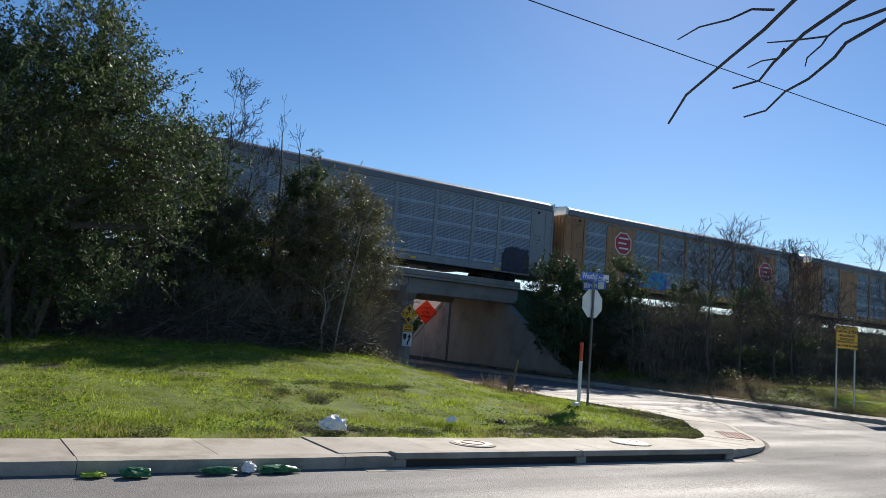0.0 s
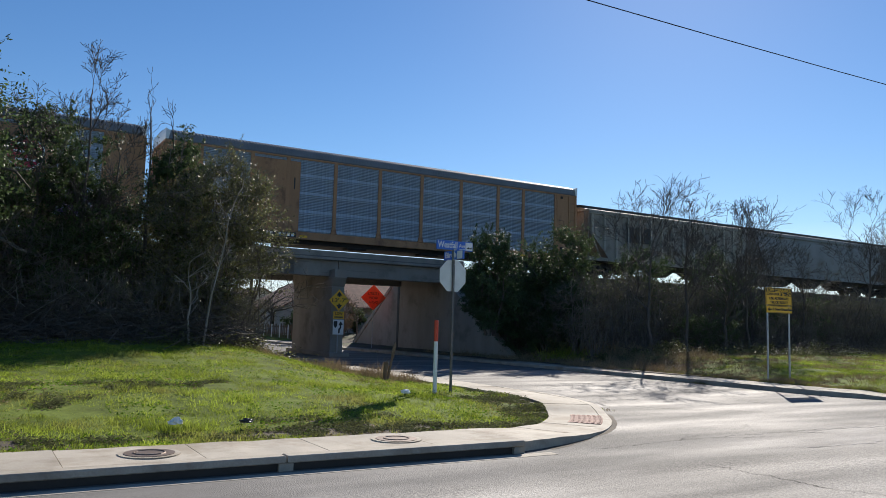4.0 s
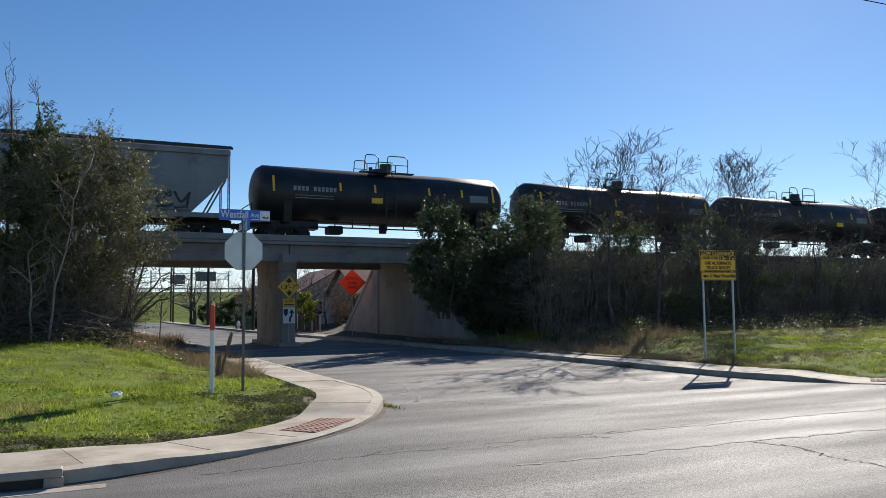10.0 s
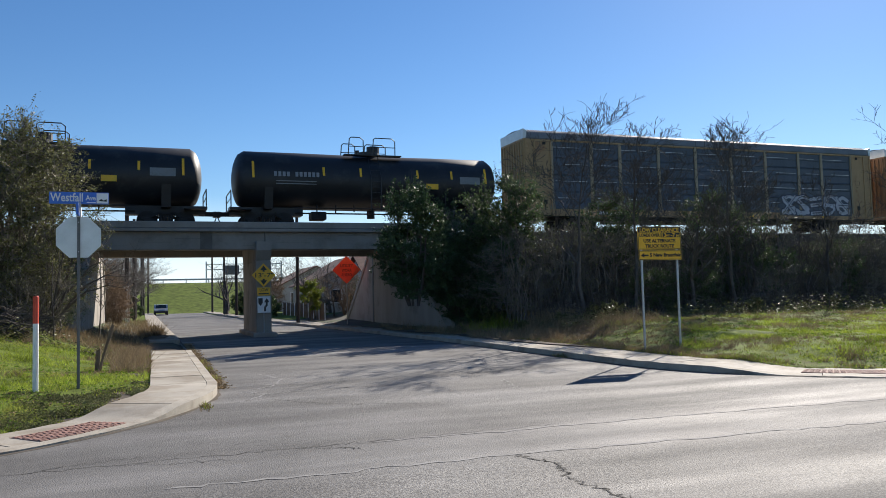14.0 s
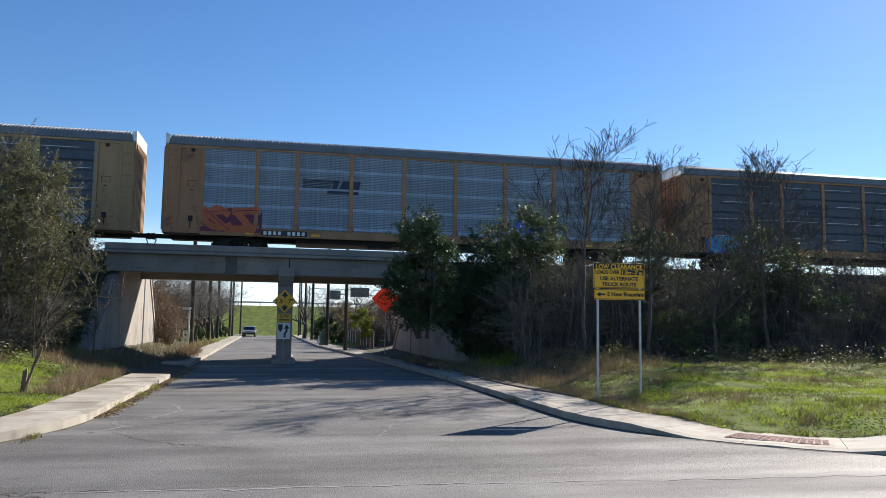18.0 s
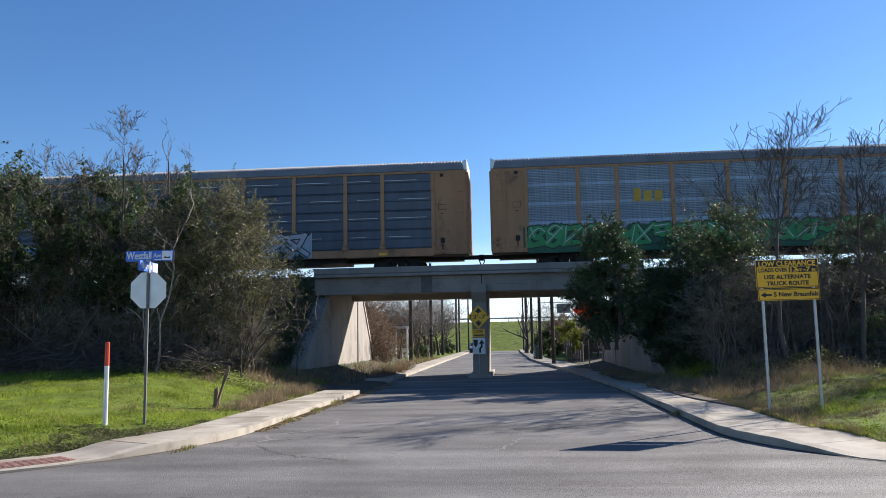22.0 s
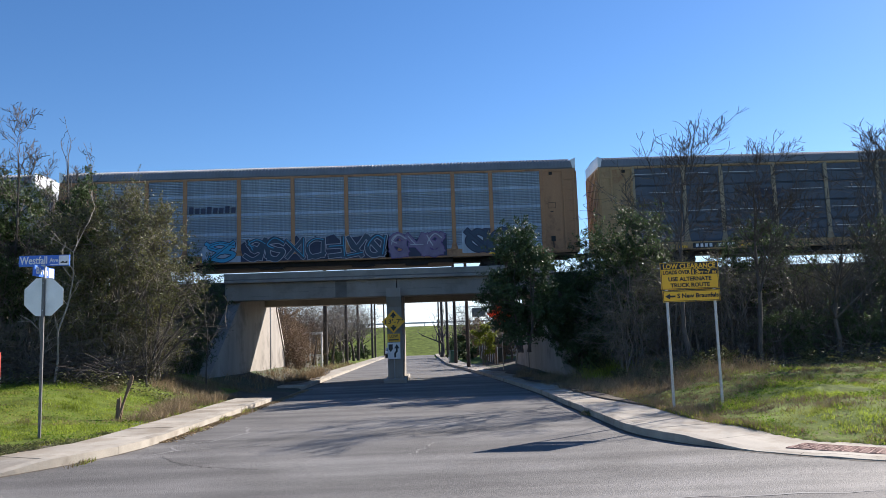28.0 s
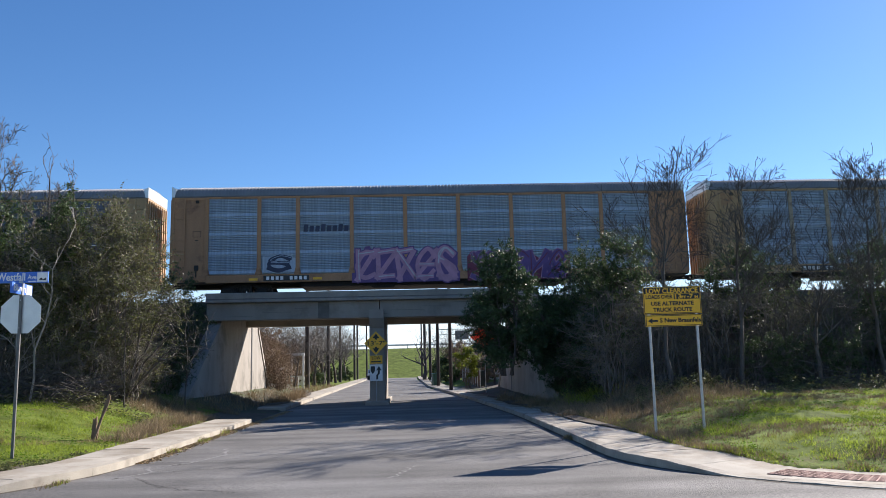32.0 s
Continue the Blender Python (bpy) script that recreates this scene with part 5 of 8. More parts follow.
def bare_tree_meshes(seed, height, wide, counts, trunk=0.07, lean=0.05):
    """A leafless tree: a wavering trunk, limbs that leave it at an angle and curve upwards, and finer and finer twigs."""
    rng = np.random.default_rng(seed)
    mb, fine = MB(), MB()
    top = height * 0.8

    def branch(p, d, length, r, level):
        steps = 4 if level < 2 else 2
        pts, rad, q = [p], [r], p.copy()
        for i in range(steps):
            d = (d + Vector(rng.normal(0, 0.2, 3)) + Vector((0, 0, 0.14))).normalized()
            q = q + d * (length / steps)
            pts.append(q.copy())
            rad.append(max(0.008, r * (1 - 0.75 * (i + 1) / steps)))
        (mb if level < 2 else fine).tube(pts, rad, 5 if level < 1 else 3, False)
        if level < len(counts):
            for k in range(counts[level]):
                j = 1 + int(rng.integers(0, steps)) if k else steps
                side = d.orthogonal()
                side.rotate(Matrix.Rotation(rng.uniform(0, 6.28), 3, d))
                a = rng.uniform(0.4, 0.95)
                branch(pts[j], (d * math.cos(a) + side.normalized() * math.sin(a)).normalized(), length * rng.uniform(0.38, 0.62), rad[j] * 0.75, level + 1)
    pts, q = [Vector((0, 0, -0.3))], Vector((0, 0, -0.3))
    dx, dy = rng.normal(0, lean), rng.normal(0, lean)
    for i in range(7):
        q = q + Vector((dx + rng.normal(0, 0.07), dy + rng.normal(0, 0.07), 1)) * (top / 7)
        pts.append(q.copy())
    rad = [trunk * (1 - 0.72 * i / 7) for i in range(8)]
    mb.tube(pts, rad, 7, False)
    for k in range(counts[0] + 3):
        j = 7 if k == 0 else int(rng.integers(3, 8))
        a, u = rng.uniform(0, 6.28), rng.uniform(0.45, 1.0) * (0.3 if k == 0 else 1)
        branch(pts[j], Vector((math.sin(u) * math.cos(a), math.sin(u) * math.sin(a), math.cos(u))), wide * rng.uniform(0.38, 0.6), rad[j] * 0.7, 1)
    k = height / max(p[2] for p in fine.v)
    for m in (mb, fine):
        m.v = [(p[0], p[1], p[2] * k) for p in m.v]
    return mb, fine


def shrub_meshes(name, seed, w, h, leaves, size, stems=7, clumps=46, leaf_low=0.15, lumps=0.3, twigs=10, twig_r=0.006):
    """A shrub about w wide and h high: stems, limbs to uneven clumps, twigs, and leaves that sit along the twigs."""
    rng = np.random.default_rng(seed)
    mb = MB()
    half, mid = h * (1 - leaf_low) / 2, h * (1 + leaf_low) / 2
    knots = []
    for s in range(stems):
        a, u = 2 * math.pi * (s + rng.uniform(0, 0.8)) / stems, rng.uniform(0.1, 0.62)
        end = Vector((w / 2 * u * math.cos(a), w / 2 * u * math.sin(a), h * rng.uniform(0.55, 0.92)))
        pts = [Vector((0.06 * w * math.cos(a), 0.06 * w * math.sin(a), -0.3))]
        for k in range(1, 6):
            f = k / 5
            pts.append(pts[0].lerp(end, f) + Vector((rng.normal(0, 0.035 * w), rng.normal(0, 0.035 * w), 0.04 * h * math.sin(f * 3.1))))
        r = 0.02 + 0.007 * h * rng.uniform(0.6, 1.2)
        mb.tube(pts, [r * (1 - 0.78 * k / 5) for k in range(6)], 5, False)
        knots += [(p.lerp(q, f), r * 0.5) for p, q in zip(pts[1:], pts[2:]) for f in (0.0, 0.5)]
    kp = np.array([tuple(p) for p, r in knots])
    per = max(1, round(leaves / (clumps * twigs)))
    where, axes = [], []
    for c in range(clumps):
        d = Vector(rng.normal(0, 1, 3)).normalized()
        k = 1 + lumps * noise.noise(d * 1.7 + Vector((seed, 0, 0))) + 0.6 * lumps * noise.noise(d * 4.1 + Vector((seed, 7, 0)))
        k *= rng.uniform(0.12, 1.0) ** 0.42
        p = Vector((d.x * w / 2 * k, d.y * w / 2 * k, mid + d.z * half * k))
        gap = np.linalg.norm(kp - np.array(p), axis=1) + 0.8 * np.maximum(0, kp[:, 2] - p.z)
        q = Vector(kp[int(np.argmin(gap))])
        bend = q.lerp(p, 0.5) + Vector(rng.normal(0, 0.05 * w, 3)) * 0.6 + Vector((0, 0, -0.03 * h))
        mb.tube([q, bend, p], [0.02, 0.014, 0.007], 4, False)
        out = (p - q).normalized()
        reach = min(w, h) * rng.uniform(0.07, 0.15)
        for j in range(twigs):
            f = rng.uniform(0.25, 1.0)
            t0 = q.lerp(bend, f * 2) if f < 0.5 else bend.lerp(p, f * 2 - 1)
            dv = (out * 0.7 + Vector(rng.normal(0, 0.75, 3)) + Vector((0, 0, 0.25))).normalized()
            ln = reach * rng.uniform(0.5, 1.35)
            m1 = t0 + dv * ln * 0.5 + Vector(rng.normal(0, 0.06 * ln, 3))
            t1 = t0 + dv * ln + Vector((0, 0, -0.06 * ln))
            mb.tube([t0, m1, t1], [twig_r, twig_r * 0.8, twig_r * 0.45], 3, False)
            fs = rng.uniform(0.1, 1.04, per)
            where.append(np.array(t0) + np.outer(fs, np.array(t1 - t0)) + rng.normal(0, 0.9 * size, (per, 3)))
            axes.append(np.array(dv) * 0.35 + rng.normal(0, 0.7, (per, 3)))
    places = np.concatenate(where)
    places[:, 2] = np.maximum(places[:, 2], 0.05)
    return mb, leaf_mesh(name, places, size, seed + 1, 0.0, np.concatenate(axes))


def plant(name, m, wood, leaf, wood_mat, leaf_mat, label, category, group, leaf_name="foliage", wood_name="stem"):
    ob = thing(name, m, label, category, group)
    part(wood_name, wood, wood_mat, ob)
    if leaf is not None:
        part(leaf_name, leaf, leaf_mat, ob)
    return ob


def on_ground(x, y, turn=0.0, k=1.0, sink=0.1):
    return pose(x, y, ground_z(x, y) - sink, 0, 0, turn) @ Matrix.Scale(k, 4)


def place(proto, m):
    """A copy of a plant with its own size."""
    ob = copy_thing(proto, Matrix.Identity(4))
    ob.matrix_basis = m
    return ob


def scrub():
    """The brush that covers both embankments."""
    rng = np.random.default_rng(5)
    protos = []
    for i in range(4):
        w, lf = shrub_meshes("brush_leaves", 20 + i, 4.2, 4.6, 9000, 0.05, 8, 62, 0.12, lumps=0.5, twigs=9)
        protos.append(plant("bush", pose(-300 - 9 * i, -200, 0), w.mesh("brush_wood"), lf, TWIG, (LEAF_DARK, LEAF_DARK, LEAF_OLIVE, LEAF_DARK)[i], "dense evergreen bush on the embankment", "bush", "embankment bushes"))
    for i in range(2):
        w, lf = shrub_meshes("bare_brush_leaves", 40 + i, 4.2, 4.6, 1900, 0.04, 12, 84, 0.1, lumps=0.5, twigs=18)
        protos.append(plant("bush", pose(-300 - 9 * i, -220, 0), w.mesh("bare_brush_wood"), lf, TWIG, LEAF_OLIVE, "tangled half-bare bush on the embankment", "bush", "embankment bushes"))
    w, lf = shrub_meshes("crest_leaves", 47, 4.2, 4.2, 4200, 0.075, 6, 50, 0.05, lumps=0.5, twigs=8)
    protos.append(plant("bush", pose(-300, -240, 0), w.mesh("crest_wood"), lf, TWIG, LEAF_DARK, "low evergreen bush on the embankment crest", "bush", "crest bushes"))
    used = set()

    def put(k, m):
        if k in used:
            return place(protos[k], m)
        used.add(k)
        protos[k].matrix_basis = m
        return protos[k]
    spots = []
    for x in np.arange(-12, 9.0, 2.2):
        for y, s in ((28.4, 0.95), (31.0, 1.1), (36.4, 0.34)):
            spots.append((x + rng.normal(0, 0.5), y + rng.normal(0, 0.5), s))
    for x in np.arange(-12, 1.0, 2.4):
        spots.append((x + rng.normal(0, 0.5), 26.0 + rng.normal(0, 0.5), 0.8))
    for x in np.arange(32.0, 58, 2.2):
        for y, s in ((26.6, 0.42), (28.4, 0.8), (31.0, 1.0), (36.4, 0.34)):
            if not (x < 33 and y < 28):
                spots.append((x + rng.normal(0, 0.5), y + rng.normal(0, 0.5), s))
    spots += [(x + rng.normal(0, 0.3), 37.4, 0.2) for x in np.arange(30.4, 46, 1.3)]
    spots += [(30.0, 27.6, 0.66), (30.3, 29.2, 0.8), (30.2, 31.2, 0.85), (31.4, 33.6, 0.9), (30.3, 34.8, 0.7), (33.4, 34.0, 0.85)]
    spots += [(9.8, 32.0, 1.0), (10.6, 34.4, 0.7), (12.7, 31.4, 0.5), (12.9, 33.0, 0.5), (12.8, 34.4, 0.5), (12.7, 36.4, 0.45), (13.0, 29.8, 0.45), (12.2, 35.6, 0.5), (11.6, 38.2, 0.6), (30.6, 36.4, 0.6), (31.0, 38.5, 0.6)]
    for x, y, s in ((7.2, 26.4, 0.55), (8.6, 26.2, 0.5), (10.0, 26.0, 0.5), (11.4, 26.0, 0.5), (12.6, 26.3, 0.45), (13.3, 27.4, 0.5), (13.2, 28.6, 0.55)):
        put(4 + int(x * 10) % 2, on_ground(x, y, x * 90, s))
    for k, x, y, s in ((0, 12.9, 34.4, 0.5), (1, 12.8, 35.8, 0.48), (0, 12.9, 32.6, 0.5), (6, 12.6, 37.2, 0.36)):
        put(k, on_ground(x, y, x * 130, s))
    for x, y, s in spots:
        if y > 36:
            k = 6
        elif x < 22:
            k = int(rng.choice((0, 4, 5, 4, 5, 3)))
        else:
            k = int(rng.choice((0, 3, 4, 5, 4, 5, 4, 5)))
        put(k, on_ground(x, y, rng.uniform(0, 360), s * rng.uniform(0.85, 1.15)))


scrub()


def trees():
    w, lf = shrub_meshes("big_shrub_leaves", 61, 5.9, 7.0, 74000, 0.037, 26, 350, 0.03, lumps=0.3, twigs=17, twig_r=0.0075)
    plant("large_shrub", on_ground(11.9, 27.9, 20, 1.0), w.mesh("big_shrub_wood"), lf, TWIG, LEAF_OLIVE, "broad grey-green shrub beside the bridge", "shrub", "")
    w, lf = shrub_meshes("slim_leaves", 63, 2.6, 7.6, 15000, 0.045, 7, 62, 0.3, lumps=0.45, twigs=12)
    plant("tall_bush", on_ground(10.9, 27.6, 80, 1.0), w.mesh("slim_wood"), lf, TWIG, LEAF_DARK, "slim green bush that stands out of the shrub", "bush", "tall bushes")
    w, lf = shrub_meshes("mid_shrub_leaves", 65, 4.6, 6.6, 24000, 0.05, 10, 110, 0.28, lumps=0.5, twigs=11)
    mid = plant("tall_bush", on_ground(31.4, 31.8, 60, 0.98), w.mesh("mid_shrub_wood"), lf, TWIG, LEAF_DARK, "tall dark bush on the embankment slope", "bush", "tall bushes")
    for x, y, s, r in ((6.4, 29.6, 1.22, 130), (8.7, 28.9, 0.84, 250), (2.6, 30.5, 1.3, 20), (36.4, 31.0, 0.86, 200), (42.4, 31.0, 0.9, 300), (-2.5, 30, 1.3, 210)):
        place(mid, on_ground(x, y, r, s))
    w, lf = shrub_meshes("ivy_leaves", 67, 3.9, 5.6, 46000, 0.05, 5, 130, -0.05, lumps=0.4, twigs=12)
    over = plant("tall_bush", pose(29.3, 34.4, 0.8, 0, 0, 120) @ Matrix.Scale(0.8, 4), w.mesh("wall_bush_wood"), lf.copy(), BARK, LEAF_GLOSSY, "dark glossy bush behind the wing wall", "bush", "tall bushes")
    ivy = plant("ivy_covered_tree", pose(26.8, 31.6, 1.6, 0, 0, 0) @ Matrix.Diagonal((0.98, 0.8, 0.95, 1)), w.mesh("ivy_wood"), lf, BARK, LEAF_GLOSSY, "small evergreen tree with glossy leaves hanging over the wing wall", "tree", "")
    part("trunk", MB().tube([(3.2, 2.2, -1.2), (2.6, 1.8, 0.9), (1.6, 1.0, 2.2), (0, 0, 3.0)], [0.14, 0.12, 0.1, 0.06], 8), BARK, ivy)
    for x, y, z, k in ((29.7, 32.6, 0.2, 0.85), (30.6, 30.6, 0.3, 0.75), (31.2, 33.4, 1.0, 0.9)):
        place(over, pose(x, y, z, 0, 0, x * 70) @ Matrix.Scale(k, 4))
    w, lf = shrub_meshes("big_tree_leaves", 71, 9.6, 10.6, 120000, 0.05, 10, 300, 0.06, lumps=0.42, twigs=15)
    t0 = plant("evergreen_tree", on_ground(1.2, 23.4, 20, 1.0), w.mesh("big_tree_wood"), lf, BARK, LEAF_DARK, "tall dark evergreen tree at the edge of the brush", "tree", "roadside trees", "crown", "trunk")
    rng, limb = np.random.default_rng(9), MB()
    for a, b, c in (((0.6, -1.0, 3.6), (3.2, -1.6, 5.6), (4.8, -1.4, 4.4)), ((0.5, -1.2, 3.0), (2.6, -2.2, 3.6), (4.2, -2.4, 2.6)), ((0.2, -0.6, 4.6), (1.4, -2.4, 5.6), (2.2, -3.0, 5.0))):
        pts = [Vector(a).lerp(Vector(b), f).lerp(Vector(b).lerp(Vector(c), f), f) + Vector(rng.normal(0, 0.06, 3)) for f in np.linspace(0, 1, 7)]
        limb.tube(pts, [0.11, 0.095, 0.08, 0.065, 0.05, 0.035, 0.02], 6, False)
        for k in range(2, 7):
            grow(limb, rng, pts[k], (rng.normal(0, 1), rng.normal(-0.2, 0.5), 0.5), 0.9, 0.022, 2, [], 4, 0.6, 0.1, 0.7, 2, 0.006)
    part("limb", limb, BARK, t0, "crooked dark limb")
    # place, height, width, forks
    spots = ((31.4, 25.5, 8.3, 4.4, 5), (33.8, 25.5, 7.9, 2.6, 5), (36.2, 25.4, 7.8, 7.0, 5), (38.9, 26.0, 8.2, 2.8, 5), (42.0, 28.0, 6.6, 3.0, 4), (45.5, 27.5, 6.6, 3.0, 4), (53.2, 28.0, 10.6, 5.4, 5), (57, 28, 8.2, 3.4, 4), (67, 28, 8.0, 3.4, 4),
             (7.7, 28.7, 10.2, 2.6, 5), (8.7, 28.9, 8.4, 2.2, 5), (10.0, 28.2, 9.5, 1.5, 3), (11.2, 28.6, 8.6, 1.3, 3), (6.3, 28.0, 8.2, 2.2, 4), (4.6, 29.5, 9.2, 2.8, 5), (14.6, 29.4, 4.4, 1.4, 3), (13.6, 26.4, 4.2, 1.4, 3))
    for sd, (x, y, hgt, wide, dp) in enumerate(spots):
        mb, fine = bare_tree_meshes(80 + sd, hgt, wide, {5: (8, 7, 6, 3), 4: (6, 6, 5, 2), 3: (3, 3, 2)}[dp], 0.085 if hgt > 5 else 0.03, 0.015)
        plant("bare_tree", on_ground(x, y), mb.mesh("bare_tree"), fine.mesh("bare_twigs"), BARK, BARK, "leafless winter tree on the embankment", "tree", "bare trees", "crown", "trunk")
    # low arching branches that reach from the shrub across the abutment
    arch, rng = MB(), np.random.default_rng(15)
    base = Vector((13.2, 27.6, ground_z(13.2, 27.6)))
    for dx, dy, up in ((1.9, -0.4, 2.2), (2.6, 0.2, 1.9), (1.6, 0.5, 3.0), (2.2, -0.8, 1.5), (1.2, -0.6, 3.3)):
        pts = [base + Vector((dx * f, dy * f, up * math.sin(1.9 * f))) + Vector(rng.normal(0, 0.05, 3)) for f in np.linspace(0, 1, 7)]
        arch.tube(pts, [0.05, 0.045, 0.038, 0.03, 0.022, 0.015, 0.008], 5, False)
        for k in range(2, 7):
            grow(arch, rng, pts[k], (rng.normal(0.5, 0.7), rng.normal(0, 0.5), 0.55), 0.75, 0.014, 2, [], 3, 0.6, 0.1, 0.7, 2, 0.005)
    ob = thing("bare_tree", None, "low bare branches arching over the abutment", "tree", "bare trees")
    part("limb", arch, BARK, ob)
    # pale dead saplings in front of the shrub
    for sd, (x, y, hgt, lean) in enumerate(((11.25, 24.8, 5.0, 0.17), (10.9, 24.9, 2.6, -0.1))):
        mb, rng = MB(), np.random.default_rng(150 + sd)
        pts = [Vector((lean * hgt * f ** 1.4 + rng.normal(0, 0.05), rng.normal(0, 0.05), hgt * f)) for f in np.linspace(0, 1, 7)]
        mb.tube(pts, [0.038, 0.034, 0.03, 0.025, 0.02, 0.015, 0.008], 5, False)
        for k in (2, 3, 3, 4, 4, 5, 5, 6):
            grow(mb, rng, pts[k], (rng.normal(0, 0.8), rng.normal(0, 0.4), 0.8), 0.75, 0.016, 2, [], 3, 0.5, 0.2, 0.7, 2, 0.006)
        ob = thing("dead_sapling", on_ground(x, y), "pale dead sapling in front of the shrub", "sapling", "dead saplings")
        part("stem", mb, PALE_TWIG, ob)


trees()


def brush_pile():
    """Dead branches heaped along the foot of the slope."""
    rng = np.random.default_rng(33)
    for nm, count, xs, yc, spread, mat, lab in (("dead_branches", 3600, (-3, 13.2), 26.3, 0.9, BARK, "heap of dead brown branches along the slope"), ("dead_branches", 900, (-3, 13.0), 25.7, 0.6, BARK, "dark dead branches on top of the heap"),
                                                ("dead_branches", 700, (30.5, 54), 26.2, 0.7, BARK, "dead branches along the foot of the brush")):
        mb = MB()
        for k in range(count):
            x, y = rng.uniform(*xs), rng.normal(yc, spread)
            z = ground_z(x, y) + abs(rng.normal(0, 0.4)) * (1 + 0.6 * noise.noise((x * 0.5, y * 0.5, 4)))
            d = Vector((rng.normal(), rng.normal() * 0.6, rng.normal() * 0.38)).normalized() * rng.uniform(0.3, 1.5)
            p = Vector((x, y, z))
            bend = Vector(rng.normal(0, 0.09, 3))
            r = rng.uniform(0.005, 0.02)
            mb.tube([p - d * 0.5, p + bend, p + d * 0.5], [r, r * 0.8, r * 0.4], 3, False)
        tagged(part(nm, mb, mat), lab, "branches", kind="stuff")


brush_pile()


def thicket():
    """Bare grey saplings crowding the foot of both slopes."""
    rng = np.random.default_rng(44)
    mb = MB()
    for k in range(1300):
        x = rng.uniform(-3, 13.2) if k % 4 == 1 else rng.uniform(30.2, 58)
        y = rng.uniform(26.6, 31.5)
        p = Vector((x, y, ground_z(x, y) - 0.1))
        hgt, r = rng.uniform(1.6, 5.0) * (0.7 if k % 4 != 1 and y < 28 else 1), rng.uniform(0.008, 0.024)
        pts = [p]
        d = Vector((rng.normal(0, 0.22), rng.normal(0, 0.22), 1))
        for j in range(4):
            d = d + Vector((rng.normal(0, 0.12), rng.normal(0, 0.12), 0))
            pts.append(pts[-1] + d.normalized() * hgt / 4)
        mb.tube(pts, [r, r * 0.9, r * 0.75, r * 0.55, r * 0.25], 4, False)
        for j in (2, 3):
            q = pts[j]
            e = Vector((rng.normal(0, 0.7), rng.normal(0, 0.7), 0.6)).normalized() * hgt * rng.uniform(0.15, 0.35)
            mb.tube([q, q + e * 0.5 + Vector((0, 0, 0.04)), q + e], [r * 0.5, r * 0.4, r * 0.2], 3, False)
    tagged(part("saplings", mb, BARK), "crowded bare grey saplings on the slopes", "saplings", kind="stuff")
    pale = MB()
    for k in range(110):
        x, y = (rng.uniform(-2, 11.5), rng.uniform(25.6, 28.2)) if k % 3 else (rng.uniform(30.8, 46), rng.uniform(27.0, 30))
        q = Vector((x, y, ground_z(x, y) + rng.uniform(0, 1.2)))
        d, pts = Vector((rng.normal(0, 0.5), rng.normal(0, 0.3), 1)), [q]
        hgt, r = rng.uniform(0.9, 3.2), rng.uniform(0.006, 0.014)
        for j in range(4):
            d = d + Vector((rng.normal(0, 0.22), rng.normal(0, 0.15), rng.normal(0, 0.12)))
            pts.append(pts[-1] + d.normalized() * hgt / 4)
        pale.tube(pts, [r, r * 0.9, r * 0.7, r * 0.5, r * 0.25], 4, False)
        for j in (1, 2, 3):
            e = Vector((rng.normal(0, 1), rng.normal(0, 0.7), 0.7)).normalized() * hgt * rng.uniform(0.12, 0.3)
            pale.tube([pts[j], pts[j] + e * 0.5 + Vector((0, 0, 0.05)), pts[j] + e], [r * 0.55, r * 0.4, r * 0.2], 3, False)
    tagged(part("dead_stems", pale, PALE_TWIG), "pale dead stems in front of the brush", "dead stems", kind="stuff")


thicket()


def blades(name, count, spot, material_, tall, wide, seed, label, level=None, tuft=0):
    """Single blades, each its own small leaf of grass, on the ground at places drawn by spot(rng); tuft: how many grow from one root."""
    rng = np.random.default_rng(seed)
    base, fan, size = [], [], []
    while len(base) < count:
        p = spot(rng)
        if not p:
            continue
        many = int(rng.integers(max(1, tuft // 3), 2 * tuft)) if tuft else 1
        r, k = (0.03 + 0.1 * rng.uniform() ** 1.5, 0.45 + 1.1 * rng.uniform() ** 1.8) if tuft else (0.0, 1.0)
        for j in range(many):
            dx, dy = rng.normal(0, r), rng.normal(0, r)
            x, y = p[0] + dx, p[1] + dy
            base.append((x, y, ground_z(x, y) - 0.01 if level is None else level))
            fan.append((dx * 3, dy * 3))
            size.append(k)
    n = len(base)
    c = np.array(base)
    a = rng.uniform(0, 2 * math.pi, n)
    hgt = tall * np.array(size) * rng.uniform(0.45, 1.35, n) * np.clip([0.62 + 0.75 * noise.noise((x * 0.7, y * 0.7, 2)) + 0.5 * noise.noise((x * 2.6, y * 2.6, 6)) for x, y, z in base], 0.16, 1.6)
    wd = wide * rng.uniform(0.6, 1.4, n)
    lean = np.stack([rng.normal(0, 0.45, n) * hgt, rng.normal(0, 0.45, n) * hgt, hgt], 1)
    lean[:, :2] += np.clip(np.array(fan), -0.5, 0.5) * hgt[:, None]
    s = np.stack([np.cos(a) * wd, np.sin(a) * wd, np.zeros(n)], 1)
    v = np.stack([c - s, c + s, c + lean], 1).reshape(-1, 3)
    me = bpy.data.meshes.new(name)
    me.vertices.add(3 * n)
    me.vertices.foreach_set("co", v.ravel())
    me.loops.add(3 * n)
    me.loops.foreach_set("vertex_index", np.arange(3 * n, dtype=np.int32))
    me.polygons.add(n)
    me.polygons.foreach_set("loop_start", np.arange(0, 3 * n, 3, dtype=np.int32))
    me.update(calc_edges=True)
    me.materials.append(material_)
    return tagged(new(name, me), label, "grass", kind="stuff")


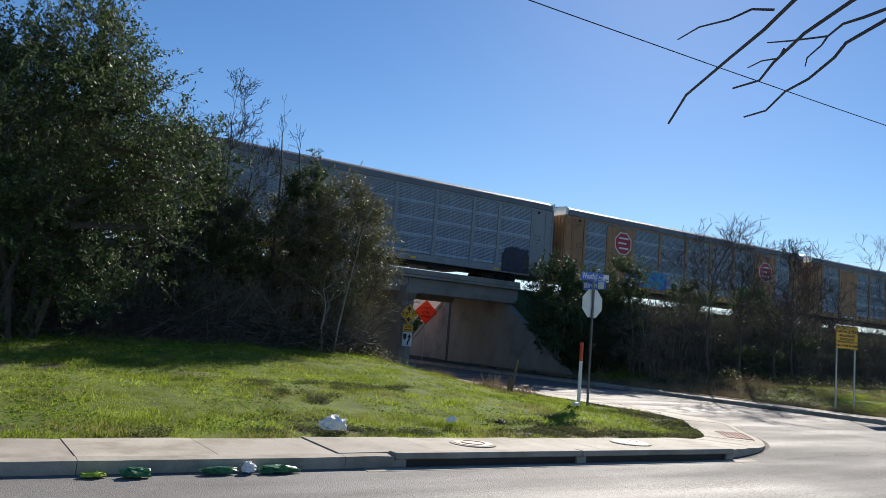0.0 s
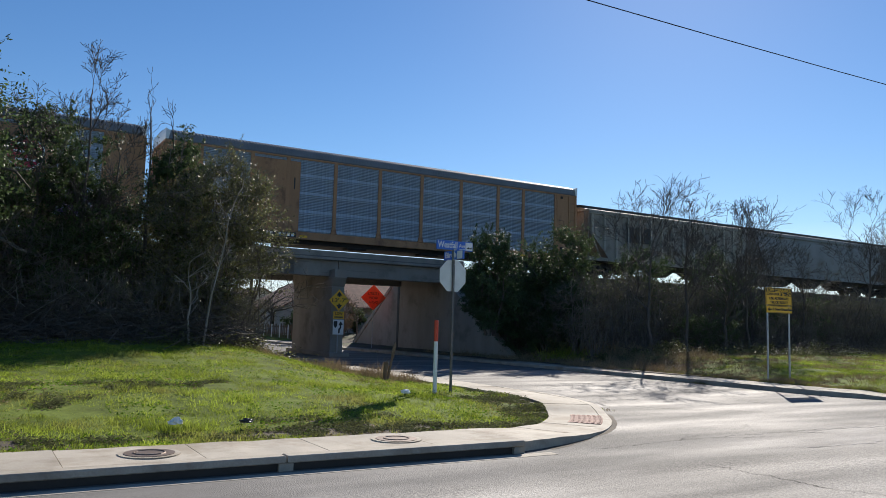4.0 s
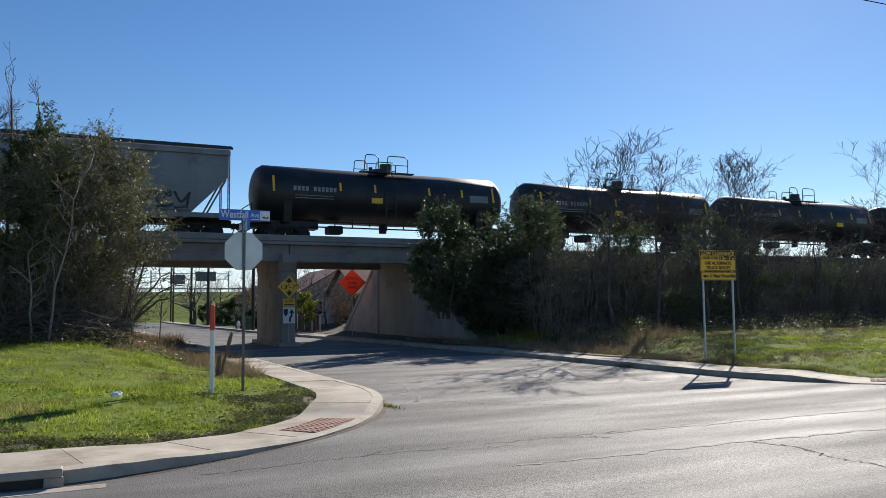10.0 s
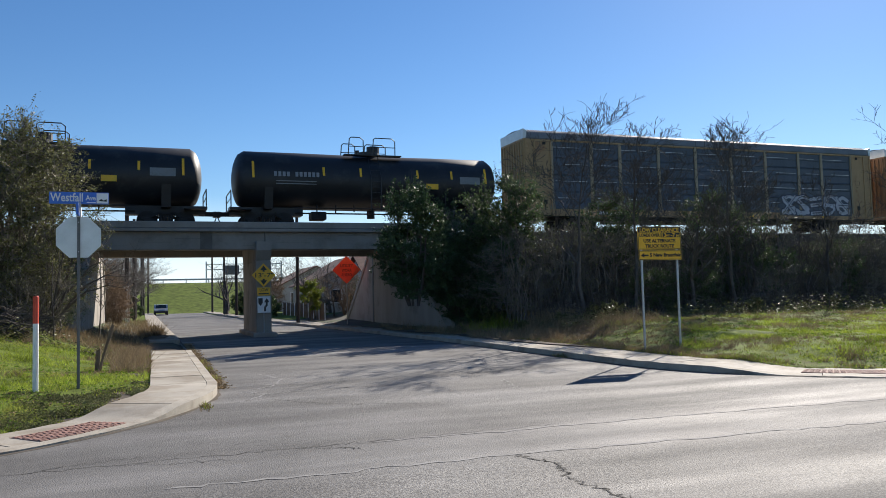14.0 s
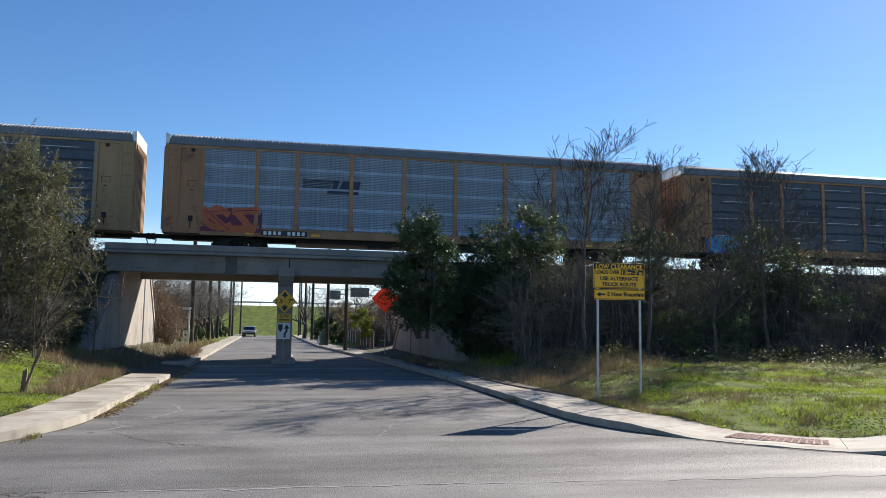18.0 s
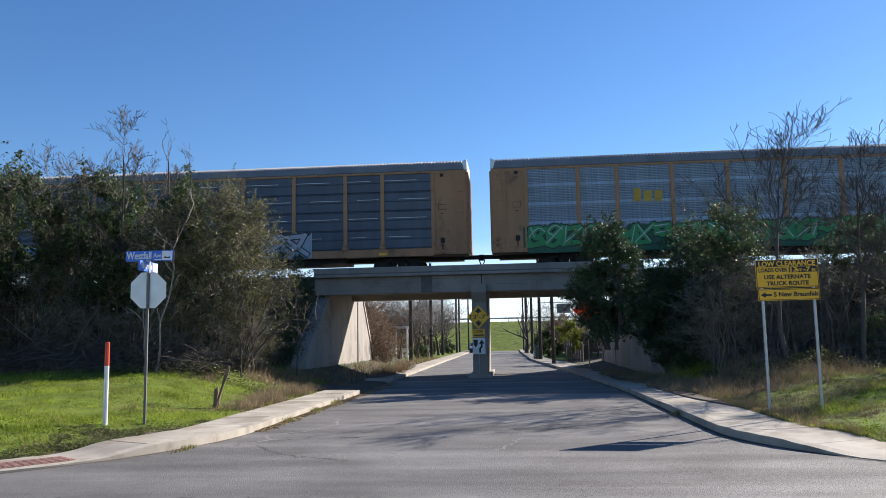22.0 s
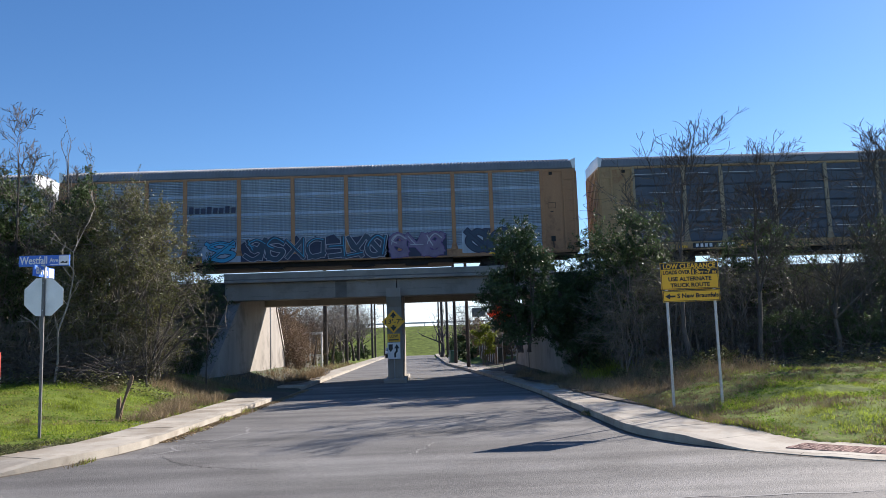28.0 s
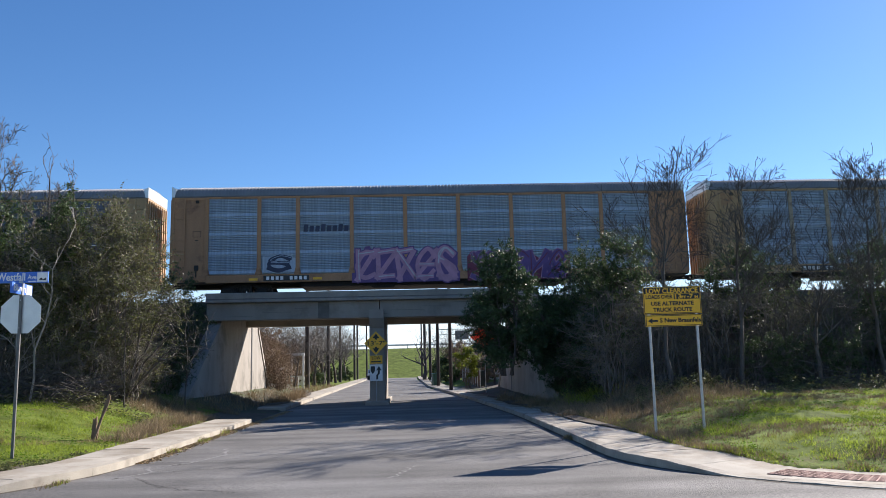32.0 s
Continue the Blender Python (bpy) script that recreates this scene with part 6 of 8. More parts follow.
def parch(x, y):
    """How dry the grass is: straw-coloured patches in the turf by the side street."""
    v = noise.noise((x * 0.33, y * 0.55, 21)) + 0.55 * noise.noise((x * 1.1, y * 1.4, 23)) - 0.28
    if x < 22:
        return v + 0.2 * smooth(12.0, 14.5, x) + 0.2 * smooth(20.5, 23.5, y) * smooth(11, 13, x)
    return v + 0.3 * (1 - smooth(38, 46, x)) + 0.25 * (1 - smooth(1.5, 2.3, verge_distance(x, y))) + 0.55 * smooth(17.5, 22.5, y) + 0.3 * (1 - smooth(30, 32, x))


def left_spot(rng):
    x, y = rng.uniform(-14, 17), 10.4 + 15.5 * rng.uniform(0, 1) ** 1.35
    if verge_distance(x, y) < path_width(x, y) + 0.02 or bare(x, y) > 0.42 + 0.5 * rng.uniform() or parch(x, y) > 0.1 + 0.6 * rng.uniform():
        return None
    return x, y


def right_spot(rng):
    x, y = 27 + 33 * rng.uniform(0, 1) ** 1.3, 10.4 + 15.5 * rng.uniform(0, 1) ** 1.2
    if verge_distance(x, y) < 1.44 or bare(x, y) > 0.42 + 0.5 * rng.uniform() or parch(x, y) > 0.1 + 0.6 * rng.uniform():
        return None
    return x, y


def weed_spot(rng):
    k = rng.uniform()
    if k < 0.5:
        # along the shrub's foot and beside the footpath
        x, y = rng.uniform(13.0, 16.4), rng.uniform(19.5, 32)
        if y < 24.2 and x < 15.4 + 0.5 * noise.noise((y * 0.7, 0, 6)) - 0.25 * max(0, y - 22):
            return None
        if noise.noise((x * 0.6, y * 0.6, 1)) < -0.15 + 0.2 * (x < 14.4):
            return None
    elif k < 0.75:
        x, y = rng.uniform(28.3, 33), rng.uniform(22, 31)
    else:
        x, y = rng.uniform(-30, 12), rng.normal(25.2, 0.4)
        if rng.uniform() > 0.25:
            return None
    return (x, y) if verge_distance(x, y) > 1.3 else None


def straw_spot(rng):
    if rng.uniform() < 0.22:
        x, y = rng.uniform(13, 16.4), rng.uniform(16.5, 25.5)
    else:
        x, y = 28 + 22 * rng.uniform(0, 1) ** 1.3, rng.uniform(11.5, 25.5)
    if verge_distance(x, y) < (1.24 if x < 22 else 1.5) or parch(x, y) < 0.42 * rng.uniform():
        return None
    return x, y


def far_spot(rng):
    x, y = (rng.uniform(13.8, 16.0), rng.uniform(49, 75)) if rng.uniform() < 0.5 else (rng.uniform(14.0, 16.0), rng.uniform(33, 50))
    return x, y


blades("grass", 400000, left_spot, GRASS, 0.09, 0.0072, 1, "bright green uncut grass on the verge", tuft=7)
blades("grass", 330000, right_spot, GRASS, 0.09, 0.0072, 2, "bright green uncut grass on the verge", tuft=7)
blades("straw_grass", 80000, straw_spot, DRY, 0.13, 0.006, 14, "straw-coloured dry patches in the verge grass", tuft=14)


def slope_weeds():
    """Leafy weeds in clumps where the turf meets the brush."""
    rng = np.random.default_rng(52)
    spots = []
    for k in range(110):
        x, y = (rng.uniform(29.2, 47), rng.normal(24.6, 0.5)) if k % 4 else (rng.uniform(9, 15), rng.normal(25.0, 0.4))
        r = rng.uniform(0.15, 0.5)
        for j in range(int(260 * r)):
            px, py = x + rng.normal(0, r), y + rng.normal(0, r * 0.6)
            spots.append((px, py, ground_z(px, py) + abs(rng.normal(0, r * 0.55))))
    me = leaf_mesh("slope_weeds", spots, 0.04, 53, 0.7)
    me.materials.append(LEAF_OLIVE)
    tagged(new("slope_weeds", me), "leafy weeds along the foot of the brush", "weeds", kind="stuff")


slope_weeds()


def weed_clumps():
    """Leafy weeds that stand out singly at the foot of the brush."""
    rng = np.random.default_rng(58)
    w, lf = shrub_meshes("weed_clump_leaves", 59, 1.1, 0.9, 1500, 0.045, 6, 26, 0.05, lumps=0.5, twigs=6, twig_r=0.004)
    proto = plant("weed_clump", on_ground(29.9, 30.2), w.mesh("weed_clump_wood"), lf, DRY, LEAF_OLIVE, "clump of grey-green leafy weeds at the foot of the brush", "weeds", "weed clumps")
    for x, y, s in ((31.6, 25.2, 0.6), (32.3, 25.0, 0.75), (35.2, 25.2, 0.6), (39.1, 25.1, 0.7), (43.4, 25.2, 0.8), (13.0, 25.4, 0.5), (29.3, 26.4, 0.5), (30.4, 25.4, 0.45)):
        place(proto, on_ground(x, y, rng.uniform(0, 360), s, 0.03))


weed_clumps()


def edge_spot(rng):
    """Ragged tufts that hang over the footpaths' back edges."""
    if rng.uniform() < 0.62:
        s = rng.uniform()
        x, y = (rng.uniform(27.9, 28.6), rng.uniform(13.5, 30)) if s < 0.6 else (rng.uniform(28, 46), rng.uniform(10.4, 14))
        d = verge_distance(x, y)
        ok = 1.34 < d < 1.85
    else:
        x, y = rng.uniform(-10, 16.2), rng.uniform(10.4, 24)
        d = verge_distance(x, y)
        ok = -0.04 < d - path_width(x, y) < 0.3 and noise.noise((x * 0.7, y * 0.7, 4)) > -0.05
    return (x, y) if ok else None


blades("grass", 10000, edge_spot, GRASS, 0.1, 0.008, 6, "ragged tufts of grass along the footpath edge")
blades("dry_weeds", 15000, edge_spot, DRY, 0.16, 0.006, 7, "dry grass along the footpath edge")
def gutter_spot(rng):
    """Weeds rooted where the kerb meets the road, in a few tufts."""
    cx, cy = ((17.66, 18.2), (17.66, 20.6), (17.64, 21.6), (17.66, 23.0), (26.98, 14.6), (26.6, 18.6), (17.2, 13.4))[int(rng.integers(0, 7))]
    return cx + rng.normal(0, 0.05), cy + rng.normal(0, 0.22)


blades("dry_weeds", 900, gutter_spot, DRY, 0.14, 0.007, 12, "dry weeds rooted along the kerb foot", 0.0)
blades("grass", 500, gutter_spot, GRASS, 0.12, 0.008, 13, "small green weeds along the kerb foot", 0.0)


def clover():
    """Low broad-leaved weeds between the grass."""
    rng = np.random.default_rng(29)
    spots = []
    while len(spots) < 42000:
        p = (right_spot if rng.uniform() < 0.6 else left_spot)(rng)
        if p and noise.noise((p[0] * 0.55, p[1] * 0.55, 11)) > -0.02:
            spots.append((p[0], p[1], ground_z(*p) + rng.uniform(0.01, 0.07)))
    me = leaf_mesh("clover", spots, 0.024, 30, 0.8)
    me.materials.append(CLOVER)
    tagged(new("clover", me), "low broad-leaved green weeds in the turf", "weeds", kind="stuff")


def fallen_leaves():
    rng = np.random.default_rng(37)
    spots = []
    while len(spots) < 8000:
        if rng.uniform() < 0.35:
            x, y = 17.55 + abs(rng.normal(0, 0.12)), rng.uniform(16, 34)
            z = 0.012
        else:
            x, y = rng.uniform(-4, 17), rng.uniform(10.5, 25)
            if verge_distance(x, y) < path_width(x, y) or bare(x, y) < 0.25:
                continue
            z = ground_z(x, y) + 0.015
        spots.append((x, y, z))
    me = leaf_mesh("fallen_leaves", spots, 0.03, 38, 0.92)
    me.materials.append(DRY)
    tagged(new("fallen_leaves", me), "dry brown fallen leaves on bare earth and in the gutter", "leaves", kind="stuff")


def soil_weeds():
    """Dull low weeds that half cover the worn soil by the footpath."""
    rng = np.random.default_rng(31)
    spots = []
    while len(spots) < 34000:
        x, y = rng.uniform(2, 16.5), rng.uniform(10.5, 17)
        if verge_distance(x, y) > path_width(x, y) + 0.02 and bare(x, y) > 0.3 + 0.3 * rng.uniform() and noise.noise((x * 2.3, y * 2.3, 15)) > -0.15:
            spots.append((x, y, ground_z(x, y) + abs(rng.normal(0, 0.03)) + 0.008))
    me = leaf_mesh("soil_weeds", spots, 0.019, 32, 0.6)
    me.materials.append(SOIL_WEED)
    tagged(new("soil_weeds", me), "dull low weeds over worn soil by the footpath", "weeds", kind="stuff")


CLOVER = material("clover_leaf", (0.11, 0.215, 0.012), 0.8, spec=0.1, vary=0.3, scale=1.2, fine=12, bump=0, island=0.35, translucent=0.3)
clover()
soil_weeds()
fallen_leaves()
blades("dry_weeds", 20000, weed_spot, DRY, 0.42, 0.007, 3, "dry brown weeds along the foot of the embankment")
blades("dry_weeds", 3000, far_spot, DRY, 0.4, 0.015, 4, "dry brown weeds beside the abutment")


# ---- signs ----
def octagon(r):
    return [(r * math.cos(radians(22.5 + 45 * k)), r * math.sin(radians(22.5 + 45 * k))) for k in range(8)]


def stop_sign():
    z = ground_z(15.07, 16.22)
    st = thing("stop_sign", pose(15.07, 16.22, z, 0, 0, 3), "stop sign with street name plates, seen from behind", "sign")
    part("post", MB().box(-0.026, 0.026, -0.012, 0.012, -0.4, 3.42 - z).box(-0.026, -0.016, 0.012, 0.03, -0.4, 3.42 - z).box(0.016, 0.026, 0.012, 0.03, -0.4, 3.42 - z), DULL_STEEL, st, "dull steel channel post")
    c = 3.0 - z
    part("sign_plate", MB().prism([(px, pz + c) for px, pz in octagon(0.42)], "y", 0.032, 0.038), SIGN_BACK, st, "bare aluminium back")
    part("sign_face", MB().prism([(px, pz + c) for px, pz in octagon(0.415)], "y", 0.039, 0.042), RED, st)
    for dz in (-0.28, 0.28):
        part("bolt", MB().tube([(0, -0.022, c + dz), (0, -0.01, c + dz)], 0.012, 6), STEEL, st)
    n0 = 3.63 - z
    nm = part("street_name_plate", MB().box(-0.505, 0.525, -0.02, 0.02, n0, n0 + 0.225, 0.004), BLUE, st, "blue street name plate", at=pose(0, 0, 0, 0, 0, -3))
    part("lettering", words("Westfall", 0.22, width=0.56, bold=0.004), WHITE, nm, at=pose(-0.2, -0.024, n0 + 0.05))
    part("lettering", words("Ave", 0.13, width=0.18, bold=0.002), WHITE, nm, at=pose(0.212, -0.024, n0 + 0.075))
    part("lettering", MB().box(0.14, 0.3, -0.024, -0.02, n0 + 0.02, n0 + 0.04), WHITE, nm)
    pl = part("end_panel", MB().box(0.312, 0.518, -0.024, -0.02, n0 + 0.015, n0 + 0.21), WHITE, nm, "white end panel with a dark mark")
    part("emblem", MB().prism([(0.345, n0 + 0.06), (0.395, n0 + 0.1), (0.435, n0 + 0.07), (0.49, n0 + 0.1), (0.49, n0 + 0.05)], "y", -0.027, -0.0245), BLACK, pl)
    cr = part("street_name_plate", MB().box(-0.43, 0.43, -0.02, 0.02, n0 - 0.235, n0 - 0.012, 0.004), BLUE, st, "blue street name plate", at=pose(0, 0, 0, 0, 0, -92))
    for e, turn in ((1, 0), (-1, 180)):
        part("lettering", words("Birch", 0.2, width=0.5, bold=0.004), WHITE, cr, at=pose(-0.12 * e, -0.024 * e, n0 - 0.18, 0, 0, turn))
        part("end_panel", MB().box(0.17, 0.4, -0.025, -0.021, n0 - 0.22, n0 - 0.03), WHITE, cr, at=pose(0, 0, 0, 0, 0, turn))
    part("bracket", MB().box(-0.04, 0.04, -0.04, 0.04, 3.38 - z, n0 + 0.03), STEEL, st)


stop_sign()


def marker_post():
    ob = thing("marker_post", pose(14.4, 15.85, ground_z(14.4, 15.85), 0, 0, 0), "white marker post with a red top", "post")
    h = 1.9 - ground_z(14.4, 15.85)
    part("shaft", MB().tube([(0, 0, -0.2), (0, 0, h - 0.5)], 0.048, 10), WHITE, ob)
    part("cap", MB().tube([(0, 0, h - 0.5), (0, 0, h - 0.02), (0, 0, h)], [0.05, 0.05, 0.03], 10), RED, ob, "red plastic top")


marker_post()


def clearance_sign():
    cx, cy = 28.7, 17.0
    z = 0.46
    ob = thing("clearance_sign", pose(cx, cy, z, 0, 0, -6), "yellow low clearance warning sign on two posts", "sign")
    for x in (-0.51, 0.51):
        part("post", MB().tube([(x, 0, -0.5), (x, 0, 2.92)], 0.032, 8), STEEL, ob)
    up = part("sign_plate", MB().box(-0.62, 0.62, -0.045, -0.035, 2.310, 2.900, 0.003), YELLOW, ob)
    lo = part("sign_plate", MB().box(-0.6, 0.62, -0.045, -0.035, 2.040, 2.285, 0.003), YELLOW, ob)
    def border(pl, x0, x1, z0, z1):
        w = 0.012
        mb = MB()
        for a, b, c, d in ((x0, x1, z0, z0 + w), (x0, x1, z1 - w, z1), (x0, x0 + w, z0 + w, z1 - w), (x1 - w, x1, z0 + w, z1 - w)):
            mb.box(a, b, -0.05, -0.046, c, d)
        part("border", mb, BLACK, pl)
    border(up, -0.61, 0.61, 2.320, 2.890)
    border(lo, -0.59, 0.61, 2.050, 2.275)
    part("header_band", MB().box(-0.598, 0.598, -0.049, -0.046, 2.752, 2.878), BLACK, up, "black header band")
    part("lettering", words("LOW CLEARANCE", 0.15, width=1.12, bold=0.004), YELLOW, up, at=pose(0, -0.053, 2.763))
    part("lettering", words("LOADS OVER", 0.115, width=0.58, bold=0.004), BLACK, up, at=pose(-0.28, -0.049, 2.645))
    part("number_patch", MB().box(0.04, 0.59, -0.049, -0.046, 2.625, 2.742), BLACK, up)
    for text, size, wide, x in (("13", 0.13, 0.14, 0.125), ("FT", 0.075, 0.1, 0.255), ("-7", 0.13, 0.13, 0.39), ("IN", 0.075, 0.07, 0.525)):
        part("lettering", words(text, size, width=wide, bold=0.004), YELLOW, up, at=pose(x, -0.052, 2.64))
    part("lettering", words("USE ALTERNATE", 0.12, width=0.92, bold=0.004), BLACK, up, at=pose(0, -0.049, 2.495))
    part("lettering", words("TRUCK ROUTE", 0.12, width=0.84, bold=0.004), BLACK, up, at=pose(0, -0.049, 2.360))
    part("lettering", words("S New Braunfels", 0.13, width=0.88, bold=0.004), BLACK, lo, at=pose(0.15, -0.049, 2.125))
    part("arrow", MB().prism([(-0.55, 2.160), (-0.45, 2.220), (-0.45, 2.180), (-0.33, 2.180), (-0.33, 2.140), (-0.45, 2.140), (-0.45, 2.100)], "y", -0.049, -0.046), BLACK, lo)


clearance_sign()


def pier_signs():
    y, x = 37.45, 21.27
    ob = thing("clearance_sign", pose(x, y, 0.0), "yellow clearance diamond above a white arrow plate at the pier", "sign")
    part("post", MB().tube([(0, 0.06, 0.1), (0, 0.06, 3.3)], 0.03, 8), STEEL, ob)
    s = 0.56
    dm = part("sign_plate", MB().prism([(-s, 2.9), (0, 2.9 - s), (s, 2.9), (0, 2.9 + s)], "y", 0.0, 0.012), YELLOW, ob, "yellow diamond plate")
    part("lettering", words("13'-7\"", 0.29, width=0.84, bold=0.003), BLACK, dm, at=pose(0, -0.004, 2.8))
    for sg in (1, -1):
        part("arrow", MB().prism([(-0.16, 2.9 + sg * 0.24), (0, 2.9 + sg * 0.46), (0.16, 2.9 + sg * 0.24), (0.05, 2.9 + sg * 0.24), (0.05, 2.9 + sg * 0.17), (-0.05, 2.9 + sg * 0.17), (-0.05, 2.9 + sg * 0.24)], "y", -0.004, -0.001), BLACK, dm)
    lw = part("sign_plate", MB().box(-0.3, 0.3, 0.0, 0.012, 1.94, 2.32), YELLOW, ob)
    part("lettering", words("LOW", 0.2, width=0.4, bold=0.004), BLACK, lw, at=pose(0, -0.004, 2.14))
    part("lettering", MB().box(-0.24, 0.24, -0.004, -0.001, 2.0, 2.06), BLACK, lw)
    kr = part("sign_plate", MB().box(-0.3, 0.3, 0.0, 0.012, 1.13, 1.9, 0.004), WHITE, ob, "white keep-right plate")
    part("arrow", MB().prism([(0.0, 1.2), (0.0, 1.4), (0.08, 1.5), (0.08, 1.62), (0.0, 1.62), (0.13, 1.82), (0.26, 1.62), (0.17, 1.62), (0.17, 1.47), (0.09, 1.37), (0.09, 1.2)], "y", -0.004, -0.001), BLACK, kr)
    part("island_mark", MB().prism([(-0.26, 1.82), (-0.06, 1.82), (-0.06, 1.6), (-0.16, 1.45), (-0.26, 1.6)], "y", -0.004, -0.001), BLACK, kr)


pier_signs()


# ---- the orange work sign, stubs, litter, wires ----
def work_sign():
    ob = thing("work_sign", pose(27.2, 45.6, 0.16, 0, 0, -10), "orange diamond road work sign on a stand", "sign")
    s = 0.84
    pl = part("sign_plate", MB().prism([(-s, 3.25), (0, 3.25 - s), (s, 3.25), (0, 3.25 + s)], "y", 0.0, 0.012), ORANGE, ob)
    for txt, z, w in (("UTILITY", 3.42, 0.75), ("WORK", 3.14, 0.6), ("AHEAD", 2.87, 0.62)):
        part("lettering", words(txt, 0.24, width=w), BLACK, pl, at=pose(0, -0.004, z))
    part("post", MB().tube([(0, 0.03, -0.2), (0, 0.03, 4.0)], 0.025, 8), STEEL, ob)


work_sign()


def wing_spot(rng):
    """Rough growth at the foot of the right-hand wing wall."""
    x, y = 27.95 + 2.6 * rng.uniform() ** 1.4, rng.uniform(21, 36)
    return (x, y) if noise.noise((x * 0.8, y * 0.5, 31)) > -0.25 and (y < 31.5 or x < 28.5) else None


blades("dry_weeds", 9000, wing_spot, DRY, 0.3, 0.008, 8, "rough dry weeds at the foot of the wing wall", tuft=8)
blades("dry_weeds", 4500, wing_spot, LEAF_OLIVE, 0.2, 0.01, 9, "dull green weeds at the foot of the wing wall", tuft=8)


def path_spot(rng):
    """Weeds that grow through the soil on the footpaths by the bridge."""
    y = rng.uniform(23, 40)
    x = kerb_xr(y) + 0.5 + 1.0 * rng.uniform() ** 0.6
    return (x, y) if noise.noise((x * 1.1, y * 0.7, 33)) > 0.05 else None


def foot_spot(rng):
    """Dry growth at the foot of the left-hand abutment."""
    y = rng.uniform(38, 53)
    x = 15.7 + rng.uniform() ** 0.7 * 1.1 * smooth(53, 44, y)
    return (x, y) if noise.noise((x * 1.3, y * 0.9, 35)) > -0.1 else None


def tall_spot(rng):
    return rng.normal(29.4, 0.35), rng.normal(29.2, 0.8)


blades("dry_weeds", 3600, path_spot, DRY, 0.26, 0.008, 15, "dry weeds on the soil over the footpath", 0.175, tuft=8)
blades("dry_weeds", 3600, foot_spot, DRY, 0.42, 0.012, 16, "orange-brown dry grass at the foot of the abutment", 0.15, tuft=8)
blades("grass", 2200, tall_spot, GRASS, 0.6, 0.012, 17, "tall yellow-green grass by the wing wall", tuft=12)


def stubs():
    ob = thing("wooden_stub", pose(15.16, 19.95, ground_z(15.16, 19.95), 0, 4, 0), "broken weathered timber stub in the grass", "post", "timber stubs")
    part("timber", MB().prism([(-0.05, -0.2), (0.03, -0.2), (0.05, 0.42), (0.03, 0.58), (-0.01, 0.5), (-0.05, 0.53)], "y", -0.03, 0.03), WOOD, ob)
    part("splinter", MB().prism([(0.045, -0.2), (0.075, -0.2), (0.13, 0.36), (0.1, 0.44), (0.08, 0.4)], "y", -0.045, 0.0), WOOD, ob, "split-off edge of the stub")
    ob = thing("wooden_stub", pose(15.2, 19.85, ground_z(15.2, 19.85), -8, 15, 0), "thin leaning timber stake in the grass", "post", "timber stubs")
    part("timber", MB().prism([(-0.026, -0.2), (0.026, -0.2), (0.03, 0.62), (0.055, 0.9), (0.045, 1.1), (-0.012, 1.15), (-0.04, 0.95), (-0.024, 0.6)], "y", -0.018, 0.018), WOOD, ob)


stubs()
GREEN_BAG = material("green_plastic", (0.03, 0.16, 0.05), 0.35, vary=0.3, scale=9, fine=40, bump=0.3)
LIME_BAG = material("lime_plastic", (0.35, 0.45, 0.03), 0.35, vary=0.3, scale=9, fine=40, bump=0.3)


def crumpled(name, m, size, mat, label, seed):
    """A crumpled bag or wrapper: a folded lump."""
    bm = bmesh.new()
    bmesh.ops.create_icosphere(bm, subdivisions=3, radius=1.0)
    for v in bm.verts:
        k = 1 + 0.42 * noise.noise(v.co * 2.1 + Vector((seed, 0, 0))) + 0.32 * noise.noise(v.co * 5.0 + Vector((seed, 3, 0)))
        v.co = Vector((v.co.x * size[0] * k, v.co.y * size[1] * k, max(-0.25, v.co.z) * size[2] * k))
    me = bpy.data.meshes.new(name)
    bm.to_mesh(me)
    bm.free()
    ob = part(name, me, mat)
    ob.matrix_basis = m
    return tagged(ob, label, "litter", "roadside litter")


crumpled("plastic_bag", pose(5.1, 11.0, 0.27), (0.2, 0.15, 0.16), WHITE, "crumpled white plastic bag on the grass edge", 1)
for i, (x, y, z, s, mt, lab) in enumerate(((1.45, 8.85, 0.03, (0.13, 0.07, 0.04), LIME_BAG, "torn lime green wrapper in the gutter"), (1.85, 8.8, 0.04, (0.16, 0.09, 0.07), GREEN_BAG, "torn green wrapper in the gutter"),
                                        (2.75, 8.86, 0.04, (0.19, 0.07, 0.05), GREEN_BAG, "flattened green plastic bag in the gutter"), (3.1, 8.88, 0.05, (0.08, 0.07, 0.09), WHITE, "crumpled white paper in the gutter"),
                                        (3.45, 8.86, 0.04, (0.22, 0.09, 0.06), GREEN_BAG, "torn green plastic bag in the gutter"), (12.6, 13.95, 0.42, (0.09, 0.07, 0.06), WHITE, "scrap of white paper in the grass"),
                                        (7.6, 11.6, 0.3, (0.1, 0.05, 0.07), WHITE, "scrap of white paper in the grass"), (8.6, 11.5, 0.29, (0.09, 0.07, 0.05), BLACK, "black scrap of plastic in the grass"))):
    crumpled("litter", pose(x, y, z), s, mt, lab, 20 + i)


def power_line():
    wire = part("power_line", MB().tube([(x, 12.4 - 0.0025 * x, 8.56 + 0.019 * x + 0.0004 * (x - 20) ** 2) for x in np.arange(-45, 100, 5.0)], 0.013, 5), BLACK)
    tagged(wire, "single black overhead power line", "cable")
    for x in (-45, 95):
        z = 8.56 + 0.019 * x + 0.0004 * (x - 20) ** 2
        ob = thing("utility_pole", pose(x, 12.4 - 0.0025 * x, 0), "weathered wooden utility pole", "utility pole", "poles")
        part("pole", MB().tube([(0, 0, -0.5), (0, 0, z + 0.6)], [0.16, 0.11], 10), WOOD, ob)


power_line()


